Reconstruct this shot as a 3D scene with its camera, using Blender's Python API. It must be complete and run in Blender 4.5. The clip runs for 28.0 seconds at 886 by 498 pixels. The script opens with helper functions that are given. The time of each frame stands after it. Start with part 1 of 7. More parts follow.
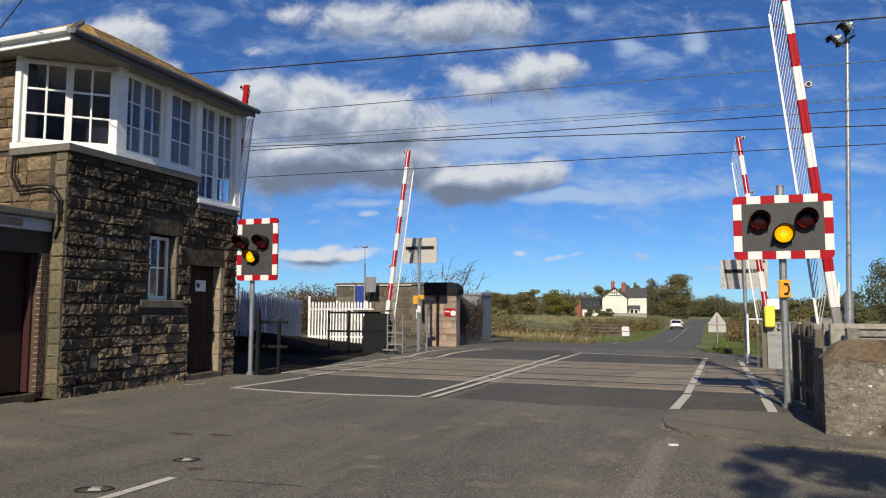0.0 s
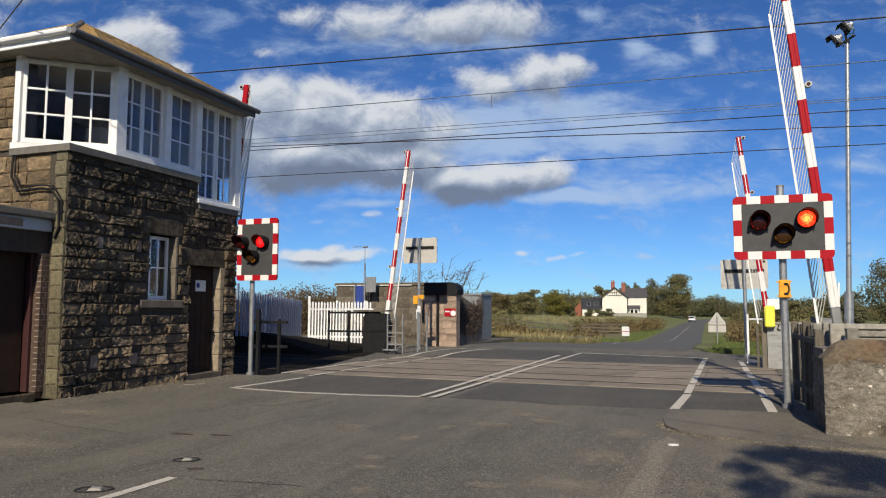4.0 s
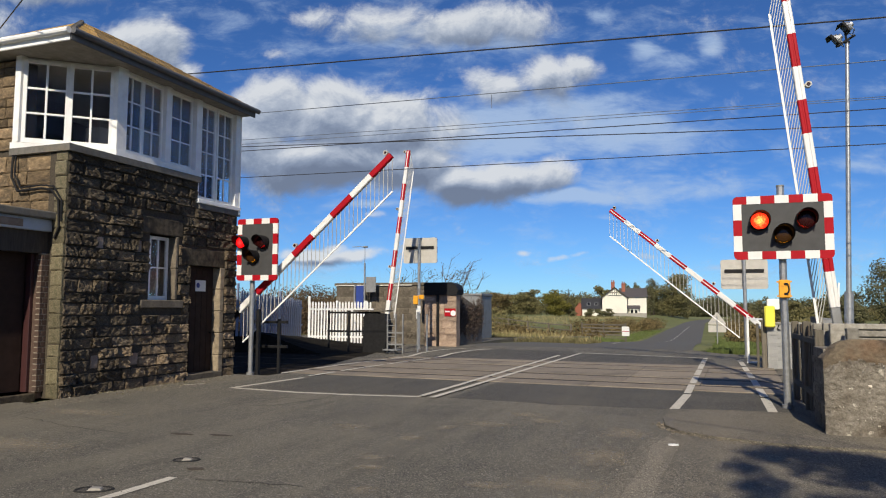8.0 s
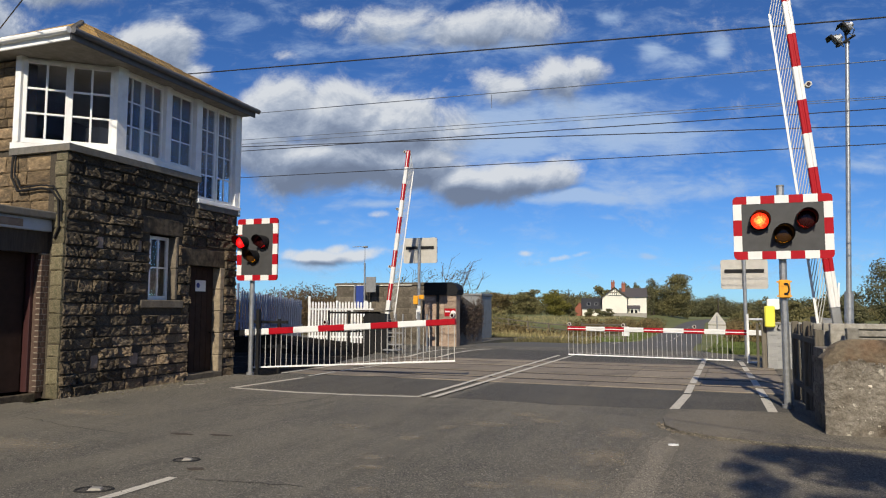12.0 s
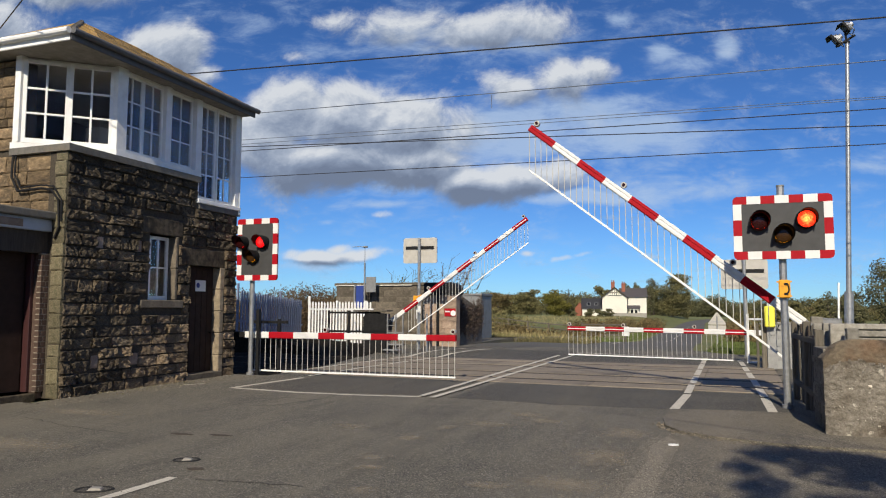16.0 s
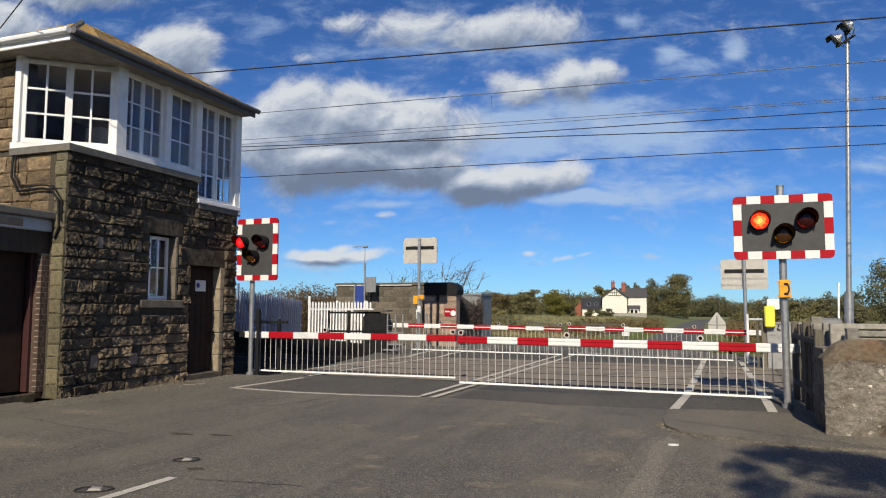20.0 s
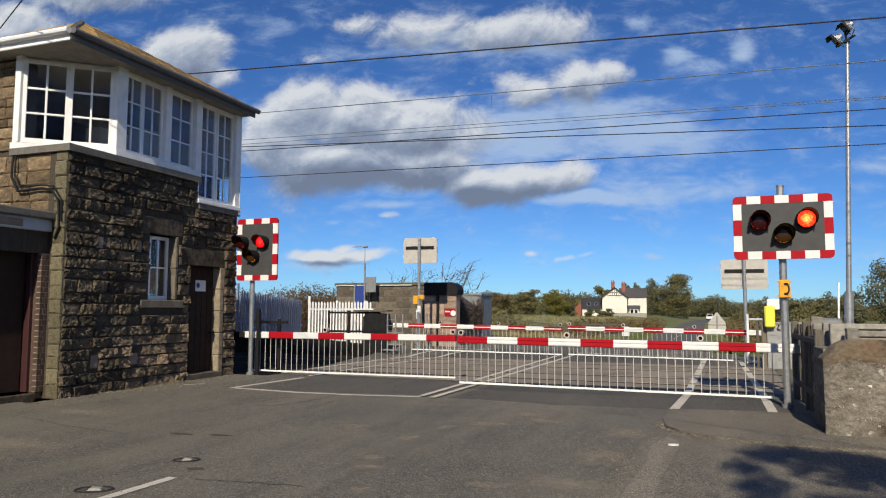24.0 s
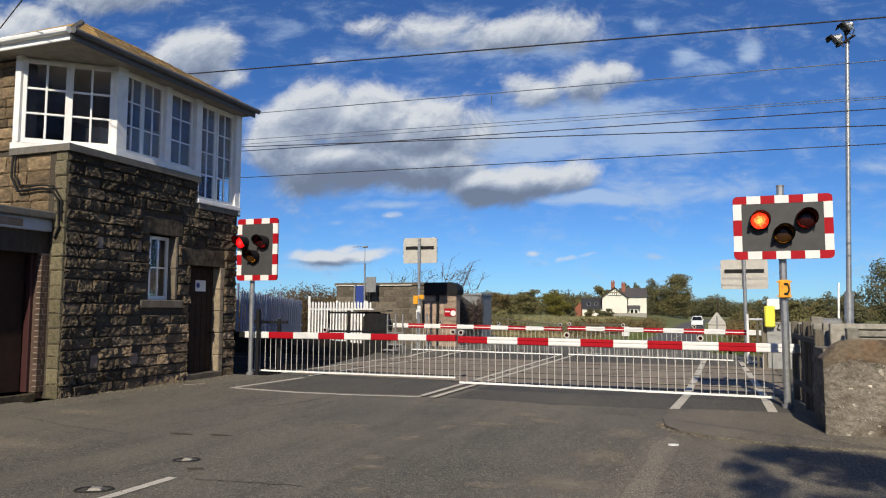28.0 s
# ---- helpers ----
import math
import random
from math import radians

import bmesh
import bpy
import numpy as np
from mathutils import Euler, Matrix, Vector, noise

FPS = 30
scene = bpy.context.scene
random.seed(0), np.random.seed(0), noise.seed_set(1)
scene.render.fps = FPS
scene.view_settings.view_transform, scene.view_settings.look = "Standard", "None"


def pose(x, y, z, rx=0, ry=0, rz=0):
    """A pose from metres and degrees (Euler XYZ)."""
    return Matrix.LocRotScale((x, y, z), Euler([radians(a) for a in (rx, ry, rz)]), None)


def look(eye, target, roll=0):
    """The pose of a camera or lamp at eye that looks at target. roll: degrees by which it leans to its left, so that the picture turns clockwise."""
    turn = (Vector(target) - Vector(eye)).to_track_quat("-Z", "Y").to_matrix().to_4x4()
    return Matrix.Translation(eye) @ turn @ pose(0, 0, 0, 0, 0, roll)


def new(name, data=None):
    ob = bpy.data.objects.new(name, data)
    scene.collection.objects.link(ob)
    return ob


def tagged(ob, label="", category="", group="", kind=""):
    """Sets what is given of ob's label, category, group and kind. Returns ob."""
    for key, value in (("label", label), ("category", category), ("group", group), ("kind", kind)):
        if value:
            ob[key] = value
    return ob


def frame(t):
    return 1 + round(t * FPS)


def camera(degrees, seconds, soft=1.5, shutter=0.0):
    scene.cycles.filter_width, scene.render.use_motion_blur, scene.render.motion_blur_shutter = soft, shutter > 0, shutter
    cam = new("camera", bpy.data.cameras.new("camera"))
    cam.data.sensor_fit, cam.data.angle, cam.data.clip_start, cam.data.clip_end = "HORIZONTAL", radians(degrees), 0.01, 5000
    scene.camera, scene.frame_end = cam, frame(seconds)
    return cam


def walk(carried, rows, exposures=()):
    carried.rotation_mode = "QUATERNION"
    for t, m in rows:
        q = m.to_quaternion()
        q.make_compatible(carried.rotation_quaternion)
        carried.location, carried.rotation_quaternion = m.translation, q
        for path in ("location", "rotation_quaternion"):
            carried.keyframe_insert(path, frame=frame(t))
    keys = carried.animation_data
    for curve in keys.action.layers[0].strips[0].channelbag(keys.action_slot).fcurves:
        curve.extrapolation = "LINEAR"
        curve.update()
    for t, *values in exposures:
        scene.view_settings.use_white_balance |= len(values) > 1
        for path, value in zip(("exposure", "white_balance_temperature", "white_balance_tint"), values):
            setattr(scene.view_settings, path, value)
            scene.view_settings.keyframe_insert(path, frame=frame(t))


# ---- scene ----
# Camera on a tripod beside the road, looking over a level crossing
EYE = (0.0, 0.0, 1.65)
cam = camera(64.0, 28.0, soft=1.12)
AIM = look(EYE, (EYE[0] - 0.34085, EYE[1] + 0.93648, EYE[2] + 0.08263), 0.15)
walk(cam, [(0.0, AIM), (28.0, AIM)], exposures=[(0.0, 0.0, 6450, 11), (28.0, 0.0, 6450, 11)])

# World: clear blue sky, low autumn sun behind the camera
SUN_EL, SUN_AZ = radians(35.2), radians(9.2)
world = bpy.data.worlds.new("sky")
scene.world = world
world.use_nodes = True
wn = world.node_tree.nodes
sky = wn.new("ShaderNodeTexSky")
sky.sky_type, sky.sun_disc = "NISHITA", False
sky.sun_elevation, sky.sun_rotation = SUN_EL, radians(180) - SUN_AZ
sky.altitude, sky.air_density, sky.dust_density, sky.ozone_density = 600, 0.8, 0.25, 4.0
wn["Background"].inputs["Strength"].default_value = 0.098
deep = wn.new("ShaderNodeHueSaturation")
deep.inputs["Hue"].default_value, deep.inputs["Saturation"].default_value = 0.505, 1.05
world.node_tree.links.new(sky.outputs[0], deep.inputs["Color"])
clear = wn.new("ShaderNodeMixRGB")
clear.blend_type = "MULTIPLY"
clear.inputs[0].default_value, clear.inputs[2].default_value = 1.0, (0.50, 0.78, 1.03, 1)
world.node_tree.links.new(deep.outputs[0], clear.inputs[1])
world.node_tree.links.new(clear.outputs[0], wn["Background"].inputs["Color"])
sun_data = bpy.data.lights.new("sun", "SUN")
sun_data.energy, sun_data.angle, sun_data.color = 5.0, radians(0.55), (1.0, 0.895, 0.70)
sun = new("sun", sun_data)
SUN_FROM = Vector((math.sin(SUN_AZ) * math.cos(SUN_EL), -math.cos(SUN_AZ) * math.cos(SUN_EL), math.sin(SUN_EL)))
sun.matrix_world = look(SUN_FROM * 60, (0, 0, 0))

# ---- materials ----


def links_of(m):
    m.use_nodes = True
    return m.node_tree.nodes, m.node_tree.links, m.node_tree.nodes["Principled BSDF"]


def surf(name, c1, c2, scale=8.0, rough=0.8, bump=0.3, metal=0.0, stain=None, stain_scale=0.7, stain_amount=0.5,
         vary=0.0, dist=0.02, detail=6.0, coords="Object", spec=0.4, stretch=(1, 1, 1), stain_lo=0.5, patches=None):
    """A worn surface: fine grain between two colours, large stains, relief, and a change from piece to piece."""
    m = bpy.data.materials.new(name)
    n, l, b = links_of(m)
    tc = n.new("ShaderNodeTexCoord")
    mp = n.new("ShaderNodeMapping")
    mp.inputs["Scale"].default_value = stretch
    l.new(tc.outputs[coords], mp.inputs["Vector"])
    fine = n.new("ShaderNodeTexNoise")
    fine.inputs["Scale"].default_value, fine.inputs["Detail"].default_value = scale, detail
    fine.inputs["Roughness"].default_value = 0.65
    l.new(mp.outputs[0], fine.inputs["Vector"])
    ramp = n.new("ShaderNodeValToRGB")
    ramp.color_ramp.elements[0].position, ramp.color_ramp.elements[1].position = 0.3, 0.7
    ramp.color_ramp.elements[0].color, ramp.color_ramp.elements[1].color = (*c1, 1), (*c2, 1)
    l.new(fine.outputs["Fac"], ramp.inputs[0])
    col = ramp.outputs[0]
    if stain:
        big = n.new("ShaderNodeTexNoise")
        big.inputs["Scale"].default_value, big.inputs["Detail"].default_value = stain_scale, 5.0
        big.inputs["Roughness"].default_value = 0.6
        l.new(mp.outputs[0], big.inputs["Vector"])
        lim = n.new("ShaderNodeMapRange")
        lim.inputs["From Min"].default_value, lim.inputs["From Max"].default_value = stain_lo, stain_lo + 0.2
        lim.inputs["To Max"].default_value = stain_amount
        l.new(big.outputs["Fac"], lim.inputs["Value"])
        mix = n.new("ShaderNodeMixRGB")
        mix.inputs[2].default_value = (*stain, 1)
        l.new(lim.outputs[0], mix.inputs[0])
        l.new(col, mix.inputs[1])
        col = mix.outputs[0]
    if patches:
        p_col, p_scale, p_amount, p_lo = patches
        spot = n.new("ShaderNodeTexNoise")
        spot.inputs["Scale"].default_value, spot.inputs["Detail"].default_value = p_scale, 7.0
        spot.inputs["Roughness"].default_value = 0.7
        l.new(mp.outputs[0], spot.inputs["Vector"])
        cut = n.new("ShaderNodeMapRange")
        cut.inputs["From Min"].default_value, cut.inputs["From Max"].default_value = p_lo, p_lo + 0.05
        cut.inputs["To Max"].default_value = p_amount
        l.new(spot.outputs["Fac"], cut.inputs["Value"])
        mix2 = n.new("ShaderNodeMixRGB")
        mix2.inputs[2].default_value = (*p_col, 1)
        l.new(cut.outputs[0], mix2.inputs[0])
        l.new(col, mix2.inputs[1])
        col = mix2.outputs[0]
    if vary:
        info = n.new("ShaderNodeObjectInfo")
        geo = n.new("ShaderNodeNewGeometry")
        add = n.new("ShaderNodeMath")
        add.operation = "ADD"
        l.new(info.outputs["Random"], add.inputs[0])
        l.new(geo.outputs["Random Per Island"], add.inputs[1])
        fr = n.new("ShaderNodeMath")
        fr.operation = "FRACT"
        l.new(add.outputs[0], fr.inputs[0])
        rng = n.new("ShaderNodeMapRange")
        rng.inputs["To Min"].default_value, rng.inputs["To Max"].default_value = 1 - vary, 1 + vary
        l.new(fr.outputs[0], rng.inputs["Value"])
        hsv = n.new("ShaderNodeHueSaturation")
        l.new(rng.outputs[0], hsv.inputs["Value"])
        l.new(col, hsv.inputs["Color"])
        col = hsv.outputs[0]
    l.new(col, b.inputs["Base Color"])
    b.inputs["Roughness"].default_value, b.inputs["Metallic"].default_value = rough, metal
    b.inputs["Specular IOR Level"].default_value = spec
    if bump:
        bp = n.new("ShaderNodeBump")
        bp.inputs["Strength"].default_value, bp.inputs["Distance"].default_value = bump, dist
        l.new(fine.outputs["Fac"], bp.inputs["Height"])
        l.new(bp.outputs[0], b.inputs["Normal"])
    return m


def glow(name, hot, rim, strength, cells=60.0, reach=0.142):
    """A lit lens: a bright middle that falls off to a coloured rim, broken up by small moulded cells."""
    m = bpy.data.materials.new(name)
    n, l, b = links_of(m)
    tc = n.new("ShaderNodeTexCoord")
    flat = n.new("ShaderNodeVectorMath")
    flat.operation = "MULTIPLY"
    flat.inputs[1].default_value = (1 / reach, 0, 1 / reach)
    l.new(tc.outputs["Object"], flat.inputs[0])
    ln = n.new("ShaderNodeVectorMath")
    ln.operation = "LENGTH"
    l.new(flat.outputs[0], ln.inputs[0])
    v = n.new("ShaderNodeTexVoronoi")
    v.inputs["Scale"].default_value = cells
    l.new(tc.outputs["Object"], v.inputs["Vector"])
    mottle = n.new("ShaderNodeSeparateColor")
    l.new(v.outputs["Color"], mottle.inputs[0])
    k = n.new("ShaderNodeMath")
    k.operation = "MULTIPLY_ADD"
    k.inputs[1].default_value = 0.55
    l.new(mottle.outputs[0], k.inputs[0])
    l.new(ln.outputs["Value"], k.inputs[2])
    tint = n.new("ShaderNodeValToRGB")
    tint.color_ramp.elements[0].position, tint.color_ramp.elements[1].position = 0.25, 0.95
    tint.color_ramp.elements[0].color, tint.color_ramp.elements[1].color = (*hot, 1), (*rim, 1)
    l.new(k.outputs[0], tint.inputs[0])
    l.new(tint.outputs[0], b.inputs["Emission Color"])
    b.inputs["Emission Strength"].default_value = strength
    b.inputs["Base Color"].default_value = (*(0.3 * q for q in rim), 1)
    b.inputs["Roughness"].default_value = 0.25
    return m


def glass(name, tint=(0.9, 0.95, 1.0), clear=0.6):
    m = bpy.data.materials.new(name)
    n, l, b = links_of(m)
    b.inputs["Base Color"].default_value = (*tint, 1)
    b.inputs["Roughness"].default_value, b.inputs["IOR"].default_value = 0.03, 1.5
    b.inputs["Transmission Weight"].default_value = 1.0
    tr = n.new("ShaderNodeBsdfTransparent")
    mix = n.new("ShaderNodeMixShader")
    mix.inputs[0].default_value = clear
    l.new(b.outputs[0], mix.inputs[1])
    l.new(tr.outputs[0], mix.inputs[2])
    l.new(mix.outputs[0], n["Material Output"].inputs[0])
    return m




def asphalt(name, dark, pale, dust, dusty):
    """Worn asphalt: chippings, patchy dust, and faint wheel tracks along the road."""
    m = bpy.data.materials.new(name)
    n, l, b = links_of(m)
    tc = n.new("ShaderNodeTexCoord")

    def field(scale, detail, stretch=(1, 1, 1), rough=0.6):
        mp = n.new("ShaderNodeMapping")
        mp.inputs["Scale"].default_value = stretch
        mp.inputs["Rotation"].default_value = (0, 0, radians(3))
        l.new(tc.outputs["Object"], mp.inputs["Vector"])
        k = n.new("ShaderNodeTexNoise")
        k.inputs["Scale"].default_value, k.inputs["Detail"].default_value, k.inputs["Roughness"].default_value = scale, detail, rough
        l.new(mp.outputs[0], k.inputs["Vector"])
        return k.outputs["Fac"]

    def mixed(fac, lo, hi, amount, a, c):
        r = n.new("ShaderNodeMapRange")
        r.inputs["From Min"].default_value, r.inputs["From Max"].default_value, r.inputs["To Max"].default_value = lo, hi, amount
        l.new(fac, r.inputs["Value"])
        k = n.new("ShaderNodeMixRGB")
        l.new(r.outputs[0], k.inputs[0])
        if isinstance(a, tuple):
            k.inputs[1].default_value = (*a, 1)
        else:
            l.new(a, k.inputs[1])
        k.inputs[2].default_value = (*c, 1)
        return k.outputs[0]

    fine = field(55, 9, rough=0.9)
    chips = n.new("ShaderNodeTexVoronoi")
    chips.inputs["Scale"].default_value = 80.0
    l.new(tc.outputs["Object"], chips.inputs["Vector"])
    pick = n.new("ShaderNodeSeparateColor")
    l.new(chips.outputs["Color"], pick.inputs[0])
    col = mixed(fine, 0.38, 0.62, 1.0, dark, pale)
    col = mixed(pick.outputs[0], 0.62, 0.75, 0.66, col, tuple(0.30 * q for q in dark))
    col = mixed(pick.outputs[1], 0.80, 0.92, 0.70, col, tuple(1.75 * q for q in pale))
    col = mixed(field(0.9, 6, (1.1, 0.16, 1)), 0.44, 0.66, 0.52, col, dust)
    col = mixed(field(3.2, 6, (1.2, 0.14, 1)), 0.50, 0.68, 0.30, col, dark)
    col = mixed(field(2.6, 7), 0.54, 0.74, 0.6 * dusty, col, dust)
    col = mixed(field(0.35, 5), 0.50, 0.66, 0.22, col, dark)
    col = mixed(field(6.0, 8), 0.66, 0.76, 0.5, col, tuple(1.5 * q for q in dust))
    col = mixed(field(0.22, 4, (0.45, 1.5, 1)), 0.48, 0.64, 0.35, col, dust)
    l.new(col, b.inputs["Base Color"])
    b.inputs["Roughness"].default_value = 0.88
    bp = n.new("ShaderNodeBump")
    bp.inputs["Strength"].default_value, bp.inputs["Distance"].default_value = 0.5, 0.008
    l.new(chips.outputs["Distance"], bp.inputs["Height"])
    l.new(bp.outputs[0], b.inputs["Normal"])
    return m


ASPHALT = asphalt("asphalt", (0.036, 0.033, 0.027), (0.190, 0.175, 0.143), (0.185, 0.165, 0.126), 0.5)
ASPHALT_PALE = asphalt("asphalt_pale", (0.055, 0.049, 0.039), (0.205, 0.183, 0.143), (0.22, 0.19, 0.142), 0.6)
ASPHALT_DARK = asphalt("asphalt_dark", (0.026, 0.024, 0.021), (0.120, 0.110, 0.094), (0.115, 0.104, 0.084), 0.3)
SOFFIT = surf("weathered_soffit", (0.20, 0.185, 0.16), (0.30, 0.28, 0.245), 7, 0.85, 0.1, stain=(0.14, 0.12, 0.1), stain_scale=2)
ROAD_FAR = surf("road_far", (0.075, 0.071, 0.062), (0.125, 0.118, 0.104), 10, 0.85, 0.1, stain=(0.10, 0.095, 0.085), stain_scale=0.3)
DECK = surf("crossing_deck", (0.175, 0.145, 0.112), (0.29, 0.245, 0.19), 22, 0.9, 0.3, stain=(0.08, 0.07, 0.058), stain_scale=0.9, stain_amount=0.55, vary=0.10, dist=0.006)
RAIL = surf("rail_steel", (0.020, 0.016, 0.013), (0.045, 0.036, 0.03), 20, 0.7, 0.1, spec=0.2)
PAINT_LINE = surf("road_paint", (0.42, 0.39, 0.33), (0.64, 0.60, 0.52), 30, 0.8, 0.2, stain=(0.14, 0.125, 0.105), stain_scale=7, stain_amount=0.8, stain_lo=0.55, dist=0.004)
STONE = surf("sooty_sandstone", (0.036, 0.029, 0.021), (0.185, 0.143, 0.095), 9, 0.95, 0.7, stain=(0.014, 0.012, 0.010), stain_scale=2.6, stain_amount=0.85, vary=0.5, dist=0.022, stain_lo=0.50)
STONE_SOOT = surf("blackened_sandstone", (0.024, 0.020, 0.015), (0.125, 0.100, 0.069), 9, 0.95, 0.7, stain=(0.010, 0.009, 0.008), stain_scale=2.6, stain_amount=0.85, vary=0.5, dist=0.022, stain_lo=0.48)
# brown side stone; its sunlit look is partly put into the lighter colour
STONE_SUN_SIDE = surf("sunlit_brown_sandstone", (0.115, 0.082, 0.048), (0.30, 0.215, 0.125), 7, 0.95, 1.0, stain=(0.03, 0.026, 0.02), stain_scale=1.5, stain_amount=0.8, vary=0.45, dist=0.03, stain_lo=0.52, patches=((0.42, 0.30, 0.17), 4.0, 0.5, 0.56))
STONE_TAN = surf("clean_sandstone", (0.125, 0.092, 0.060), (0.34, 0.255, 0.165), 10, 0.95, 1.0, stain=(0.05, 0.040, 0.028), stain_scale=2.0, stain_amount=0.7, vary=0.35, dist=0.05, stain_lo=0.54)
STONE_GREY = surf("grey_brown_stone", (0.085, 0.072, 0.056), (0.20, 0.17, 0.13), 7, 0.95, 0.6, stain=(0.05, 0.043, 0.034), stain_scale=1.2, stain_amount=0.6, vary=0.3, dist=0.02)
QUOIN = surf("mossy_quoin", (0.085, 0.074, 0.046), (0.225, 0.195, 0.125), 9, 0.95, 1.0, stain=(0.055, 0.06, 0.028), stain_scale=2.5, stain_amount=0.6, vary=0.25, dist=0.02)
STONE_PALE = surf("dressed_sandstone", (0.20, 0.162, 0.112), (0.40, 0.33, 0.235), 8, 0.92, 0.5, stain=(0.09, 0.08, 0.06), stain_scale=1.6, stain_amount=0.7, vary=0.18, dist=0.02, stain_lo=0.54)
MORTAR = surf("dark_mortar", (0.034, 0.028, 0.021), (0.085, 0.069, 0.050), 25, 0.97, 0.6, dist=0.012)
BRICK = surf("brown_brick", (0.055, 0.034, 0.027), (0.11, 0.072, 0.056), 18, 0.92, 0.4, vary=0.25, dist=0.006)
BRICK_PALE = surf("pink_brick", (0.235, 0.165, 0.122), (0.38, 0.285, 0.215), 6, 0.92, 0.4, stain=(0.45, 0.36, 0.28), stain_scale=1.4, vary=0.18, dist=0.006)
WHITE = surf("white_paint", (0.78, 0.775, 0.76), (0.88, 0.88, 0.865), 6, 0.45, 0.05, stain=(0.56, 0.54, 0.49), stain_scale=2.0, stain_amount=0.4, stain_lo=0.56)
WHITE_RENDER = surf("white_render", (0.70, 0.67, 0.58), (0.78, 0.75, 0.66), 2, 0.85, 0.1, stain=(0.62, 0.6, 0.54), stain_scale=0.3)
# blue-grey of the fence run in shade; the shade is put into the colour
FENCE_SHADE = surf("shaded_fence_blue_grey", (0.15, 0.19, 0.29), (0.21, 0.26, 0.37), 6, 0.6, 0.05, stain=(0.22, 0.25, 0.33), stain_scale=2.0)
ROOF_TILE = surf("lichened_slate", (0.15, 0.115, 0.075), (0.32, 0.225, 0.11), 12, 0.9, 0.5, stain=(0.50, 0.29, 0.055), stain_scale=2.6, stain_amount=0.9, vary=0.3, stain_lo=0.40)
LEAD = surf("grey_lead", (0.10, 0.095, 0.085), (0.17, 0.16, 0.14), 10, 0.7, 0.3, stain=(0.2, 0.16, 0.1), stain_scale=4)
FASCIA = surf("grey_fascia", (0.085, 0.085, 0.09), (0.12, 0.12, 0.125), 8, 0.6, 0.1)
STEEL = surf("galvanised_steel", (0.33, 0.34, 0.35), (0.48, 0.49, 0.50), 14, 0.45, 0.1, metal=0.75, stain=(0.22, 0.22, 0.23), stain_scale=2.5)
STEEL_DULL = surf("dull_grey_steel", (0.20, 0.205, 0.21), (0.29, 0.295, 0.30), 12, 0.6, 0.1, metal=0.3, stain=(0.13, 0.12, 0.11), stain_scale=3)
BLACK = surf("black_paint", (0.008, 0.008, 0.009), (0.018, 0.018, 0.019), 10, 0.6, 0.1, spec=0.2)
BOARD_GREY = surf("signal_board_grey", (0.045, 0.046, 0.048), (0.062, 0.063, 0.066), 5, 0.6, 0.02)
RED = surf("red_reflective", (0.33, 0.005, 0.012), (0.40, 0.008, 0.018), 4, 0.55, 0.02, spec=0.15)
WHITE_REF = surf("white_reflective", (0.70, 0.70, 0.69), (0.78, 0.78, 0.77), 4, 0.4, 0.02)
ROD_GREY = surf("greyed_white_rod", (0.40, 0.395, 0.37), (0.52, 0.51, 0.48), 20, 0.5, 0.0)
BACK_GREY = surf("pale_grey_back", (0.42, 0.40, 0.36), (0.52, 0.50, 0.46), 5, 0.6, 0.05)
YELLOW = surf("orange_yellow_enamel", (0.75, 0.33, 0.02), (0.85, 0.40, 0.03), 6, 0.45, 0.05, stain=(0.5, 0.2, 0.02), stain_scale=9)
YELLOW_LEMON = surf("lemon_yellow_case", (0.80, 0.74, 0.06), (0.86, 0.80, 0.10), 6, 0.5, 0.05)
CONCRETE = surf("concrete", (0.25, 0.235, 0.21), (0.38, 0.36, 0.32), 10, 0.9, 0.4, stain=(0.18, 0.16, 0.13), stain_scale=1.5, dist=0.01)
BLOCK = surf("grey_block", (0.26, 0.26, 0.255), (0.36, 0.36, 0.35), 12, 0.9, 0.3, vary=0.1, dist=0.006)
RUBBLE = surf("rendered_rubble", (0.105, 0.092, 0.074), (0.285, 0.256, 0.212), 20, 0.95, 1.0, stain=(0.060, 0.043, 0.028), stain_scale=2.4, stain_amount=0.85, stain_lo=0.49, dist=0.035, vary=0.2, detail=10, patches=((0.50, 0.46, 0.385), 6.5, 0.75, 0.60))
TIMBER = surf("weathered_timber", (0.085, 0.075, 0.058), (0.18, 0.158, 0.125), 5, 0.9, 0.6, stain=(0.09, 0.08, 0.065), stain_scale=2, stretch=(6, 6, 0.7), vary=0.2, dist=0.008)
TIMBER_PALE = surf("bleached_timber", (0.19, 0.175, 0.148), (0.36, 0.34, 0.30), 5, 0.9, 0.6, stain=(0.12, 0.11, 0.09), stain_scale=2, stretch=(2, 2, 2), vary=0.25, dist=0.008)
# weathered timber as it looks in shade; the darkening is in the colour
TIMBER_SHADED = surf("shaded_grey_timber", (0.05, 0.045, 0.037), (0.12, 0.107, 0.088), 5, 0.9, 0.6, stretch=(6, 6, 0.7), vary=0.25, dist=0.008)
TIMBER_DARK = surf("dark_timber", (0.035, 0.028, 0.022), (0.07, 0.055, 0.042), 5, 0.85, 0.5, stretch=(6, 6, 0.7), vary=0.2, dist=0.008)
DOOR_BROWN = surf("brown_door_paint", (0.028, 0.018, 0.014), (0.046, 0.028, 0.022), 5, 0.65, 0.15, spec=0.12)
MAROON = surf("maroon_paint", (0.045, 0.017, 0.018), (0.06, 0.022, 0.022), 5, 0.5, 0.1)
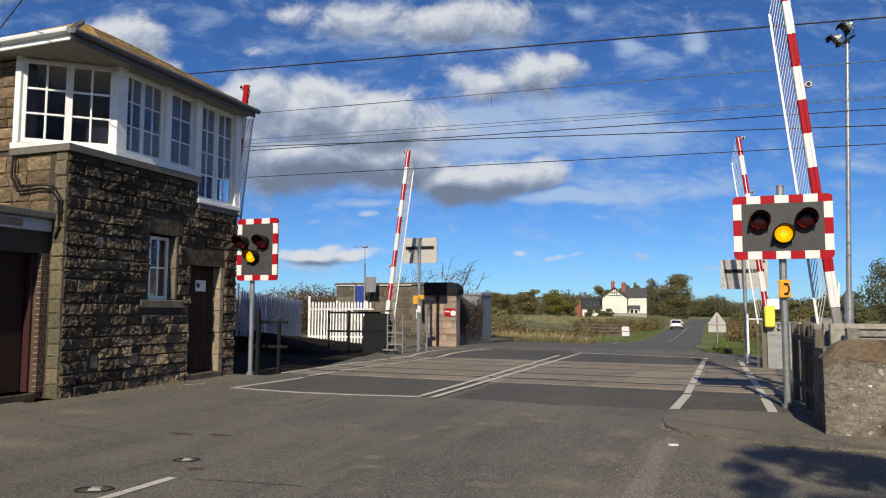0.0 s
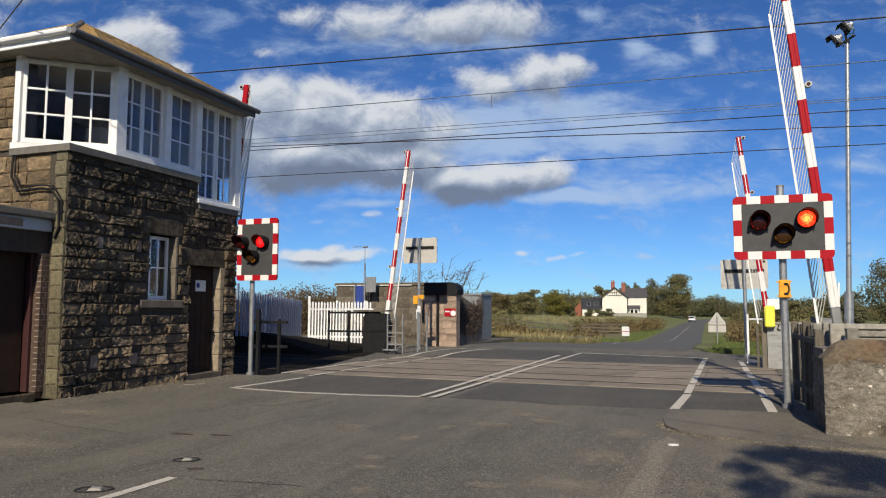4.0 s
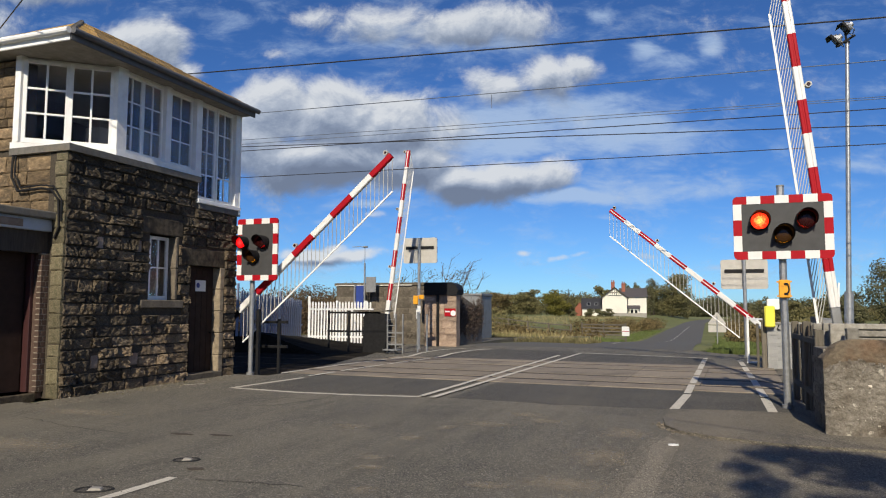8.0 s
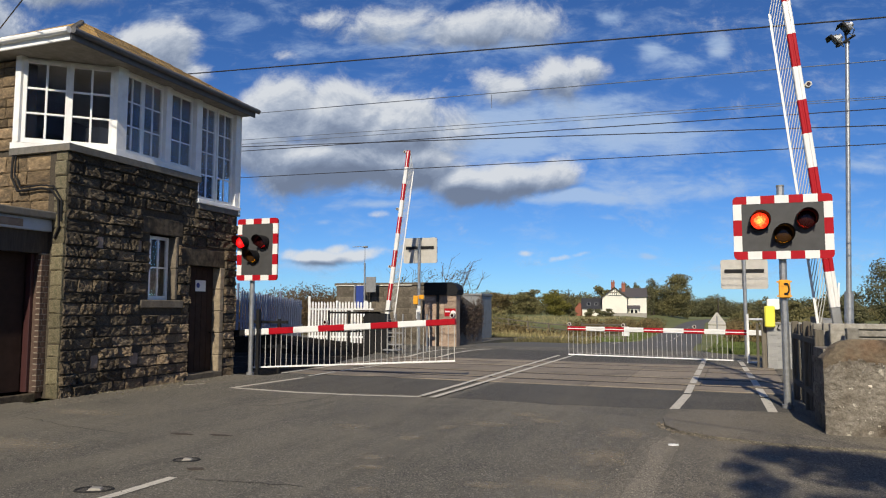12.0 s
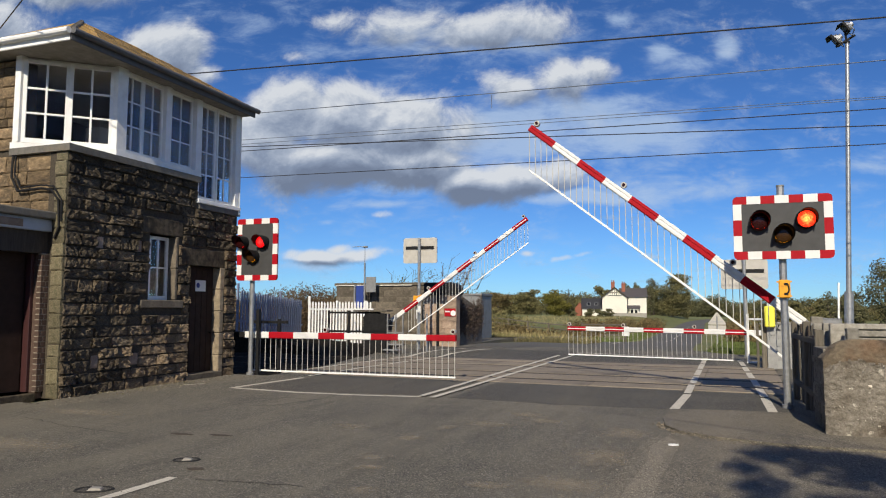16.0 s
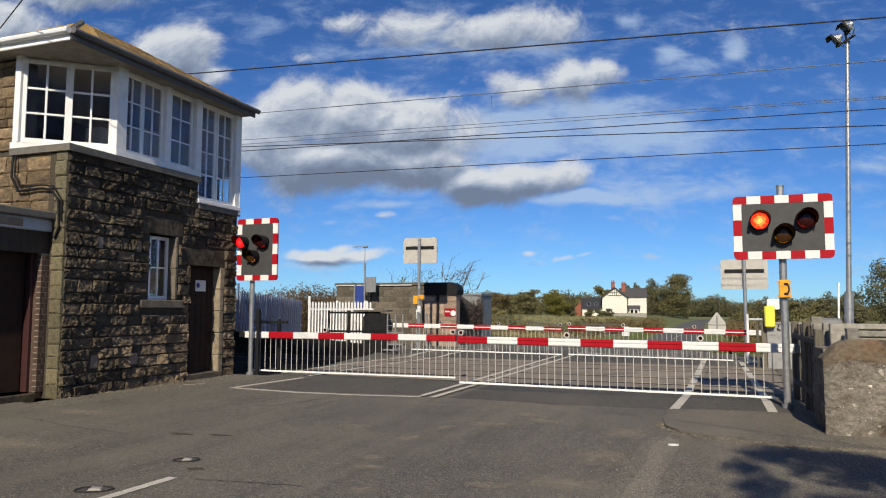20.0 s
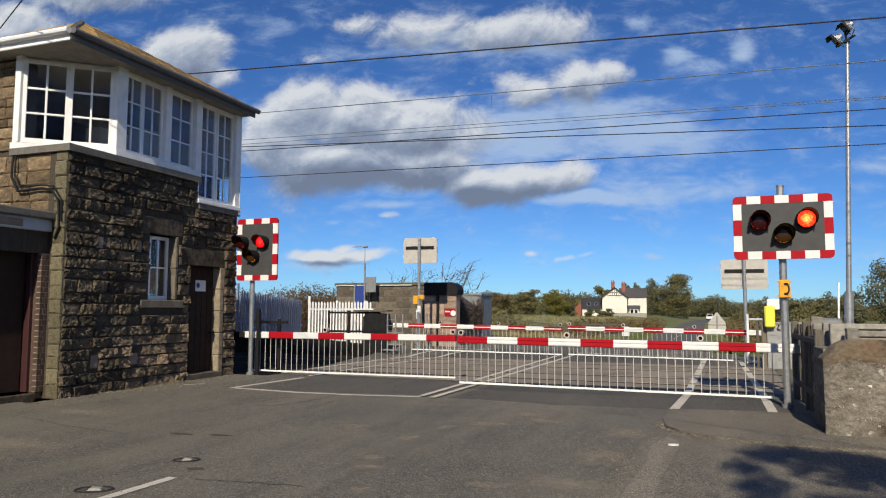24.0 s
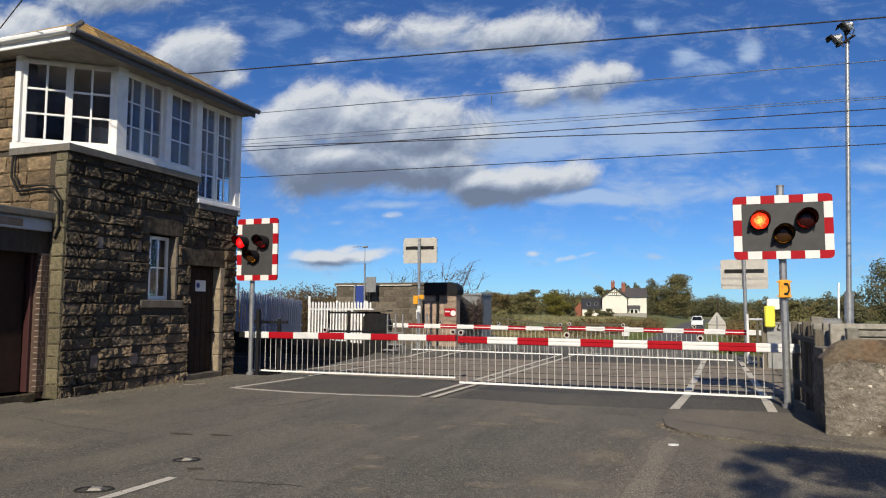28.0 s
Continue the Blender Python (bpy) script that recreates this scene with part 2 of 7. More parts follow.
# near-black for bank and ground: the shade lying there is put into the colour
SHADE_BLACK = surf("near_black_shade", (0.006, 0.0055, 0.005), (0.022, 0.019, 0.015), 9, 0.95, 0.4, stain=(0.03, 0.026, 0.018), stain_scale=1.5, stain_amount=0.4, spec=0.05)
# ballast with the signal box's shade put into its near-black colour
BALLAST_SHADED = surf("ballast", (0.006, 0.0055, 0.005), (0.032, 0.027, 0.022), 14, 0.95, 1.0, dist=0.05, spec=0.05)
GRASS = surf("field_grass", (0.085, 0.105, 0.03), (0.17, 0.175, 0.055), 1.2, 0.95, 0.6, stain=(0.25, 0.22, 0.09), stain_scale=0.05, stain_amount=0.6, dist=0.1)
GRASS_BLADE = surf("verge_grass", (0.065, 0.095, 0.022), (0.13, 0.16, 0.045), 3, 0.8, 0.0, vary=0.35)
DRY_BLADE = surf("dry_grass", (0.22, 0.19, 0.08), (0.34, 0.28, 0.14), 3, 0.85, 0.0, vary=0.35)
LEAF_OLIVE = surf("olive_leaves", (0.10, 0.094, 0.038), (0.175, 0.155, 0.068), 0.6, 0.75, 0.0, vary=0.45, spec=0.2)
LEAF_DARK = surf("dark_leaves", (0.078, 0.080, 0.040), (0.140, 0.132, 0.066), 0.6, 0.75, 0.0, vary=0.4, spec=0.2)
LEAF_BROWN = surf("autumn_leaves", (0.11, 0.078, 0.036), (0.165, 0.13, 0.058), 0.6, 0.8, 0.0, vary=0.45, spec=0.2)
LEAF_YELLOW = surf("yellowing_leaves", (0.11, 0.105, 0.02), (0.17, 0.15, 0.035), 0.6, 0.75, 0.0, vary=0.4, spec=0.2)
TWIG_LEAF = surf("russet_hedge_leaves", (0.075, 0.052, 0.030), (0.15, 0.105, 0.060), 0.8, 0.85, 0.0, vary=0.5, spec=0.15)
BARK = surf("bark", (0.07, 0.055, 0.04), (0.15, 0.125, 0.095), 8, 0.95, 0.8, dist=0.03)
TWIG = surf("bare_twigs", (0.07, 0.05, 0.04), (0.12, 0.09, 0.07), 8, 0.9, 0.2)
SLATE = surf("dark_slate", (0.055, 0.05, 0.055), (0.085, 0.078, 0.08), 3, 0.7, 0.2, vary=0.1)
SLATE_BLACK = surf("black_slate", (0.022, 0.023, 0.028), (0.038, 0.039, 0.045), 3, 0.6, 0.2)
RED_TILE = surf("red_tile", (0.22, 0.075, 0.045), (0.30, 0.11, 0.07), 3, 0.85, 0.3)
BRICK_RED = surf("red_brick", (0.25, 0.085, 0.055), (0.33, 0.13, 0.09), 6, 0.9, 0.3)
CAR_WHITE = surf("white_car_paint", (0.78, 0.78, 0.78), (0.82, 0.82, 0.82), 2, 0.25, 0.0)
RUBBER = surf("rubber", (0.012, 0.012, 0.012), (0.022, 0.022, 0.022), 20, 0.85, 0.1)
DARK_GLASS = surf("tinted_glass", (0.012, 0.015, 0.018), (0.018, 0.02, 0.024), 2, 0.06, 0.0, spec=0.6)
WIRE = surf("dark_wire", (0.018, 0.018, 0.02), (0.03, 0.03, 0.033), 5, 0.6, 0.0)
WIRE_PALE = surf("grey_wire", (0.10, 0.12, 0.15), (0.13, 0.15, 0.18), 5, 0.6, 0.0)
BLUE_GREY = surf("pale_blue_grey_paint", (0.40, 0.44, 0.50), (0.46, 0.50, 0.56), 4, 0.6, 0.05, stain=(0.3, 0.32, 0.34), stain_scale=3)
BLUE = surf("blue_sign", (0.02, 0.045, 0.22), (0.03, 0.06, 0.27), 4, 0.5, 0.0)
INTERIOR = surf("grey_interior", (0.36, 0.35, 0.325), (0.48, 0.465, 0.435), 2, 0.85, 0.0)
LENS_DARK_RED = surf("unlit_red_lens", (0.018, 0.003, 0.003), (0.035, 0.005, 0.005), 50, 0.25, 0.3, dist=0.004)
LENS_DARK_AMBER = surf("unlit_amber_lens", (0.030, 0.013, 0.004), (0.05, 0.022, 0.006), 50, 0.25, 0.3, dist=0.004)
LENS_RED = glow("lit_red_lens", (1.0, 0.55, 0.10), (1.0, 0.030, 0.008), 1.9)
LENS_RED_DEEP = glow("lit_deep_red_lens", (1.0, 0.06, 0.05), (0.80, 0.004, 0.006), 1.3)
LENS_AMBER = glow("lit_amber_lens", (1.0, 0.66, 0.01), (1.0, 0.36, 0.0), 1.35)
PANE = glass("window_glass", (0.86, 0.90, 0.92), 0.80)

# ---- mesh helpers ----


class Shape:
    """Collects vertices and faces for one mesh."""

    def __init__(self):
        self.v, self.f, self.mi = [], [], []

    def add(self, verts, faces, mi=0):
        k = len(self.v)
        self.v += [tuple(p) for p in verts]
        self.f += [tuple(i + k for i in f) for f in faces]
        self.mi += [mi] * len(faces)
        return self

    def box(self, x0, x1, y0, y1, z0, z1, c=0.0, mi=0):
        """A box; c chamfers all its edges."""
        if c <= 0:
            v = [(x, y, z) for x in (x0, x1) for y in (y0, y1) for z in (z0, z1)]
            return self.add(v, [(0, 1, 3, 2), (4, 6, 7, 5), (0, 4, 5, 1), (2, 3, 7, 6), (0, 2, 6, 4), (1, 5, 7, 3)], mi)
        lo, hi = (x0, y0, z0), (x1, y1, z1)
        v, idx = [], {}
        for sx in (0, 1):
            for sy in (0, 1):
                for sz in (0, 1):
                    s = (sx, sy, sz)
                    for ax in range(3):
                        p = []
                        for k in range(3):
                            e = hi[k] if s[k] else lo[k]
                            p.append(e if k == ax else e + (-c if s[k] else c))
                        idx[s, ax] = len(v)
                        v.append(tuple(p))
        f = []
        for ax in range(3):
            a, b = [k for k in range(3) if k != ax]
            for side in (0, 1):
                ring = []
                for pa, pb in ((0, 0), (1, 0), (1, 1), (0, 1)):
                    s = [0, 0, 0]
                    s[ax], s[a], s[b] = side, pa, pb
                    ring.append(idx[tuple(s), ax])
                flip = (side == 0) != (ax == 1)
                f.append(tuple(reversed(ring)) if flip else tuple(ring))
            for pa in (0, 1):
                for pb in (0, 1):
                    s0, s1 = [0, 0, 0], [0, 0, 0]
                    s0[ax], s1[ax] = 0, 1
                    s0[a] = s1[a] = pa
                    s0[b] = s1[b] = pb
                    s0, s1 = tuple(s0), tuple(s1)
                    f.append((idx[s0, a], idx[s1, a], idx[s1, b], idx[s0, b]))
        for s in [(i, j, k) for i in (0, 1) for j in (0, 1) for k in (0, 1)]:
            f.append((idx[s, 0], idx[s, 1], idx[s, 2]))
        return self.add(v, f, mi)

    def tube(self, p0, p1, r0, r1=None, n=10, mi=0, caps=True):
        r1 = r0 if r1 is None else r1
        p0, p1 = Vector(p0), Vector(p1)
        q = (p1 - p0).to_track_quat("Z", "Y")
        v = []
        for p, r in ((p0, r0), (p1, r1)):
            v += [p + q @ Vector((r * math.cos(2 * math.pi * i / n), r * math.sin(2 * math.pi * i / n), 0)) for i in range(n)]
        f = [(i, (i + 1) % n, n + (i + 1) % n, n + i) for i in range(n)]
        if caps:
            f += [tuple(reversed(range(n))), tuple(range(n, 2 * n))]
        return self.add(v, f, mi)

    def path(self, pts, r, n=6, mi=0):
        for a, b in zip(pts, pts[1:]):
            self.tube(a, b, r, r, n, mi)
        return self

    def prism(self, poly, y0, y1, mi=0):
        """An (x, z) outline pushed along y."""
        n = len(poly)
        v = [(x, y0, z) for x, z in poly] + [(x, y1, z) for x, z in poly]
        f = [tuple(range(n)), tuple(reversed(range(n, 2 * n)))]
        f += [(i, n + i, n + (i + 1) % n, (i + 1) % n) for i in range(n)]
        return self.add(v, f, mi)

    def sheet(self, poly, z0, z1, mi=0):
        """An (x, y) outline pushed along z."""
        n = len(poly)
        v = [(x, y, z0) for x, y in poly] + [(x, y, z1) for x, y in poly]
        f = [tuple(reversed(range(n))), tuple(range(n, 2 * n))]
        f += [(i, (i + 1) % n, n + (i + 1) % n, n + i) for i in range(n)]
        return self.add(v, f, mi)

    def mesh(self, name, *mats, smooth=False):
        me = bpy.data.meshes.new(name)
        me.from_pydata(self.v, [], self.f)
        for m in mats:
            me.materials.append(m)
        if len(mats) > 1:
            me.polygons.foreach_set("material_index", self.mi)
        if smooth:
            me.polygons.foreach_set("use_smooth", [True] * len(self.f))
        me.update()
        return me


def tidy(me):
    bm = bmesh.new()
    bm.from_mesh(me)
    bmesh.ops.recalc_face_normals(bm, faces=bm.faces)
    bm.to_mesh(me)
    bm.free()
    return me


def part(name, shape, mat, parent, label="", at=None, smooth=False):
    """One mesh object under a thing or under a part."""
    mats = mat if isinstance(mat, (tuple, list)) else (mat,)
    me = shape if isinstance(shape, bpy.types.Mesh) else tidy(shape.mesh(name, *mats, smooth=smooth))
    ob = new(name, me)
    ob.parent = parent
    if at is not None:
        ob.matrix_basis = at
    if label:
        tagged(ob, label)
    return ob


def thing(name, at, label, category, group="", kind=""):
    return place(new(name), at, label, category, group, kind)


def place(ob, at, label, category, group="", kind=""):
    ob.matrix_basis = at
    return tagged(ob, label, category, group, kind)


def solid(name, shape, mat, label, category, at=None, group="", kind="", smooth=False):
    """A thing that is one mesh."""
    mats = mat if isinstance(mat, (tuple, list)) else (mat,)
    return place(new(name, tidy(shape.mesh(name, *mats, smooth=smooth))), at or Matrix(), label, category, group, kind)


def smooth_step(a, b, x):
    t = min(1, max(0, (x - a) / (b - a)))
    return t * t * (3 - 2 * t)


# ---- the lie of the land ----


def road_z(y):
    return -1.55 * smooth_step(28, 78, y) - 0.6 * smooth_step(70, 230, y) - 1.45 * smooth_step(230, 420, y)


def road_x(y):
    """Centre line of the road beyond the crossing."""
    return -4.3 + 1.05 * smooth_step(28, 72, y) + 0.6 * smooth_step(50, 92, y) + 0.5 * smooth_step(80, 170, y) + 0.00042 * max(0, y - 165) ** 2


def land_z(x, y):
    edge = abs(x - road_x(y))
    r = road_z(y) - 0.03
    side = -0.55 * smooth_step(30, 90, y) if x < road_x(y) else -1.2 * smooth_step(30, 110, y)
    side -= 2.6 * smooth_step(230, 420, y)
    k = smooth_step(4.0, 17.0, edge)
    return r + (side - r) * k - 0.02

# ---- ground and roads ----


def spaced(marks):
    out = []
    for a, b, n in marks:
        out += [a + (b - a) * i / n for i in range(n)]
    return out + [marks[-1][1]]


gx = spaced([(-2600, -400, 5), (-400, -80, 16), (-80, -16, 32), (-16, 24, 40), (24, 80, 16), (80, 400, 16), (400, 2600, 5)])
gy = spaced([(-400, -30, 6), (-30, 28, 12), (28, 130, 51), (130, 440, 62), (440, 4600, 8)])
g = Shape()
g.add([(x, y, land_z(x, y)) for y in gy for x in gx],
      [(j * len(gx) + i, j * len(gx) + i + 1, (j + 1) * len(gx) + i + 1, (j + 1) * len(gx) + i) for j in range(len(gy) - 1) for i in range(len(gx) - 1)])
solid("ground", g, GRASS, "rough grass fields falling gently away from the crossing", "ground", kind="structure", smooth=True)

# near road and the junction mouth beyond the rails
road = Shape()
road.sheet([(-26, -25), (9, -25), (9, 9.9), (2.6, 9.9), (2.6, 26.6), (0.6, 28.2), (-0.4, 30), (-10.4, 30), (-11.2, 23.2), (-10.0, 17.5), (-9.95, 14.9), (-10.9, 14.9), (-10.9, 9.2), (-26, 9.2)], -0.3, 0.0)
solid("road", road, ASPHALT, "worn dark grey asphalt road with patches", "road", kind="structure")
ys = spaced([(30, 60, 15), (60, 200, 40), (200, 440, 48)])
far_road = Shape()
rows = []
for y in ys:
    wl = 2.65 + 3.6 * (1 - smooth_step(30, 46, y))
    wr = 2.65 + 1.25 * (1 - smooth_step(30, 84, y))
    c = road_x(y)
    rows.append(((c - wl, y), (c + wr, y)))
vv, ff = [], []
for (a, b) in rows:
    for i in range(5):
        x = a[0] + (b[0] - a[0]) * i / 4
        vv.append((x, a[1], road_z(a[1]) + 0.012 - 0.03 * abs(i - 2) / 2))
for j in range(len(rows) - 1):
    for i in range(4):
        ff.append((j * 5 + i, j * 5 + i + 1, (j + 1) * 5 + i + 1, (j + 1) * 5 + i))
far_road.add(vv, ff)
solid("road_beyond", far_road, ROAD_FAR, "grey country road running downhill into the distance", "road", kind="structure", smooth=True)
side_road = Shape()
side_road.sheet([(-10.4, 29.4), (-10.2, 30.0), (-9.8, 40.0), (-6.2, 42.5), (-9.8, 38.6), (-14, 37.0), (-34, 37.5), (-34, 33.2), (-10.4, 33.0)], -0.4, 0.004)
# ground patch coloured near-black where the signal box's shade lies
solid("shaded_ground", Shape().sheet([(-16.5, 21.9), (-10.75, 21.7), (-11.2, 23.5), (-11.75, 26.3), (-12.9, 31.0), (-16.5, 31.0)], -0.3, 0.003), SHADE_BLACK, "ground coloured near-black for shade beside the machine housing", "ground", kind="structure")
solid("pavement", Shape().sheet([(-10.75, 21.7), (-10.3, 21.7), (-10.3, 31.0), (-12.9, 31.0), (-11.75, 26.3), (-11.2, 23.5)], -0.3, 0.003), ASPHALT, "asphalt standing beside the far barrier", "pavement", kind="structure")
solid("side_road", side_road, ASPHALT, "asphalt mouth of a side track", "road", kind="structure")


def line(pts, w, dash=None, z=0.006):
    """Painted road line along points; dash (on, off) in metres."""
    s = Shape()
    for a, b in zip(pts, pts[1:]):
        a, b = Vector((*a, 0)), Vector((*b, 0))
        d = (b - a).length
        u = (b - a).normalized()
        nrm = Vector((-u.y, u.x, 0)) * w / 2
        t = 0.0
        while t < d - 0.01:
            e = min(d, t + (dash[0] if dash else d))
            p, q = a + u * t, a + u * e
            zp, zq = z + min(0, road_z(p.y)), z + min(0, road_z(q.y))
            s.add([(p.x - nrm.x, p.y - nrm.y, zp), (q.x - nrm.x, q.y - nrm.y, zq), (q.x + nrm.x, q.y + nrm.y, zq), (p.x + nrm.x, p.y + nrm.y, zp)], [(0, 1, 2, 3)])
            t = e + (dash[1] if dash else 1)
    return s


MARKS = [
    ("stop_line", [(-9.1, 12.36), (-7.5, 12.16), (-6.2, 12.2), (-4.93, 12.4)], 0.14, None),
    ("edge_line", [(-9.1, 12.36), (-8.85, 14.75)], 0.14, None),
    ("edge_line", [(-8.85, 15.0), (-8.75, 17.5), (-8.24, 22.34)], 0.12, (1.2, 0.3)),
    ("edge_line", [(-8.24, 22.34), (-8.44, 24.15), (-8.39, 25.98), (-8.2, 26.85), (-7.9, 27.4)], 0.15, None),
    ("edge_line", [(-9.27, 22.2), (-9.58, 24.0), (-9.61, 25.87), (-9.36, 26.8), (-9.0, 27.4)], 0.15, None),
    ("edge_line", [(-9.85, 15.4), (-9.75, 18.0), (-9.27, 22.2)], 0.12, (1.2, 0.3)),
    ("centre_line", [(-4.93, 12.4), (-4.69, 24.7)], 0.12, None),
    ("centre_line", [(-4.66, 12.25), (-4.17, 26.25)], 0.12, None),
    ("stop_line", [(-4.17, 26.25), (-2.0, 25.7), (0.0, 25.1)], 0.13, None),
    ("footway_line", [(-0.47, 12.35), (-0.30, 14.6)], 0.15, None),
    ("footway_line", [(-0.30, 14.6), (0.08, 25.2)], 0.14, (1.7, 0.3)),
    ("footway_line", [(1.02, 12.2), (1.05, 14.5)], 0.15, None),
    ("footway_line", [(1.05, 14.5), (1.09, 24.2)], 0.14, (1.5, 0.4)),
    ("edge_line", [(-10.38, 12.45), (-10.14, 12.77)], 0.07, None),
    ("edge_line", [(-5.06, 1.0), (-4.86, 5.72)], 0.11, (3.2, 0.5)),
    ("centre_line", [(road_x(y), y) for y in range(36, 150, 6)], 0.13, (3.0, 3.0)),
]
for nm, pts, w, dash in MARKS:
    solid(nm, line(pts, w, dash, 0.006 if pts[-1][1] < 14.8 else 0.023), PAINT_LINE, "worn white painted road line", "road marking", kind="structure")

# crossing deck: two tracks of panels with rails between
deck = thing("crossing_deck", pose(-3.6, 18.75, 0, 0, 0, -2.5), "brown rubber and concrete panels laid between the rails of a two-track crossing", "crossing", kind="structure")
RAIL_Y = [-2.35, -0.92, 1.05, 2.48]
bands = [(-3.30, -2.49), (-2.20, -1.07), (-0.78, 0.91), (1.20, 2.33), (2.62, 3.35)]
for a, b in bands:
    n = 7 if b - a > 1 else 6
    x0, x1 = -6.35, 5.3
    for i in range(n):
        w = (x1 - x0) / n
        part("panel", Shape().box(x0 + i * w + 0.006, x0 + (i + 1) * w - 0.006, a, b, -0.2, 0.012 + 0.002 * ((i * 7) % 3), 0.006), DECK, deck)
for y in RAIL_Y:
    part("rail", Shape().box(-6.45, 5.4, y - 0.033, y + 0.033, -0.2, 0.006, 0.004), RAIL, deck)
    # black strip fills the gap and draws a dark line along the rail
    part("flangeway", Shape().box(-6.4, 5.35, y - 0.17, y + 0.17, -0.25, 0.0035), BLACK, deck, "dark strip filling the flangeway beside the rail")

# running line on both sides of the road
bed = Shape()
bed.sheet([(-140, 14.4), (-9.8, 14.85), (-9.9, 17.5), (-11.0, 22.4), (-140, 25.5)], -0.45, -0.012)
bed.sheet([(1.4, 14.4), (140, 10), (140, 17.5), (1.4, 21.4)], -0.45, -0.012)
solid("track_bed", bed, BALLAST_SHADED, "stone ballast under the railway tracks, coloured dark for shade", "ballast", kind="structure")
for y in RAIL_Y:
    for x0, x1 in ((-130, -6.45), (5.4, 130)):
        r = Shape().box(x0, x1, y - 0.033, y + 0.033, -0.14, 0.0, 0.006)
        solid("running_rail", r, RAIL, "brown steel running rail on the ballast", "rail", at=pose(-3.6, 18.75, 0, 0, 0, -2.5), kind="structure")

# raised footway by the post, with a worn rounded edge
foot = Shape()
foot.sheet([(-0.50, 12.2), (-0.58, 11.2), (-0.52, 10.5), (-0.30, 10.05), (0.15, 9.75), (0.8, 9.55), (1.5, 9.5), (9, 9.5), (9, 10.6), (1.45, 10.6), (1.45, 12.4), (1.3, 12.4), (0.4, 12.35)], -0.2, 0.035)
solid("pavement", foot, ASPHALT_PALE, "pale worn asphalt footway with a broken edge", "pavement", kind="structure")
apron = Shape()
apron.sheet([(-0.75, 9.2), (-0.5, 10.1), (0.1, 9.75), (0.8, 9.55), (9, 9.5), (9, -12), (-0.9, -12), (-0.9, 5.5)], -0.2, 0.008)
solid("pavement_apron", apron, ASPHALT_PALE, "pale gritty asphalt apron beside the road", "pavement", kind="structure")

# ---- signal box: stone below, glazed above ----
BX, BY0, BY1, BX1 = -10.91, 9.74, 14.85, -15.6
box_ = thing("signal_box", pose(BX, BY0, 0), "dark stone signal box with a white glazed upper floor", "signal box")
LEN, DEP = BY1 - BY0, BX - BX1
WIN_Y0, WIN_Y1, WIN_Z0, WIN_Z1 = 2.15, 2.94, 1.80, 3.20
DOOR_Y0, DOOR_Y1, DOOR_Z0, DOOR_Z1 = 3.42, 4.50, 0.14, 2.60
LEDGE_Z, STEP_Y, LOW_Z = 4.62, 3.60, 4.02
T = 0.42
WALL_RUNS = [
    (-T, -0.008, 0, WIN_Y0, 0, LEDGE_Z - 0.1),
    (-T, -0.008, WIN_Y0, WIN_Y1, 0, WIN_Z0),
    (-T, -0.008, WIN_Y0, WIN_Y1, WIN_Z1, LEDGE_Z - 0.1),
    (-T, -0.008, WIN_Y1, DOOR_Y0, 0, LEDGE_Z - 0.1),
    (-T, -0.008, DOOR_Y0, DOOR_Y1, DOOR_Z1, LOW_Z - 0.1),
    (-T, -0.008, DOOR_Y1, LEN, 0, LOW_Z - 0.1),
    (-T, -0.008, DOOR_Y0, STEP_Y, LOW_Z - 0.1, LEDGE_Z - 0.1),
    (-DEP, -T, 0.06, T, 0, LEDGE_Z - 0.1),
    (-DEP, -T, LEN - T, LEN - 0.06, 0, LOW_Z - 0.1),
    (-DEP, -DEP + T, T, LEN - T, 0, 6.42),
]
for run in WALL_RUNS:
    part("wall_section", Shape().box(*run), MORTAR, box_)
part("floor_slab", Shape().box(-DEP + T, -T, T, LEN - T, 3.75, 3.9), INTERIOR, box_)
# upper stone on the side face
part("upper_wall", Shape().box(-DEP, -1.36, 0.06, T, LEDGE_Z - 0.1, 6.42), MORTAR, box_)
part("upper_wall", Shape().box(-DEP, -0.5, LEN - T, LEN - 0.08, LOW_Z - 0.1, 4.9), MORTAR, box_)
# ledge stones (capping under the glazing)
ledge = Shape()
ledge.sheet([(0.10, -0.06), (0.10, STEP_Y), (-T, STEP_Y), (-T, T), (-1.42, T), (-1.42, -0.06)], LEDGE_Z - 0.1, LEDGE_Z + 0.03)
part("ledge", ledge, LEAD, box_, "dark weathered stone ledge")
low = Shape().box(-T, 0.06, STEP_Y, LEN + 0.05, LOW_Z - 0.1, LOW_Z + 0.03, 0.01)
part("ledge", low, LEAD, box_, "dark weathered stone ledge")

EAVE_Z = 6.48


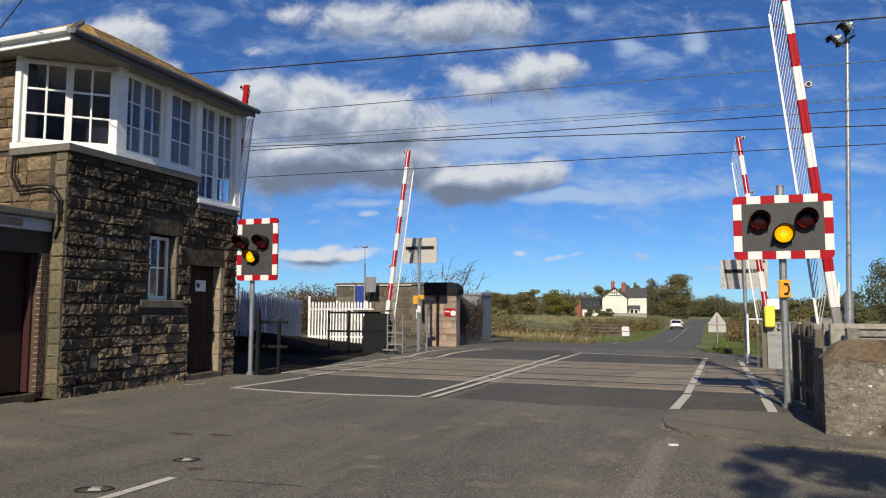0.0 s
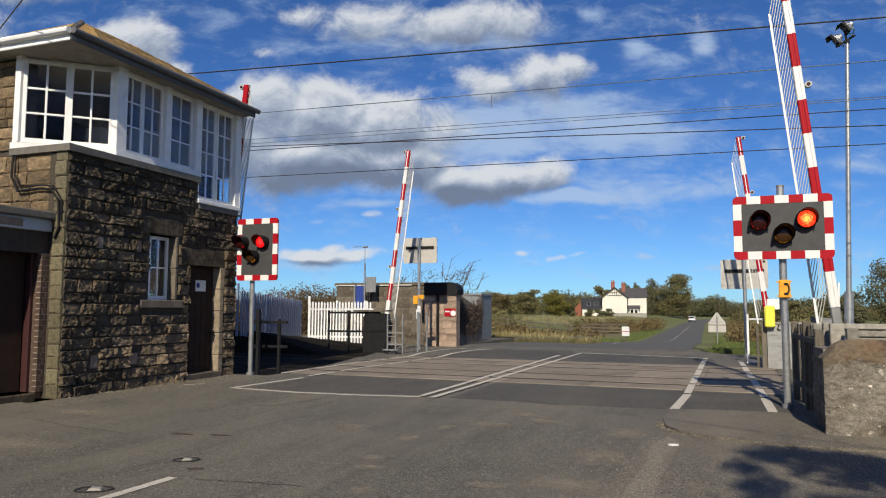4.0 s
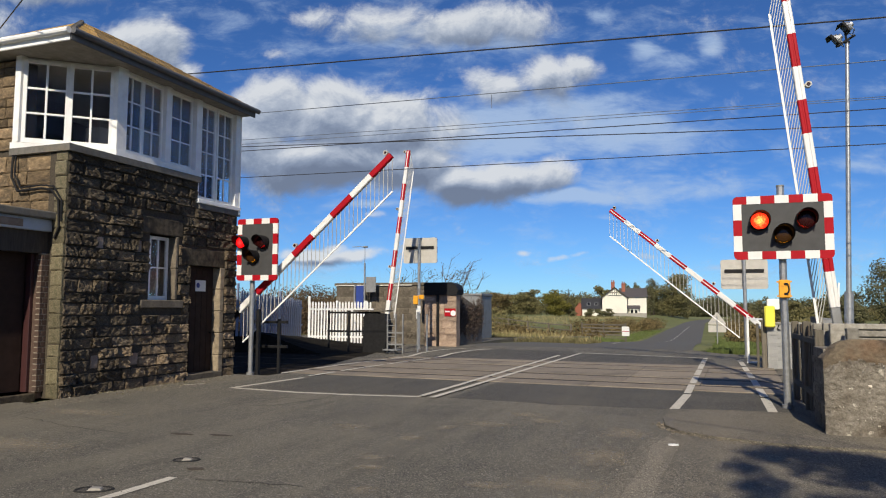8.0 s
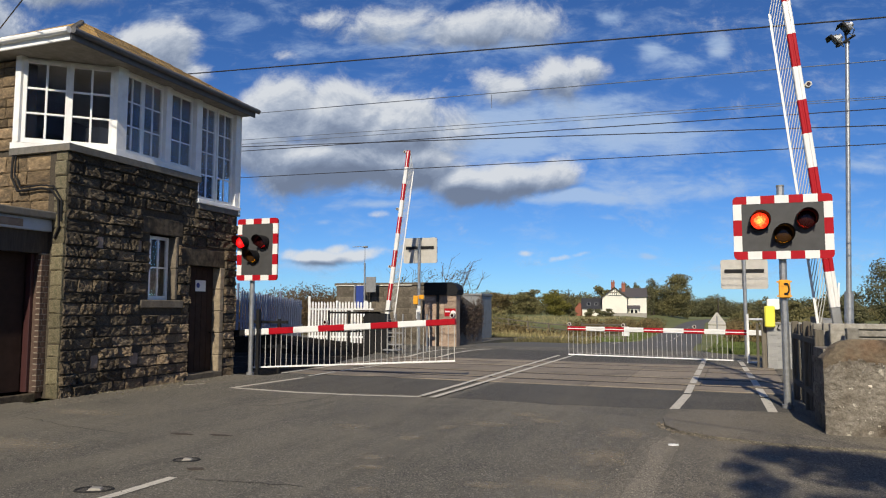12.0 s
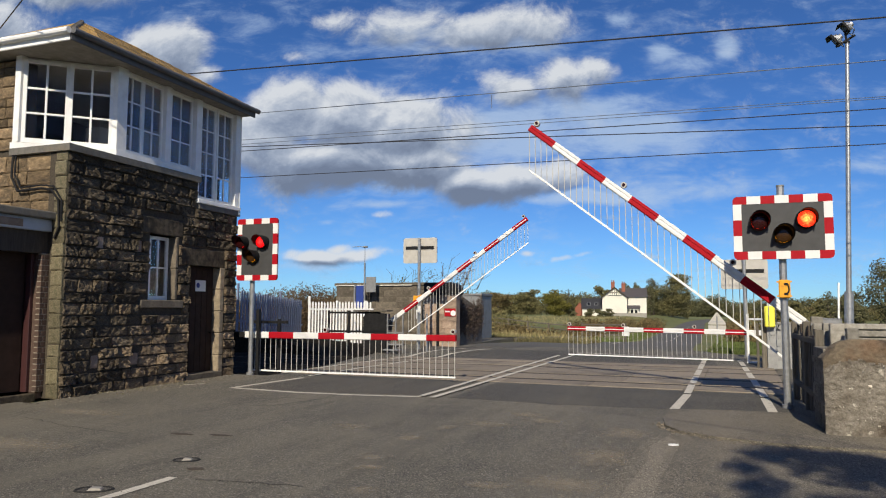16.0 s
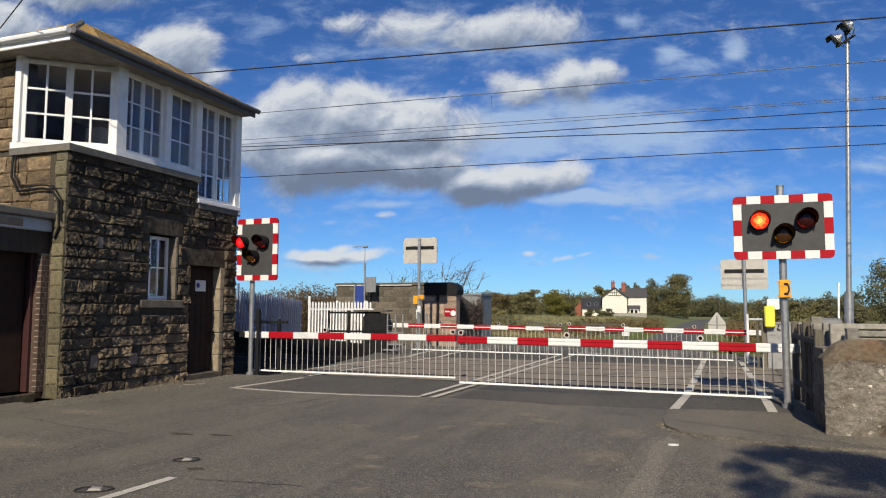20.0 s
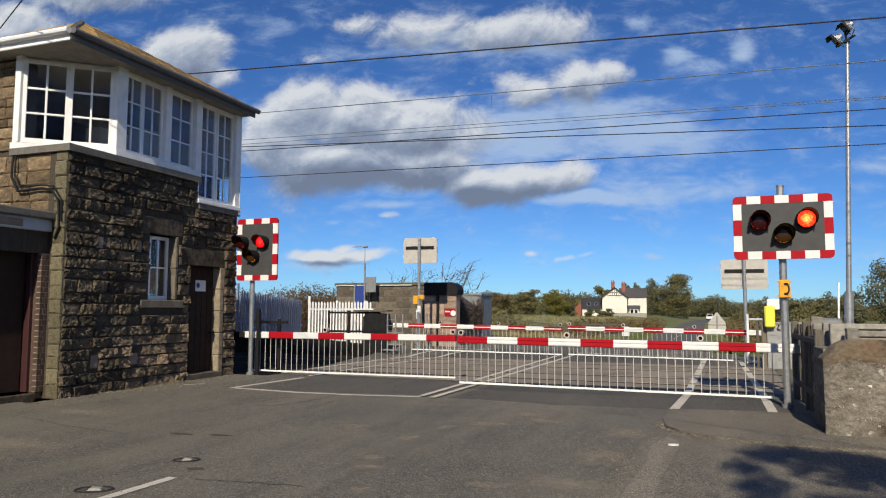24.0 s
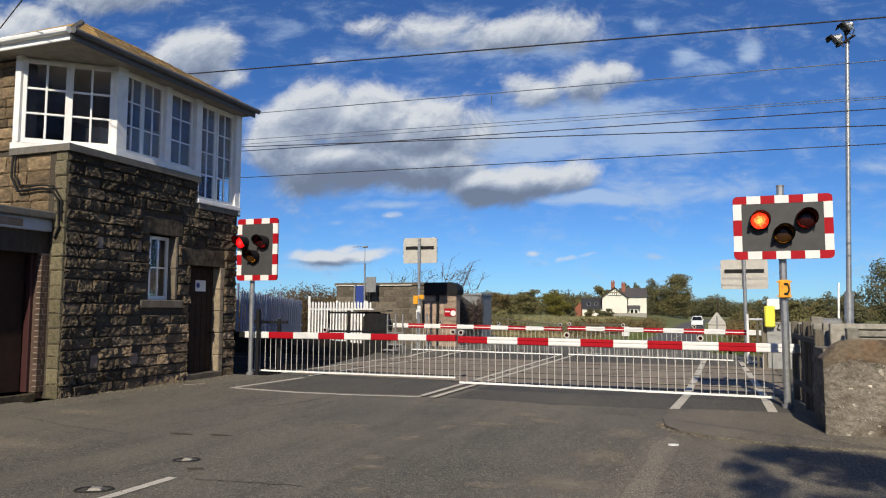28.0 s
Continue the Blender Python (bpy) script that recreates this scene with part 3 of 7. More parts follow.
def sash(name, x0, y0, x1, y1, z0, z1, nx, nz, parent, stile=0.06, bar=0.028):
    """A glazed sash between two plan points: frame, bars and panes."""
    a, b = Vector((x0, y0, 0)), Vector((x1, y1, 0))
    w = (b - a).length
    ang = math.degrees(math.atan2(y1 - y0, x1 - x0))
    m = pose(x0, y0, 0, 0, 0, ang)
    s = Shape()
    s.box(0, stile, -0.03, 0.03, z0, z1, 0.006)
    s.box(w - stile, w, -0.03, 0.03, z0, z1, 0.006)
    s.box(stile, w - stile, -0.03, 0.03, z0, z0 + stile * 1.3, 0.006)
    s.box(stile, w - stile, -0.03, 0.03, z1 - stile, z1, 0.006)
    fr = part(name, s, WHITE, parent, at=m)
    iw, ih = (w - 2 * stile) / nx, (z1 - z0 - stile * 2.3) / nz
    for i in range(1, nx):
        x = stile + iw * i
        part("glazing_bar", Shape().box(x - bar / 2, x + bar / 2, -0.022, 0.022, z0 + stile * 1.3, z1 - stile, 0.005), WHITE, fr)
    for k in range(1, nz):
        z = z0 + stile * 1.3 + ih * k
        part("glazing_bar", Shape().box(stile, w - stile, -0.02, 0.02, z - bar / 2, z + bar / 2, 0.005), WHITE, fr)
    for i in range(nx):
        for k in range(nz):
            p = part("pane", Shape().box(stile + iw * i, stile + iw * (i + 1), -0.003, 0.003, z0 + stile * 1.3 + ih * k, z0 + stile * 1.3 + ih * (k + 1)), PANE, fr)
            p.visible_shadow = False
    return fr


WZ0, WZ1 = LEDGE_Z + 0.16, 6.42
CH_A, CH_B = (-1.30, -0.02), (-0.02, 1.12)     # ends of the canted corner
# timber sills and posts
sill = Shape()
sill.sheet([(CH_A[0] - 0.1, CH_A[1] - 0.05), (CH_A[0] + 0.02, CH_A[1] - 0.05), (CH_B[0] + 0.10, CH_B[1] - 0.06), (CH_B[0] + 0.10, STEP_Y), (-0.16, STEP_Y), (-0.16, CH_B[1] + 0.05), (CH_A[0], 0.16), (CH_A[0] - 0.1, 0.16)], LEDGE_Z + 0.03, LEDGE_Z + 0.15)
part("window_sill", sill, WHITE, box_, "white painted timber sill")
part("window_sill", Shape().box(-0.18, 0.09, STEP_Y - 0.06, LEN + 0.02, LOW_Z + 0.03, LOW_Z + 0.13, 0.012), WHITE, box_, "white painted timber sill")
for (x, y, z0, w) in ((-1.30, 0.02, LEDGE_Z + 0.15, 0.15), (-0.06, 1.19, LEDGE_Z + 0.15, 0.27), (-0.06, 2.52, LEDGE_Z + 0.15, 0.18), (-0.06, 3.52, LEDGE_Z + 0.15, 0.20), (-0.06, 4.98, LOW_Z + 0.13, 0.17)):
    part("corner_post", Shape().box(x - 0.075, x + (0.13 if x > -1 else 0.075), y - w / 2, y + w / 2, z0, WZ1 + 0.06, 0.01), WHITE, box_, "white painted timber post")
a, b = Vector((*CH_A, 0)), Vector((*CH_B, 0))
mid = a.lerp(b, 0.5)
u = (b - a).normalized()
for k, (p, q) in enumerate(((a + u * 0.07, mid + u * 0.02), (mid - u * 0.0, b - u * 0.05))):
    sash("sash", p.x, p.y, q.x, q.y, WZ0, WZ1, 2, 3, box_, 0.075, 0.04)
for y0, y1, z0, nz in ((1.26, 1.86, WZ0, 3), (1.84, 2.44, WZ0, 3), (2.64, 3.40, WZ0, 3), (3.63, 4.25, LOW_Z + 0.14, 4), (4.29, 4.90, LOW_Z + 0.14, 4)):
    sash("sash", -0.06, y0, -0.06, y1, z0, WZ1, 2, nz, box_, 0.055, 0.026)
part("window_head", Shape().box(-0.12, 0.0, 1.1, LEN + 0.02, WZ1, EAVE_Z + 0.1), WHITE, box_)
part("window_head", Shape().sheet([(CH_A[0] - 0.08, CH_A[1] - 0.02), (CH_B[0] - 0.0, CH_B[1]), (CH_B[0] - 0.12, CH_B[1] + 0.1), (CH_A[0] - 0.08, 0.2)], WZ1, EAVE_Z + 0.1), WHITE, box_)
# far end wall over the track
part("upper_wall", Shape().box(-DEP, -0.16, LEN - 0.30, LEN - 0.05, 4.9, WZ1), INTERIOR, box_)
# blinds and a lever frame shape inside
for x, y, z0, z1, w in ((-1.3, 2.2, 4.6, 5.5, 0.9), (-1.6, 3.6, 4.2, 5.9, 0.7)):
    part("cabinet", Shape().box(x - 0.2, x + 0.2, y - w / 2, y + w / 2, 3.9, z1, 0.02), INTERIOR, box_)
part("ceiling_board", Shape().sheet([(-DEP + T, 0.2), (CH_A[0], 0.2), (-0.14, 1.2), (-0.14, LEN - 0.1), (-DEP + T, LEN - 0.1)], 6.425, 6.452), INTERIOR, box_)

# low hipped roof with wide eaves
OV = 0.44
e0, e1, f0, f1 = -DEP - 0.4, OV, -OV, LEN + 0.05
RIDGE = 8.2
roof = Shape()
E0 = EAVE_Z + 0.14
hip = [(e1, f0, E0), (e1, f1, E0), (e0, f1, E0), (e0, f0, E0), (-DEP / 2, f0 + 2.75, RIDGE), (-DEP / 2, f1 - 2.4, RIDGE)]
roof.add(hip, [(0, 1, 5, 4), (1, 2, 5), (2, 3, 4, 5), (3, 0, 4), (3, 2, 1, 0)])
part("roof", roof, ROOF_TILE, box_, "low hipped slate roof with orange lichen")
soff = Shape().box(e0 + 0.03, e1 - 0.04, f0 + 0.04, f1 - 0.04, EAVE_Z - 0.02, EAVE_Z + 0.1)
part("soffit", soff, SOFFIT, box_, "weathered brown-grey soffit")
part("fascia", Shape().box(e1 - 0.04, e1 - 0.005, f0 + 0.01, f1, EAVE_Z - 0.06, EAVE_Z + 0.12, 0.006), FASCIA, box_, "dark grey fascia board")
part("fascia", Shape().box(e0, e1 - 0.04, f0 + 0.005, f0 + 0.04, EAVE_Z - 0.06, EAVE_Z + 0.12, 0.006), WHITE, box_, "white fascia board")
gut = Shape().tube((e1 + 0.05, f0, EAVE_Z + 0.10), (e1 + 0.05, f1 + 0.06, EAVE_Z + 0.10), 0.06, n=10)
part("gutter", gut, FASCIA, box_, "dark grey half round gutter")
part("gutter", Shape().tube((e0, f0 - 0.05, EAVE_Z + 0.10), (e1, f0 - 0.05, EAVE_Z + 0.10), 0.06, n=10), WHITE, box_, "white gutter")
part("downpipe", Shape().tube((0.05, LEN - 0.02, 3.95), (0.05, LEN - 0.02, EAVE_Z), 0.03, n=8), WHITE, box_)

# small ground floor window and the door
w_in = -0.20
sash("ground_window", w_in, WIN_Y0 + 0.16, w_in, WIN_Y1 - 0.03, WIN_Z0, WIN_Z1 - 0.02, 2, 2, box_, 0.07, 0.03)
part("lintel", Shape().box(-0.2, 0.02, WIN_Y0 - 0.25, WIN_Y1 + 0.20, WIN_Z1, WIN_Z1 + 0.36, 0.02), STONE_SOOT, box_, "rough stone lintel")
part("stone_sill", Shape().box(-0.2, 0.06, WIN_Y0 - 0.26, WIN_Y1 + 0.24, WIN_Z0 - 0.17, WIN_Z0, 0.015), STONE_GREY, box_, "dressed stone sill")
part("dark_room", Shape().box(-1.3, -1.2, WIN_Y0 - 1.2, WIN_Y1 + 1.2, 0.8, 3.7), TIMBER_DARK, box_)
part("curtain", Shape().box(w_in - 0.14, w_in - 0.1, WIN_Y0, WIN_Y0 + 0.35, WIN_Z0, WIN_Z1), SOFFIT, box_)
part("lintel", Shape().box(-0.2, 0.02, DOOR_Y0 - 0.32, DOOR_Y1 + 0.12, DOOR_Z1, DOOR_Z1 + 0.40, 0.02), STONE_SOOT, box_, "rough stone lintel")
door = part("door", Shape().box(-0.24, -0.19, DOOR_Y0, DOOR_Y1, DOOR_Z0, DOOR_Z1, 0.006), DOOR_BROWN, box_, "dark brown painted door")
for k in range(5):
    y = DOOR_Y0 + 0.05 + k * 0.2
    part("board", Shape().box(-0.19, -0.178, y, y + 0.185, DOOR_Z0 + 0.05, DOOR_Z1 - 0.05, 0.004), DOOR_BROWN, door)
part("door_handle", Shape().tube((-0.17, DOOR_Y1 - 0.12, 1.05), (-0.12, DOOR_Y1 - 0.12, 1.05), 0.025, n=10), BLACK, door)
notice = part("notice", Shape().box(-0.178, -0.172, DOOR_Y0 + 0.42, DOOR_Y0 + 0.78, 2.02, 2.28), WHITE_REF, door, "white safety notice")
part("notice_mark", Shape().tube((-0.172, DOOR_Y0 + 0.51, 2.16), (-0.168, DOOR_Y0 + 0.51, 2.16), 0.06, n=16), BLUE, door)
part("threshold", Shape().box(-0.3, 0.05, DOOR_Y0 - 0.1, DOOR_Y1 + 0.1, -0.05, DOOR_Z0, 0.02), STONE_GREY, box_, "worn stone doorstep")

# flat-roofed garage joined to the signal box
gar = thing("garage", pose(-11.25, 9.74, 0), "flat-roofed garage with a dark door, beside the signal box", "garage")
gw = Shape()
gw.box(-4.4, -0.02, -7.2, -0.02, 0, 0.12)
gw.box(-0.40, 0, -0.15, -0.0, 0.12, 2.62)
gw.box(-4.4, -4.1, -7.2, 0, 0.12, 2.62)
gw.box(-4.1, 0, -7.2, -6.9, 0.12, 2.62)
gw.box(-4.1, -0.4, -0.24, -0.0, 0.12, 2.62)
part("wall", gw, BRICK, gar, "brown brick wall")
part("lintel_beam", Shape().box(-0.4, -0.03, -6.9, 0, 2.62, 3.02), TIMBER_DARK, gar, "dark brown beam over the door")
part("fascia", Shape().box(-4.5, 0.05, -7.3, -0.0, 3.02, 3.24, 0.01), BLUE_GREY, gar, "pale blue-grey fascia board")
part("flat_roof", Shape().box(-4.6, 0.16, -7.4, -0.0, 3.24, 3.38, 0.02), LEAD, gar, "dark felt roof edge")
part("sign_panel", Shape().box(0.05, 0.075, -1.9, -0.62, 3.06, 3.19, 0.006), BRICK_PALE, gar, "faded brown sign panel")
part("garage_door", Shape().box(-0.38, -0.32, -6.9, -0.22, 0.14, 2.62), DOOR_BROWN, gar, "dark brown boarded garage door")
part("door_post", Shape().box(-0.30, -0.16, -0.22, -0.15, 0.12, 2.62, 0.01), MAROON, gar, "maroon painted door post")
part("kerb_stone", Shape().box(-0.4, 0.03, -6.9, -0.16, -0.05, 0.12, 0.02), STONE, gar)

# ---- level crossing lights ----
LAMPS = []


def crossing_light(at, w, h, z_mid, pole_x, lamps, label, pole_top, pole_r=0.06, r=0.142):
    """A post with a chequered board and three hooded lamps. The face looks along local -y."""
    t = thing("crossing_light", at, label, "crossing signal", "crossing lights")
    part("pole", Shape().tube((pole_x, 0.12, 0), (pole_x, 0.12, pole_top), pole_r, n=16), STEEL, t, "round galvanised pole", smooth=False)
    part("collar", Shape().tube((pole_x, 0.12, 0), (pole_x, 0.12, 0.06), pole_r + 0.03, n=16), STEEL_DULL, t)
    part("pole_cap", Shape().tube((pole_x, 0.12, pole_top), (pole_x, 0.12, pole_top + 0.03), pole_r + 0.005, n=16), STEEL_DULL, t)
    z0, z1, x0, x1 = z_mid - h / 2, z_mid + h / 2, -w / 2, w / 2
    bw = 0.135
    part("board", Shape().box(x0 + bw, x1 - bw, -0.02, 0.02, z0 + bw, z1 - bw), BOARD_GREY, t, "dark grey board")
    outline = []
    for cx, cz, a0 in ((x1 - 0.075, z0 + 0.075, -90), (x1 - 0.075, z1 - 0.075, 0), (x0 + 0.075, z1 - 0.075, 90), (x0 + 0.075, z0 + 0.075, 180)):
        outline += [(cx + 0.075 * math.cos(radians(a0 + 15 * q)), cz + 0.075 * math.sin(radians(a0 + 15 * q))) for q in range(7)]
    part("board_back", Shape().prism(outline, 0.021, 0.032), BACK_GREY, t, "pale grey back of the board")
    part("bracket", Shape().box(-w * 0.42, w * 0.42, 0.03, 0.07, z_mid + 0.05, z_mid + 0.17, 0.01), BLACK, t)
    # chequered border
    def ring(n_long, horizontal):
        k = n_long
        for i in range(k):
            red = i % 2 == 0
            for side in (0, 1):
                if horizontal:
                    a, b = x0 + w * i / k, x0 + w * (i + 1) / k
                    za = z1 - bw if side else z0
                    s = Shape()
                    if i in (0, k - 1):
                        cr = 0.075
                        pts = []
                        for q in range(7):
                            an = math.pi / 2 * q / 6
                            pts.append((cr - cr * math.cos(an), cr - cr * math.sin(an)))
                        cx, cz = (a if i == 0 else b), (z1 if side else z0)
                        sx, sz = (1 if i == 0 else -1), (-1 if side else 1)
                        ix, iz = (b if i == 0 else a), (za if side else za + bw)
                        poly = [(cx, iz)] + [(cx + sx * p, cz + sz * q2) for p, q2 in pts] + [(ix, cz), (ix, iz)]
                        s.prism(poly, -0.024, 0.02)
                    else:
                        s.box(a, b, -0.024, 0.02, za, za + bw)
                    part("border_square", s, RED if red else WHITE_REF, t)
                else:
                    hh = h - 2 * bw
                    a, b = z0 + bw + hh * i / k, z0 + bw + hh * (i + 1) / k
                    xa = x1 - bw if side else x0
                    part("border_square", Shape().box(xa, xa + bw, -0.024, 0.02, a, b), WHITE_REF if red else RED, t)
    ring(round(w / 0.22) | 1, True)
    ring(max(3, round((h - 2 * bw) / 0.24) | 1), False)
    for nm, lx, lz, kind in lamps:
        lamp = part("lamp", Shape().tube((0, -0.02, 0), (0, -0.10, 0), r * 1.12, n=24), BLACK, t, "black hooded lamp", at=pose(lx, 0, lz))
        hood = Shape()
        n = 22
        for i in range(n):
            a0, a1 = math.radians(-40 + 260 * i / n), math.radians(-40 + 260 * (i + 1) / n)
            def dep(a):
                return -0.12 - 0.26 * max(0, math.sin((a + math.radians(40)) / math.radians(260) * math.pi)) ** 0.6
            for rr, flipf in ((r * 1.14, 0), (r * 1.07, 1)):
                q = [(rr * math.cos(a0), -0.08, rr * math.sin(a0)), (rr * math.cos(a1), -0.08, rr * math.sin(a1)),
                     (rr * math.cos(a1), dep(a1), rr * math.sin(a1)), (rr * math.cos(a0), dep(a0), rr * math.sin(a0))]
                hood.add(q, [(0, 1, 2, 3)])
        part("hood", hood, BLACK, lamp)
        lens = Shape()
        rings = [(r * 0.98, 0.006), (r * 0.8, 0.022), (r * 0.5, 0.034), (r * 0.2, 0.04)]
        for sgn, mi in ((-1, 0), (1, 1)):
            vv = [(a * math.cos(2 * math.pi * i / 20), sgn * d, a * math.sin(2 * math.pi * i / 20)) for a, d in rings for i in range(20)]
            ff = [(k * 20 + i, k * 20 + (i + 1) % 20, (k + 1) * 20 + (i + 1) % 20, (k + 1) * 20 + i) for k in range(3) for i in range(20)]
            ff.append(tuple(60 + i for i in range(20)))
            lens.add(vv, ff, mi)
        lit = {"red": LENS_RED, "deep": LENS_RED_DEEP, "amber": LENS_AMBER}[kind]
        dark = LENS_DARK_AMBER if kind == "amber" else LENS_DARK_RED
        lo = part("lens", lens, (dark, lit), lamp, "turning lens with a lit and an unlit face", at=pose(0, -0.15, 0))
        LAMPS.append((nm, lo))
    return t


right_light = crossing_light(pose(1.31, 13.1, 0, 0, 0, 1), 1.53, 1.08, 3.02, 0.0,
                             [("left", -0.36, 3.12, "red"), ("right", 0.35, 3.13, "red"), ("amber", 0.0, 2.885, "amber")],
                             "crossing light with a red and white chequered board", 3.72)
crossing_light(pose(-10.25, 14.80, 0, 0, 0, 0), 1.16, 1.53, 3.07, -0.21,
                            [("left", -0.39, 3.24, "deep"), ("right", 0.19, 3.24, "deep"), ("amber", -0.08, 2.89, "amber")],
                            "tall crossing light with a chequered board beside the signal box", 2.6)
far_left_light = crossing_light(pose(-10.62, 26.5, 0, 0, 0, 180), 1.45, 1.02, 3.95, 0.0, [("off", -0.36, 4.05, "red"), ("off", 0.36, 4.05, "red"), ("off", 0.0, 3.8, "amber")],
                                "crossing light on a steel pole, seen from its pale grey back", 4.4)
crossing_light(pose(1.40, 26.5, 0, 0, 0, 180), 1.50, 1.02, 2.83, 0.0, [("off", -0.36, 2.9, "red"), ("off", 0.36, 2.9, "red"), ("off", 0.0, 2.65, "amber")],
                                 "crossing light on a steel pole, seen from its pale grey back", 3.4)


def phone_box(t, x, z):
    p = part("telephone_plate", Shape().box(x - 0.09, x + 0.09, -0.01, 0.02, z, z + 0.30, 0.015), YELLOW, t, "orange-yellow telephone sign")
    s = Shape()
    pts = [(x + 0.02 + 0.045 * math.cos(a), -0.016, z + 0.15 + 0.085 * math.sin(a)) for a in [math.radians(-75 + 150 * i / 8) for i in range(9)]]
    s.path(pts, 0.013, 6)
    s.box(x - 0.01, x + 0.05, -0.024, -0.01, z + 0.215, z + 0.25)
    s.box(x - 0.01, x + 0.05, -0.024, -0.01, z + 0.05, z + 0.085)
    part("receiver_mark", s, BLACK, p)
    for k in (0.03, 0.27):
        part("clamp", Shape().box(x - 0.115, x + 0.115, 0.02, 0.06, z + k - 0.012, z + k + 0.012), YELLOW, t)


phone_box(right_light, 0.0, 1.83)

# ---- barriers ----
H_SKIRT = 0.80


def barrier(at, z, length, s0, stripes, tail, label, lamps, groove=0, arm_mat=BLACK):
    """A machine on a stand and a striped boom with hanging skirt rods. The boom runs along local +x from the pivot."""
    t = thing("crossing_barrier", at, label, "barrier", "crossing barriers")
    part("stand", Shape().box(-0.22, 0.22, -0.55, -0.16, 0, z + 0.25, 0.02), STEEL_DULL, t, "grey machine housing")
    part("stand_cap", Shape().box(-0.26, 0.26, -0.60, -0.12, z + 0.25, z + 0.30, 0.015), STEEL_DULL, t)
    part("shaft", Shape().tube((0, -0.2, z), (0, 0.12, z), 0.07, n=14), BLACK, t)
    arm = part("boom", Shape().box(-tail, s0, -0.05, 0.05, -0.075, 0.075, 0.012), arm_mat, t, "red and white striped boom", at=pose(0, 0, z))
    part("counterweight", Shape().box(-tail - 0.1, -tail * 0.35, -0.09, 0.09, -0.13, 0.11, 0.02), BLACK, arm, "black counterweight")
    part("clamp", Shape().box(-0.2, 0.0, -0.07, 0.07, -0.1, 0.1, 0.01), STEEL_DULL, arm)
    n = len(stripes)
    w = (length - s0) / n
    for i, c in enumerate(stripes):
        a = s0 + i * w
        hz0, hz1 = 0.081 - 0.012 * i / n, 0.081 - 0.012 * (i + 1) / n
        s = Shape()
        prof0 = [(-0.045, -hz0), (0.045, -hz0), (0.06, -hz0 + 0.015), (0.06, -0.02), (0.048, -0.012), (0.048, 0.012), (0.06, 0.02), (0.06, hz0 - 0.015), (0.045, hz0), (-0.045, hz0), (-0.06, hz0 - 0.015), (-0.06, -hz0 + 0.015)]
        k = len(prof0)
        s.add([(a, y, zz) for y, zz in prof0] + [(a + w, y, zz * hz1 / hz0) for y, zz in prof0],
              [(j, (j + 1) % k, k + (j + 1) % k, k + j) for j in range(k)] + [tuple(range(k)), tuple(reversed(range(k, 2 * k)))])
        part("stripe", s, RED if c == "r" else WHITE_REF, arm)
    if groove:
        part("white_line", Shape().box(s0, length - 0.02, groove * 0.061 - 0.003, groove * 0.061 + 0.003, -0.014, 0.014), WHITE_REF, arm)
    for s_at in lamps:
        lp = Shape().tube((s_at, -0.05, 0.145), (s_at, 0.05, 0.145), 0.056, n=16)
        lp.box(s_at - 0.02, s_at + 0.02, -0.02, 0.02, 0.07, 0.12)
        part("boom_lamp", lp, BACK_GREY, arm, "small round warning lamp")
        part("lamp_lens", Shape().tube((s_at, -0.058, 0.145), (s_at, 0.058, 0.145), 0.034, n=14), LENS_DARK_RED, arm)
    rods = []
    k = int((length - max(s0, 0.95) - 0.05) / 0.15)
    rod = tidy(Shape().box(-0.0065, 0.0065, -0.0065, 0.0065, -H_SKIRT, 0.0).mesh("skirt_rod", ROD_GREY))
    for i in range(k + 1):
        x = length - 0.03 - i * 0.15
        rods.append((x, part("skirt_rod", rod, ROD_GREY, arm)))
    rail = part("skirt_rail", Shape().box(0, k * 0.15 + 0.03, -0.014, 0.014, -0.02, 0.02, 0.004), WHITE, arm, "white bottom rail")
    return t, arm, z, rods, rail, length - 0.03 - k * 0.15 - 0.015


NEAR_LEFT = barrier(pose(-11.62, 15.1, 0), 0.97, 6.44, 0.893, "wrwrwrwr", 0.6, "lowering red and white barrier next to the signal box", (4.05 - 0.9, 6.38))
NEAR_RIGHT = barrier(pose(2.26, 14.0, 0, 0, 0, 180.6), 0.94, 6.98, 0.744, "wrwrwrwrwr", 0.5, "red and white barrier beside the stone wall", (2.3, 4.75, 6.92), arm_mat=STEEL_DULL)
FAR_RIGHT = barrier(pose(1.96, 24.0, 0, 0, 0, 180), 0.90, 6.22, 0.06, "wrwrwrwrwr", 0.5, "far red and white barrier on the field side", (2.2, 4.4, 6.16), 1)
FAR_LEFT = barrier(pose(-11.2, 24.5, 0), 1.0, 6.66, 0.3, "wrwrwrwrwr", 0.5, "far red and white barrier by the stone building", (2.2, 4.4, 6.6), -1)
WIRES = [
    (15.3, -12.63, 7.95, 3.47, 7.23, 0.016, WIRE),
    (16.4, -11.98, 7.04, 3.68, 6.73, 0.010, WIRE_PALE),
    (20.1, -14.66, 7.36, 4.47, 6.95, 0.009, WIRE_PALE),
    (20.4, -14.88, 7.29, 4.53, 6.98, 0.009, WIRE_PALE),
    (16.5, -12.03, 6.02, 3.66, 5.75, 0.011, WIRE),
    (19.9, -14.51, 7.07, 4.39, 6.17, 0.014, WIRE),
    (20.0, -14.55, 6.03, 4.40, 5.73, 0.012, WIRE),
]

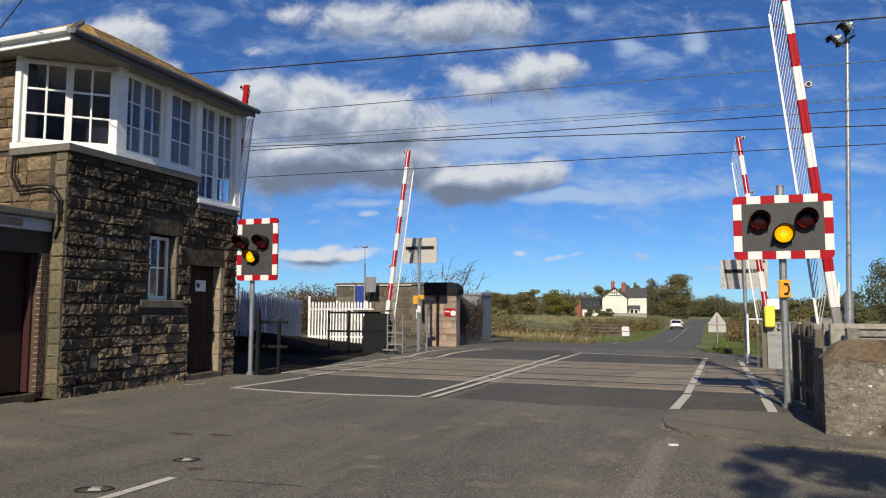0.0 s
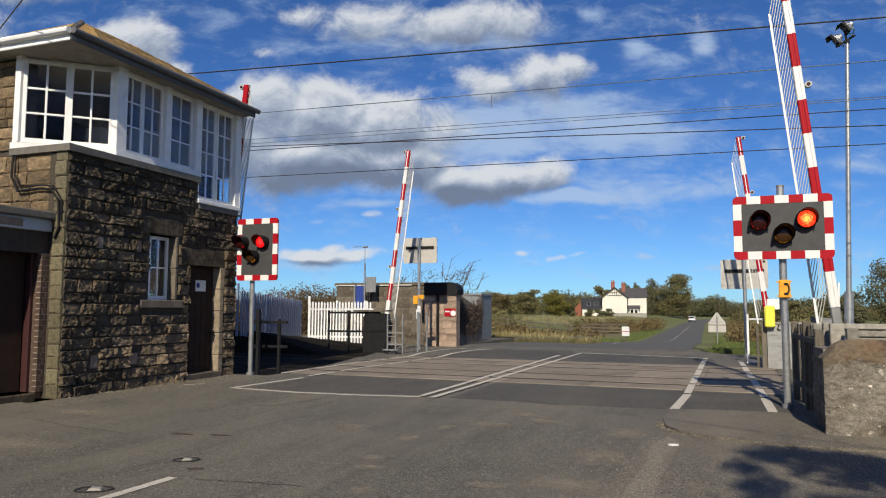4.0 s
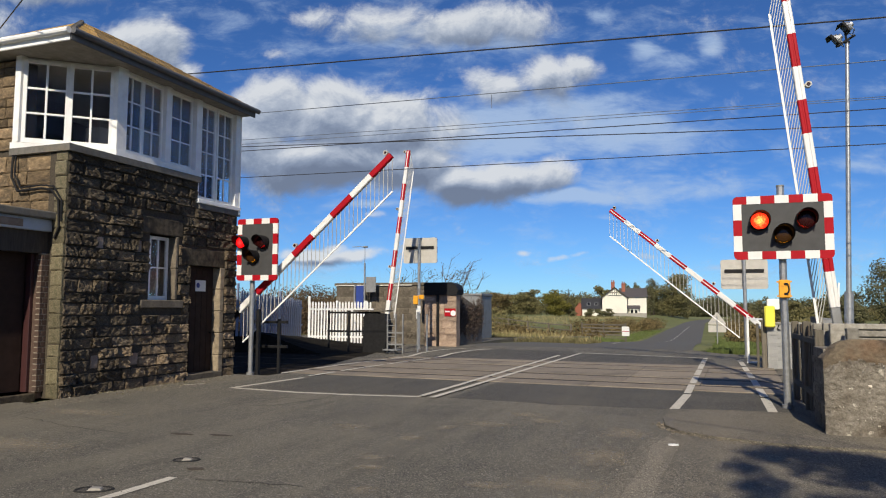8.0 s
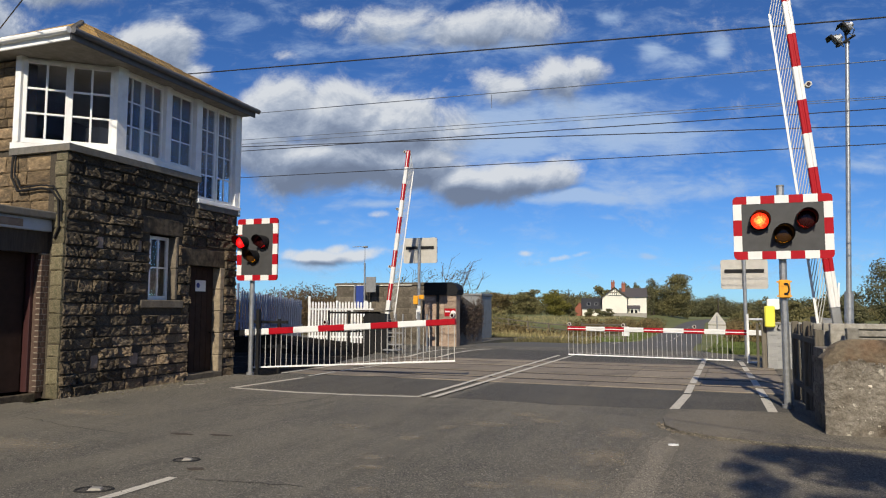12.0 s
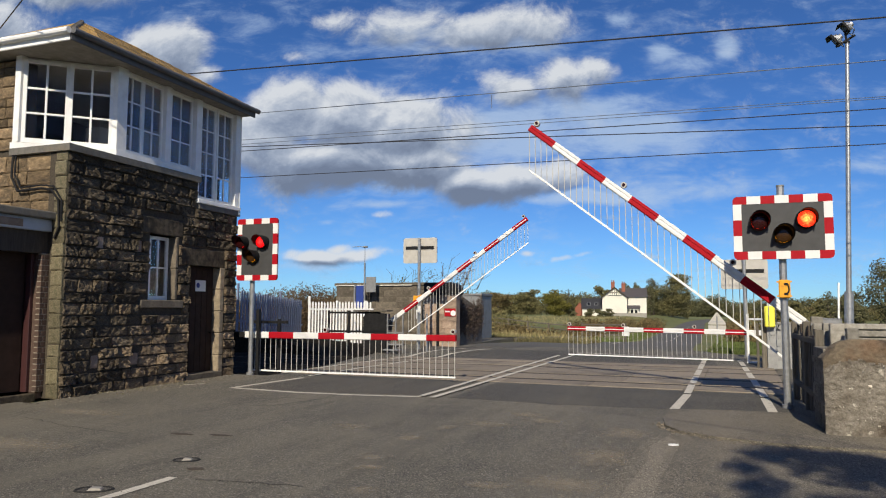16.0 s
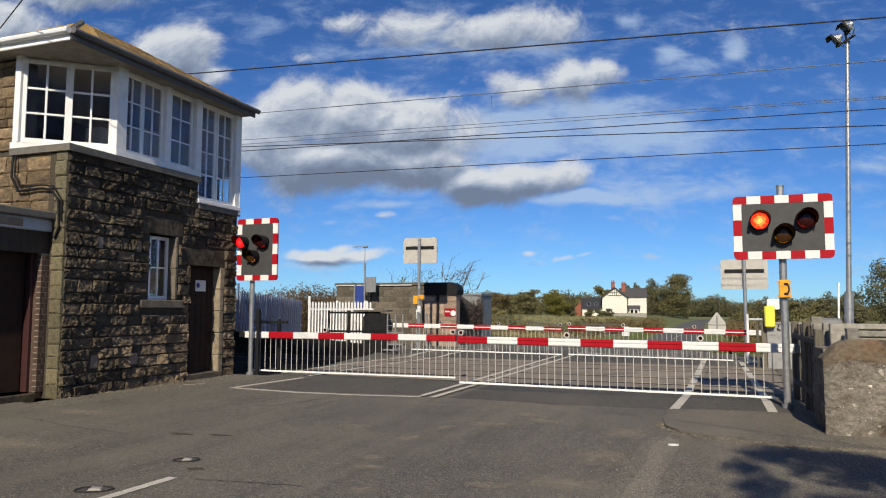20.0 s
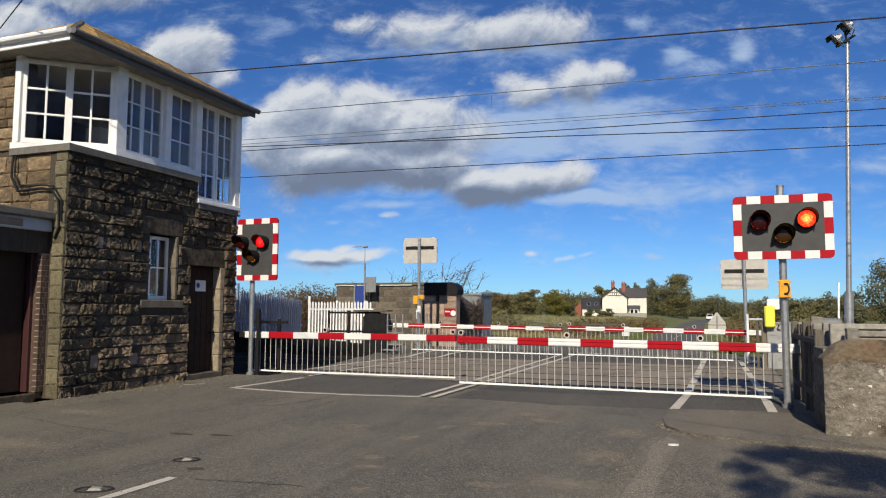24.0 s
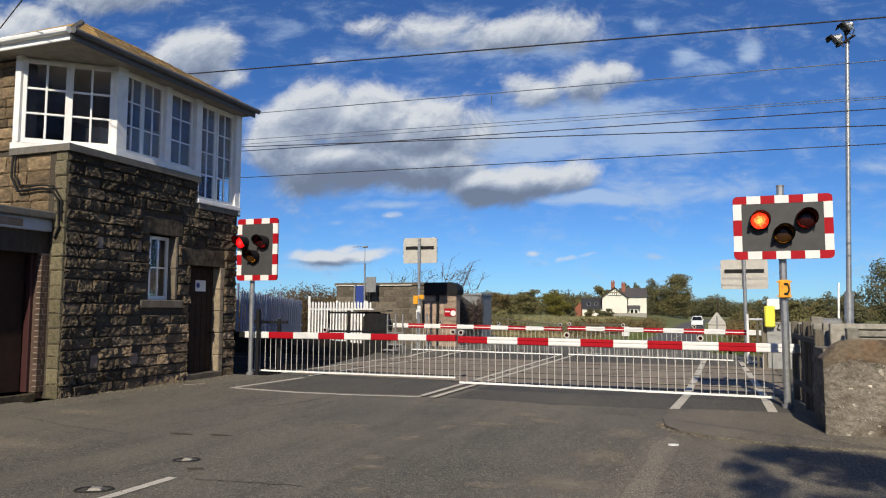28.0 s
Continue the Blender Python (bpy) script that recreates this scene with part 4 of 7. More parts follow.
# ---- right-hand side: wall, fence posts, cabinets, platform ----
wall_r = thing("stone_wall", pose(1.47, 10.42, 0), "rough rendered rubble wall with a rounded end", "wall")
wb = Shape()
wb.box(0.14, 8.0, 0.12, 0.55, 0, 1.10)
wb.box(0.06, 0.5, 0.45, 1.35, 0, 1.10)
part("wall_core", wb, RUBBLE, wall_r)


def platform():
    t = thing("platform", pose(2.9, 22.0, 0), "weathered concrete station platform end", "platform")
    part("slab", Shape().box(0, 40, 0.1, 3.2, 0.98, 1.16, 0.02), CONCRETE, t, "concrete coping slab")
    part("side", Shape().box(0.1, 40, 0.22, 3.1, 0, 0.98), CONCRETE, t)
    for i in range(6):
        for z0, z1, dy in ((0.66, 0.86, 0.0), (0.90, 1.06, 0.02), (1.10, 1.24, -0.03)):
            x = i * 3.0 + 0.4 * dy
            part("edge_beam", Shape().box(x + 0.01, x + 2.98, -0.05 + dy, 0.10 + dy, z0 + 0.01 * math.sin(i * 2.3), z1 + 0.012 * math.sin(i * 3.1 + z0), 0.015), TIMBER_PALE, t, "weathered grey timber edge beam")
        part("upright", Shape().box(i * 3.0 + 1.9, i * 3.0 + 2.0, -0.12, -0.04, 0.0, 1.9, 0.012), TIMBER_PALE, t)


platform()


def flood_lamp():
    t = thing("lamp_mast", pose(4.03, 23.6, 1.20, 0, 1.9, 0), "tall slim grey mast with two floodlights", "lamp post")
    part("mast", Shape().tube((0, 0, 0.9), (0, 0, 8.4), 0.075, 0.055, 14), STEEL, t)
    part("mast_base", Shape().tube((0, 0, 0), (0, 0, 0.95), 0.13, 0.12, 14), STEEL, t)
    part("base_box", Shape().box(-0.85, -0.2, -0.15, 0.15, 0.0, 0.16, 0.02), STEEL_DULL, t)
    part("cross_arm", Shape().tube((-0.30, -0.05, 8.30), (0.22, 0.08, 8.66), 0.035, n=8), BLACK, t)
    part("bracket", Shape().tube((0.0, 0, 8.35), (-0.06, 0, 8.78), 0.03, n=8), BLACK, t)
    part("mast_cap", Shape().tube((0, 0, 8.4), (0, 0, 8.46), 0.075, n=14), BLACK, t)
    for x, z, rz in ((-0.34, 8.50, -105), (-0.06, 8.86, -92)):
        head = part("floodlight", Shape().box(-0.22, 0.22, -0.03, 0.05, -0.17, 0.17, 0.02), BLACK, t, "black floodlight with a silver back", at=pose(x, 0, z, 35, 0, rz))
        dome = Shape()
        dome.tube((0, 0.05, 0), (0, 0.16, 0), 0.18, 0.13, 14)
        dome.tube((0, 0.16, 0), (0, 0.24, 0), 0.09, 0.075, 12)
        part("housing", dome, STEEL, head)
        part("visor", Shape().box(-0.22, 0.22, -0.16, -0.03, 0.155, 0.17), BLACK, head)
        part("yoke", Shape().path([(-0.24, 0.06, 0), (-0.24, 0.1, -0.24), (0.24, 0.1, -0.24), (0.24, 0.06, 0)], 0.014, 6), STEEL_DULL, head)
    part("thin_post", Shape().box(-0.30, -0.25, -0.08, -0.03, 0.0, 1.20, 0.004), WHITE, t, "thin white post")
    return t


flood_lamp()


def upright(name, x, y, w, d, h, mat, label, lean=0.0, rz=0):
    return solid(name, Shape().box(-w / 2, w / 2, -d / 2, d / 2, 0, h, 0.012), mat, label, "post", at=pose(x, y, 0, 0, lean, rz), group="old timber posts")


for x, y, w, h in ((1.84, 13.6, 0.16, 1.40), (1.84, 14.5, 0.14, 1.40), (1.86, 12.9, 0.14, 1.42), (2.02, 15.2, 0.2, 1.50), (1.98, 12.6, 0.20, 1.42), (2.14, 12.3, 0.16, 1.36)):
    upright("timber_post", x, y, w, 0.14, h, TIMBER_PALE, "weathered upright timber fence post", lean=(x * 37 % 3) - 1.5)


board_fence = thing("board_fence", pose(1.625, 12.0, 0, 0, 0, 90.4), "dark boarded fence next to the stone wall, with shade in its colour", "fence")
for i in range(15):
    if i in (6, 11):
        continue
    part("board", Shape().box(i * 0.172, i * 0.172 + 0.125 + 0.02 * math.sin(i * 1.7), -0.014, 0.014, 0.04, 1.30 + 0.09 * math.sin(i * 2.7), 0.004), TIMBER_DARK if i % 3 else TIMBER_SHADED, board_fence)
for z in (0.35, 1.16):
    part("rail", Shape().box(0, 2.5, 0.0145, 0.06, z - 0.045, z + 0.045, 0.006), TIMBER_SHADED, board_fence)
for x, h in ((-0.08, 1.34), (1.10, 1.44), (2.60, 1.42)):
    part("fence_post", Shape().box(x - 0.06, x + 0.06, -0.06, 0.06, 0, h, 0.012), TIMBER, board_fence)


def block_cabinet():
    t = thing("equipment_cabinet", pose(1.70, 21.6, 0), "grey blockwork equipment cabinet beside the track", "cabinet")
    part("body", Shape().box(-0.02, 0.85, 0, 0.7, 0, 1.22, 0.01), BLOCK, t)
    part("lid", Shape().box(-0.03, 0.88, -0.03, 0.73, 1.22, 1.27, 0.012), CONCRETE, t)
    part("side_board", Shape().box(-0.16, -0.03, 0.05, 0.12, 0, 1.30, 0.012), TIMBER, t)
    part("side_board", Shape().box(-0.30, -0.23, -0.03, 0.04, 0, 1.24, 0.01), TIMBER, t)
    c = part("yellow_case", Shape().box(-0.08, 0.18, -0.2, 0.0, 1.14, 1.72, 0.03), YELLOW_LEMON, t, "lemon yellow case")
    part("white_case", Shape().box(0.0, 0.32, 0.0, 0.08, 1.62, 1.92, 0.02), WHITE, t, "white box behind")
    part("handle", Shape().path([(0.28, -0.02, 1.2), (0.24, -0.03, 1.1), (0.32, -0.03, 1.06)], 0.012), BLACK, t)


block_cabinet()
boom_rest = thing("boom_rest", pose(1.30, 23.6, 0), "white painted post with a short arm", "post")
part("post", Shape().box(-0.032, 0.032, -0.032, 0.032, 0, 1.48, 0.008), WHITE, boom_rest)
part("arm", Shape().box(0.033, 0.42, -0.025, 0.025, 1.30, 1.36, 0.006), WHITE, boom_rest)
part("foot", Shape().box(-0.05, 0.3, -0.05, 0.05, 0.0, 0.05, 0.006), WHITE, boom_rest)

# triangular warning sign from behind
sign = thing("warning_sign", pose(0.70, 38.2, land_z(0.70, 38.2)), "grey back of a triangular road sign with a plate", "road sign")
part("post", Shape().tube((0, -0.03, -0.1), (0, -0.03, 1.5), 0.03, n=10), STEEL, sign)
part("triangle", Shape().prism([(-0.38, 1.06), (0.38, 1.06), (0.42, 1.12), (0.04, 1.66), (-0.04, 1.66), (-0.42, 1.12)], 0.0, 0.02), BACK_GREY, sign)
part("plate", Shape().box(-0.42, 0.42, 0.0, 0.02, 0.68, 1.02, 0.004), BACK_GREY, sign)
part("channel", Shape().box(-0.28, 0.28, -0.02, 0.0, 1.18, 1.22), STEEL, sign)

# ---- overhead wires, strung along the rails ----


def wire(name, y, xa, za, xb, zb, r, mat):
    k = (zb - za) / (xb - xa)
    x0, x1 = -45.0, 35.0
    s = Shape().tube((x0, y, za + k * (x0 - xa)), (x1, y, za + k * (x1 - xa)), r, n=6)
    return solid(name, s, mat, "thin overhead electric wire strung above the tracks", "wire", group="overhead wires")


for y, xa, za, xb, zb, r, m in WIRES:
    wire("overhead_wire", y, xa, za, xb, zb, r, m)

A, B = Vector((-16.17, 11.5, 7.19)), Vector((-10.63, 8.5, 6.91))
solid("service_cable", Shape().tube(A, A.lerp(B, 4.0), 0.012, n=6), WIRE, "thin black cable strung to the signal box roof", "wire", group="overhead wires")

# ---- left background: palisade, stone building, shelter, steps ----


def palisade(x0, y0, x1, y1, h, pitch=0.15, base=0.0, fall=0.0, hw=0.04, mat=WHITE, colour="white"):
    """Upright pointed pales; the foot changes by fall from one end to the other."""
    a, b = Vector((x0, y0, 0)), Vector((x1, y1, 0))
    d = (b - a).length
    t = thing("palisade_fence", pose(x0, y0, base, 0, 0, math.degrees(math.atan2(y1 - y0, x1 - x0))), colour + " pointed palisade fence beside the track", "fence", "white palisade")
    pale = tidy(Shape().prism([(-hw, -0.2), (hw, -0.2), (hw, h - 0.07), (0.0, h), (-hw, h - 0.07)], -0.02, 0.005).mesh("pale", mat))
    n = int(d / pitch)
    for i in range(n):
        part("pale", pale, mat, t, at=pose(pitch * (i + 0.5), 0, 0.015 * math.sin(i * 2.1) + fall * (i + 0.5) / n))
    for z in (0.35, h - 0.35):
        part("rail", Shape().add([(0, 0.005, z - 0.04), (d, 0.005, z - 0.04 + fall), (d, 0.05, z - 0.04 + fall), (0, 0.05, z - 0.04), (0, 0.005, z + 0.04), (d, 0.005, z + 0.04 + fall), (d, 0.05, z + 0.04 + fall), (0, 0.05, z + 0.04)],
                                 [(3, 2, 1, 0), (4, 5, 6, 7), (0, 1, 5, 4), (1, 2, 6, 5), (2, 3, 7, 6), (3, 0, 4, 7)]), mat, t)
    for i in range(int(d / 1.4) + 1):
        zf = fall * i * 1.4 / d
        part("post", Shape().box(i * 1.4 - 0.05, i * 1.4 + 0.05, 0.05, 0.12, zf - 0.2, zf + h + 0.04 + 0.2 * (i % 3 == 0), 0.008), mat, t)


# this run gets its shade from a blue-grey colour
palisade(-15.58, 21.5, -17.0, 28.15, 1.45, 0.245, 0.82, -0.30, 0.072, FENCE_SHADE, "blue-grey")
palisade(-16.8, 28.3, -13.6, 28.4, 1.92, 0.15)
stone_b = thing("stone_building", pose(-16.3, 30.0, 0), "low flat-topped stone building by the line", "building")
part("wall", Shape().box(0, 4.6, 0, 3.5, 0, 2.66), MORTAR, stone_b)
part("coping", Shape().box(-0.08, 4.65, -0.08, 3.6, 2.66, 2.80, 0.02), STONE_GREY, stone_b)
# added pale strip that draws the sunlit edge under the coping
part("sunlit_edge_strip", Shape().box(0.0, 3.9, -0.10, -0.081, 2.665, 2.70), WHITE_RENDER, stone_b, "pale strip drawn as a sunlit edge under the coping")
shel = thing("shelter", pose(-11.30, 28.75, 0), "pink brick shelter with a black rounded canopy", "shelter")
part("brick_front", Shape().box(0, 1.45, 0, 0.3, 0, 2.3), BRICK_PALE, shel)
part("brick_side", Shape().box(1.15, 1.45, 0.3, 0.45, 0, 2.2), BRICK_PALE, shel)
cn = [(0.0, 2.20), (1.5, 2.20), (1.55, 2.42), (1.45, 2.62), (1.25, 2.74), (0.06, 2.74), (0.0, 2.68)]
part("canopy", Shape().prism(cn, -0.10, 0.7), BLACK, shel, "black rounded canopy")
part("post", Shape().box(0.59, 0.69, -0.14, -0.04, 0, 2.2), BLACK, shel)
part("red_sign", Shape().box(0.92, 1.42, -0.03, 0.0, 1.28, 1.62, 0.006), RED, shel, "red notice with a white disc")
part("sign_disc", Shape().tube((1.32, -0.045, 1.42), (1.32, -0.03, 1.42), 0.12, n=18), WHITE_REF, shel)
part("sign_bar", Shape().box(0.96, 1.18, -0.036, -0.03, 1.46, 1.52), WHITE_REF, shel)
solid("ivy_wall", Shape().add([(0, 0, 0), (0.4, 0, 0), (0.4, 3.7, 0), (0, 3.7, 0), (0, 0, 2.3), (0.4, 0, 2.3), (0.4, 3.7, 1.5), (0, 3.7, 1.5)],
                  [(3, 2, 1, 0), (4, 5, 6, 7), (0, 1, 5, 4), (1, 2, 6, 5), (2, 3, 7, 6), (3, 0, 4, 7)]), RUBBLE, "dark rough wall sloping away behind the shelter", "wall", at=pose(-10.6, 30.0, 0))
shed = thing("metal_shed", pose(-13.0, 36.5, 0), "small pale grey metal shed", "shed")
part("body", Shape().box(0, 1.9, 0, 2, 0, 2.3, 0.02), STEEL_DULL, shed)
part("roof", Shape().box(-0.05, 1.95, -0.05, 2.05, 2.3, 2.42, 0.02), STEEL_DULL, shed)

# ---- white house over the fields ----


def house():
    t = thing("white_house", pose(-32.6, 204, land_z(-28, 204) - 0.1, 0, 0, 8), "white rendered house with slate roofs and brick chimneys", "house")

    def slope(x0, z0, x1, z1, y0, y1, th, mat, name):
        """A roof plane rising along x."""
        part(name, Shape().add([(x0, y0, z0), (x1, y0, z1), (x1, y1, z1), (x0, y1, z0), (x0, y0, z0 + th), (x1, y0, z1 + th), (x1, y1, z1 + th), (x0, y1, z0 + th)],
                               [(3, 2, 1, 0), (4, 5, 6, 7), (0, 1, 5, 4), (2, 3, 7, 6), (0, 4, 7, 3), (1, 2, 6, 5)]), mat, t)

    def pitch(x0, x1, y0, y1, z0, z1, mat):
        """A roof with its ridge along x."""
        m_ = (y0 + y1) / 2
        part("roof", Shape().add([(x0, y0, z0), (x1, y0, z0), (x1, m_, z1), (x0, m_, z1), (x1, y1, z0), (x0, y1, z0)], [(0, 1, 2, 3), (3, 2, 4, 5), (1, 4, 2), (0, 3, 5), (0, 5, 4, 1)]), mat, t)

    part("wall", Shape().box(6.2, 13.0, 0, 8, 0, 5.3), WHITE_RENDER, t)
    part("gable", Shape().prism([(6.2, 5.3), (13.0, 5.3), (9.6, 8.0)], 0, 8), WHITE_RENDER, t)
    part("wall", Shape().box(13.0, 18.4, 1.6, 8, 0, 5.5), WHITE_RENDER, t)
    part("wall", Shape().box(0.6, 6.2, 1.0, 7, 0, 2.2), WHITE_RENDER, t)
    slope(5.8, 5.0, 9.6, 8.1, -0.4, 8.4, 0.25, SLATE, "roof")
    slope(13.4, 5.0, 9.6, 8.1, -0.4, 8.4, 0.25, SLATE, "roof")
    for sx in (-1, 1):
        slope(9.6 + sx * 3.85, 4.9, 9.6, 8.05, -0.46, -0.405, 0.32, TIMBER_DARK, "bargeboard")
    pitch(11.0, 18.7, 1.2, 8.5, 5.4, 8.1, SLATE)
    pitch(0.3, 6.2, 0.6, 7.4, 2.1, 5.2, SLATE_BLACK)
    for x in (1.9, 4.0):
        w = part("roof_window", Shape().box(x, x + 1.05, -0.05, 0.05, 0, 1.15), STEEL_DULL, t, at=pose(0, 1.75, 3.1, -47.6))
        part("pane", Shape().box(x + 0.12, x + 0.93, -0.08, -0.055, 0.12, 1.03), DARK_GLASS, w)
    for k in range(5):
        x = 8.4 + k * 0.6
        part("gable_timber", Shape().box(x - 0.07, x + 0.07, -0.06, 0.0, 5.95, 7.75 - abs(x - 9.6) * 0.79), BLACK, t)
    part("gable_timber", Shape().box(7.6, 11.6, -0.06, 0.0, 5.8, 5.95), BLACK, t)
    part("gable_timber", Shape().box(8.5, 10.7, -0.07, -0.0605, 6.65, 6.78), BLACK, t)
    for x, z1 in ((9.3, 9.9), (12.2, 9.5)):
        ch = part("chimney", Shape().box(x - 0.5, x + 0.5, 3.4, 4.6, 6.2, z1, 0.03), BRICK_RED, t, "red brick chimney")
        part("chimney_cap", Shape().box(x - 0.6, x + 0.6, 3.3, 4.7, z1 - 0.35, z1 - 0.2, 0.03), BRICK_RED, ch)
        for dx in (-0.26, 0.26):
            part("chimney_pot", Shape().tube((x + dx, 4, z1), (x + dx, 4, z1 + 0.5), 0.14, 0.11, 8), RED_TILE, ch)
    part("porch_roof", Shape().add([(13.2, 0.2, 2.2), (16.6, 0.2, 2.2), (16.6, 1.7, 3.2), (13.2, 1.7, 3.2), (13.2, 1.7, 2.2), (16.6, 1.7, 2.2)], [(0, 1, 2, 3), (1, 5, 2), (0, 3, 4), (0, 4, 5, 1)]), SLATE, t)
    part("porch_wall", Shape().box(13.7, 16.1, 0.5, 1.6, 0, 2.2), WHITE_RENDER, t)
    for x in (14.0, 15.1):
        part("window", Shape().box(x, x + 0.7, 0.44, 0.5, 0.9, 1.9), DARK_GLASS, t)
    part("downpipe", Shape().tube((13.08, -0.06, 0), (13.08, -0.06, 5.2), 0.06, n=6), BLACK, t)
    part("garden_wall", Shape().box(8.5, 18.0, -4.0, -3.7, -0.9, 1.0), CONCRETE, t)
    part("red_roof_annex", Shape().prism([(-1.5, 0), (0.55, 0), (0.55, 2.9), (-0.2, 4.0), (-1.5, 2.4)], 5.0, 9.0), RED_TILE, t, "low red tiled outbuilding")


house()

# ---- vehicles ----


def vehicle(name, w, ln, h, hood, label, mat):
    """A car or van; its front looks along local +y."""
    t = thing(name, Matrix(), label, name.split("_")[-1])
    hw = w / 2
    prof = [(-ln / 2, 0.32), (-ln / 2, 0.85), (-ln / 2 + 0.25, h * 0.62), (-ln / 2 + 0.5, h), (ln / 2 - hood - 0.75, h), (ln / 2 - hood, h * 0.62), (ln / 2 - 0.1, h * 0.5), (ln / 2, 0.7), (ln / 2, 0.32)]
    s = Shape()
    n = len(prof)
    inset = [0.0, 0.0, 0.04, 0.16, 0.16, 0.04, 0.02, 0.0, 0.0]
    v = [(-hw + i, y, z) for (y, z), i in zip(prof, inset)] + [(hw - i, y, z) for (y, z), i in zip(prof, inset)]
    s.add(v, [tuple(range(n)), tuple(reversed(range(n, 2 * n)))] + [(i, n + i, n + (i + 1) % n, (i + 1) % n) for i in range(n)])
    part("body", s, mat, t)
    part("rear_window", Shape().add([(-hw + 0.18, -ln / 2 + 0.26, h * 0.66), (hw - 0.18, -ln / 2 + 0.26, h * 0.66), (hw - 0.24, -ln / 2 + 0.46, h * 0.95), (-hw + 0.24, -ln / 2 + 0.46, h * 0.95)], [(0, 1, 2, 3)]), DARK_GLASS, t, at=pose(0, -0.02, 0))
    y0, y1 = ln / 2 - hood, ln / 2 - hood - 0.75
    part("windscreen", Shape().add([(-hw + 0.12, y0 + 0.02, h * 0.63), (hw - 0.12, y0 + 0.02, h * 0.63), (hw - 0.22, y1 + 0.05, h * 0.96), (-hw + 0.22, y1 + 0.05, h * 0.96)], [(0, 1, 2, 3)]), DARK_GLASS, t, at=pose(0, 0.02, 0.01))
    for sx in (-1, 1):
        part("side_window", Shape().box(sx * (hw - 0.06) - 0.03, sx * (hw - 0.06) + 0.03, -ln / 2 + 0.7, y1 - 0.05, h * 0.66, h * 0.92), DARK_GLASS, t)
        part("headlight", Shape().box(sx * (hw - 0.25) - 0.16, sx * (hw - 0.25) + 0.16, ln / 2 - 0.12, ln / 2 + 0.01, 0.62, 0.78, 0.02), BACK_GREY, t)
        part("tail_light", Shape().box(sx * (hw - 0.12) - 0.09, sx * (hw - 0.12) + 0.09, -ln / 2 - 0.015, -ln / 2 + 0.08, 0.7, 1.0, 0.02), RED, t)
        part("door_mirror", Shape().box(sx * (hw + 0.05) - 0.08, sx * (hw + 0.05) + 0.08, y1 + 0.45, y1 + 0.55, h * 0.62, h * 0.72, 0.02), mat, t)
        for y in (-ln / 2 + 0.85, ln / 2 - 0.85):
            wh = part("wheel", Shape().tube((sx * (hw - 0.2), y, 0.32), (sx * (hw + 0.01), y, 0.32), 0.32, n=18), RUBBER, t)
            part("rim", Shape().tube((sx * (hw - 0.1), y, 0.32), (sx * (hw + 0.018), y, 0.32), 0.19, n=14), STEEL, wh)
    part("bumper", Shape().box(-hw + 0.05, hw - 0.05, ln / 2 - 0.05, ln / 2 + 0.05, 0.3, 0.5, 0.03), RUBBER, t)
    part("bumper", Shape().box(-hw + 0.05, hw - 0.05, -ln / 2 - 0.05, -ln / 2 + 0.05, 0.3, 0.5, 0.03), RUBBER, t)
    part("number_plate", Shape().box(-0.26, 0.26, -ln / 2 - 0.06, -ln / 2 - 0.05, 0.52, 0.63), WHITE_REF, t)
    return t


CAR = vehicle("white_car", 1.8, 4.3, 1.5, 1.0, "white hatchback driving away down the road", CAR_WHITE)
VAN = vehicle("white_van", 1.95, 5.0, 2.0, 0.8, "white van driving towards the crossing", CAR_WHITE)

# ---- trackside things on the far left ----
# bank with its shade painted in as a near-black colour
plat = thing("platform_ramp", pose(0, 0, 0), "earth bank coloured dark for shade, rising to the white fence beside the track", "bank")
ramp = Shape()
NI, NJ = 44, 14
XS = [-40 + (i / NI) ** 0.45 * 27.9 for i in range(NI + 1)]
for j in range(NJ + 1):
    for x in XS:
        y = 22.3 + 6.0 * j / NJ
        k = smooth_step(-12.1, -15.9, x)
        z = k * (0.82 - 0.62 * j / NJ) + 0.05 * k * noise.fractal(Vector((x * 2.2, y * 2.2, 1.0)), 1.0, 2.0, 4) - 0.03
        ramp.v.append((x, y + (0.12 * noise.noise(Vector((x * 1.3, 5, 0))) if j == 0 else 0), z))
RW = NI + 1
ramp.f = [(j * RW + i, j * RW + i + 1, (j + 1) * RW + i + 1, (j + 1) * RW + i) for j in range(NJ) for i in range(NI)]
k0 = len(ramp.v)
ramp.v += [(x, 22.15, -0.2) for x in XS]
ramp.f += [(k0 + i, k0 + i + 1, i + 1, i) for i in range(NI)]
ramp.mi = [0] * len(ramp.f)
part("ramp", ramp, SHADE_BLACK, plat)


def railing(name, x0, x1, y, z1, posts, mat, label):
    t = thing(name, pose(0, y, 0), label, "railing")
    for x in posts:
        part("post", Shape().box(x - 0.035, x + 0.035, -0.035, 0.035, -0.12, z1 + 0.08, 0.008), mat, t)
    for z in (z1, z1 * 0.52):
        part("rail", Shape().box(x0, x1, -0.025, 0.025, z - 0.035, z + 0.035, 0.008), mat, t)


railing("dark_railing", -13.4, -11.2, 24.0, 1.46, (-13.35, -12.5, -11.8), BLACK, "black steel railing beside the far barrier")
railing("track_railing", -10.9, -9.75, 15.45, 1.28, (-10.6, -10.0), BLACK, "dark steel railing at the track edge")
solid("guard_post", Shape().box(-0.035, 0.035, -0.05, 0.05, 0, 1.60, 0.008), BLACK, "dark steel post beside the barrier", "post", at=pose(-10.28, 14.96, 0))
lever = thing("barrier_machine", pose(-11.55, 24.15, 0), "black barrier machine housing with a sloped lid", "machine")
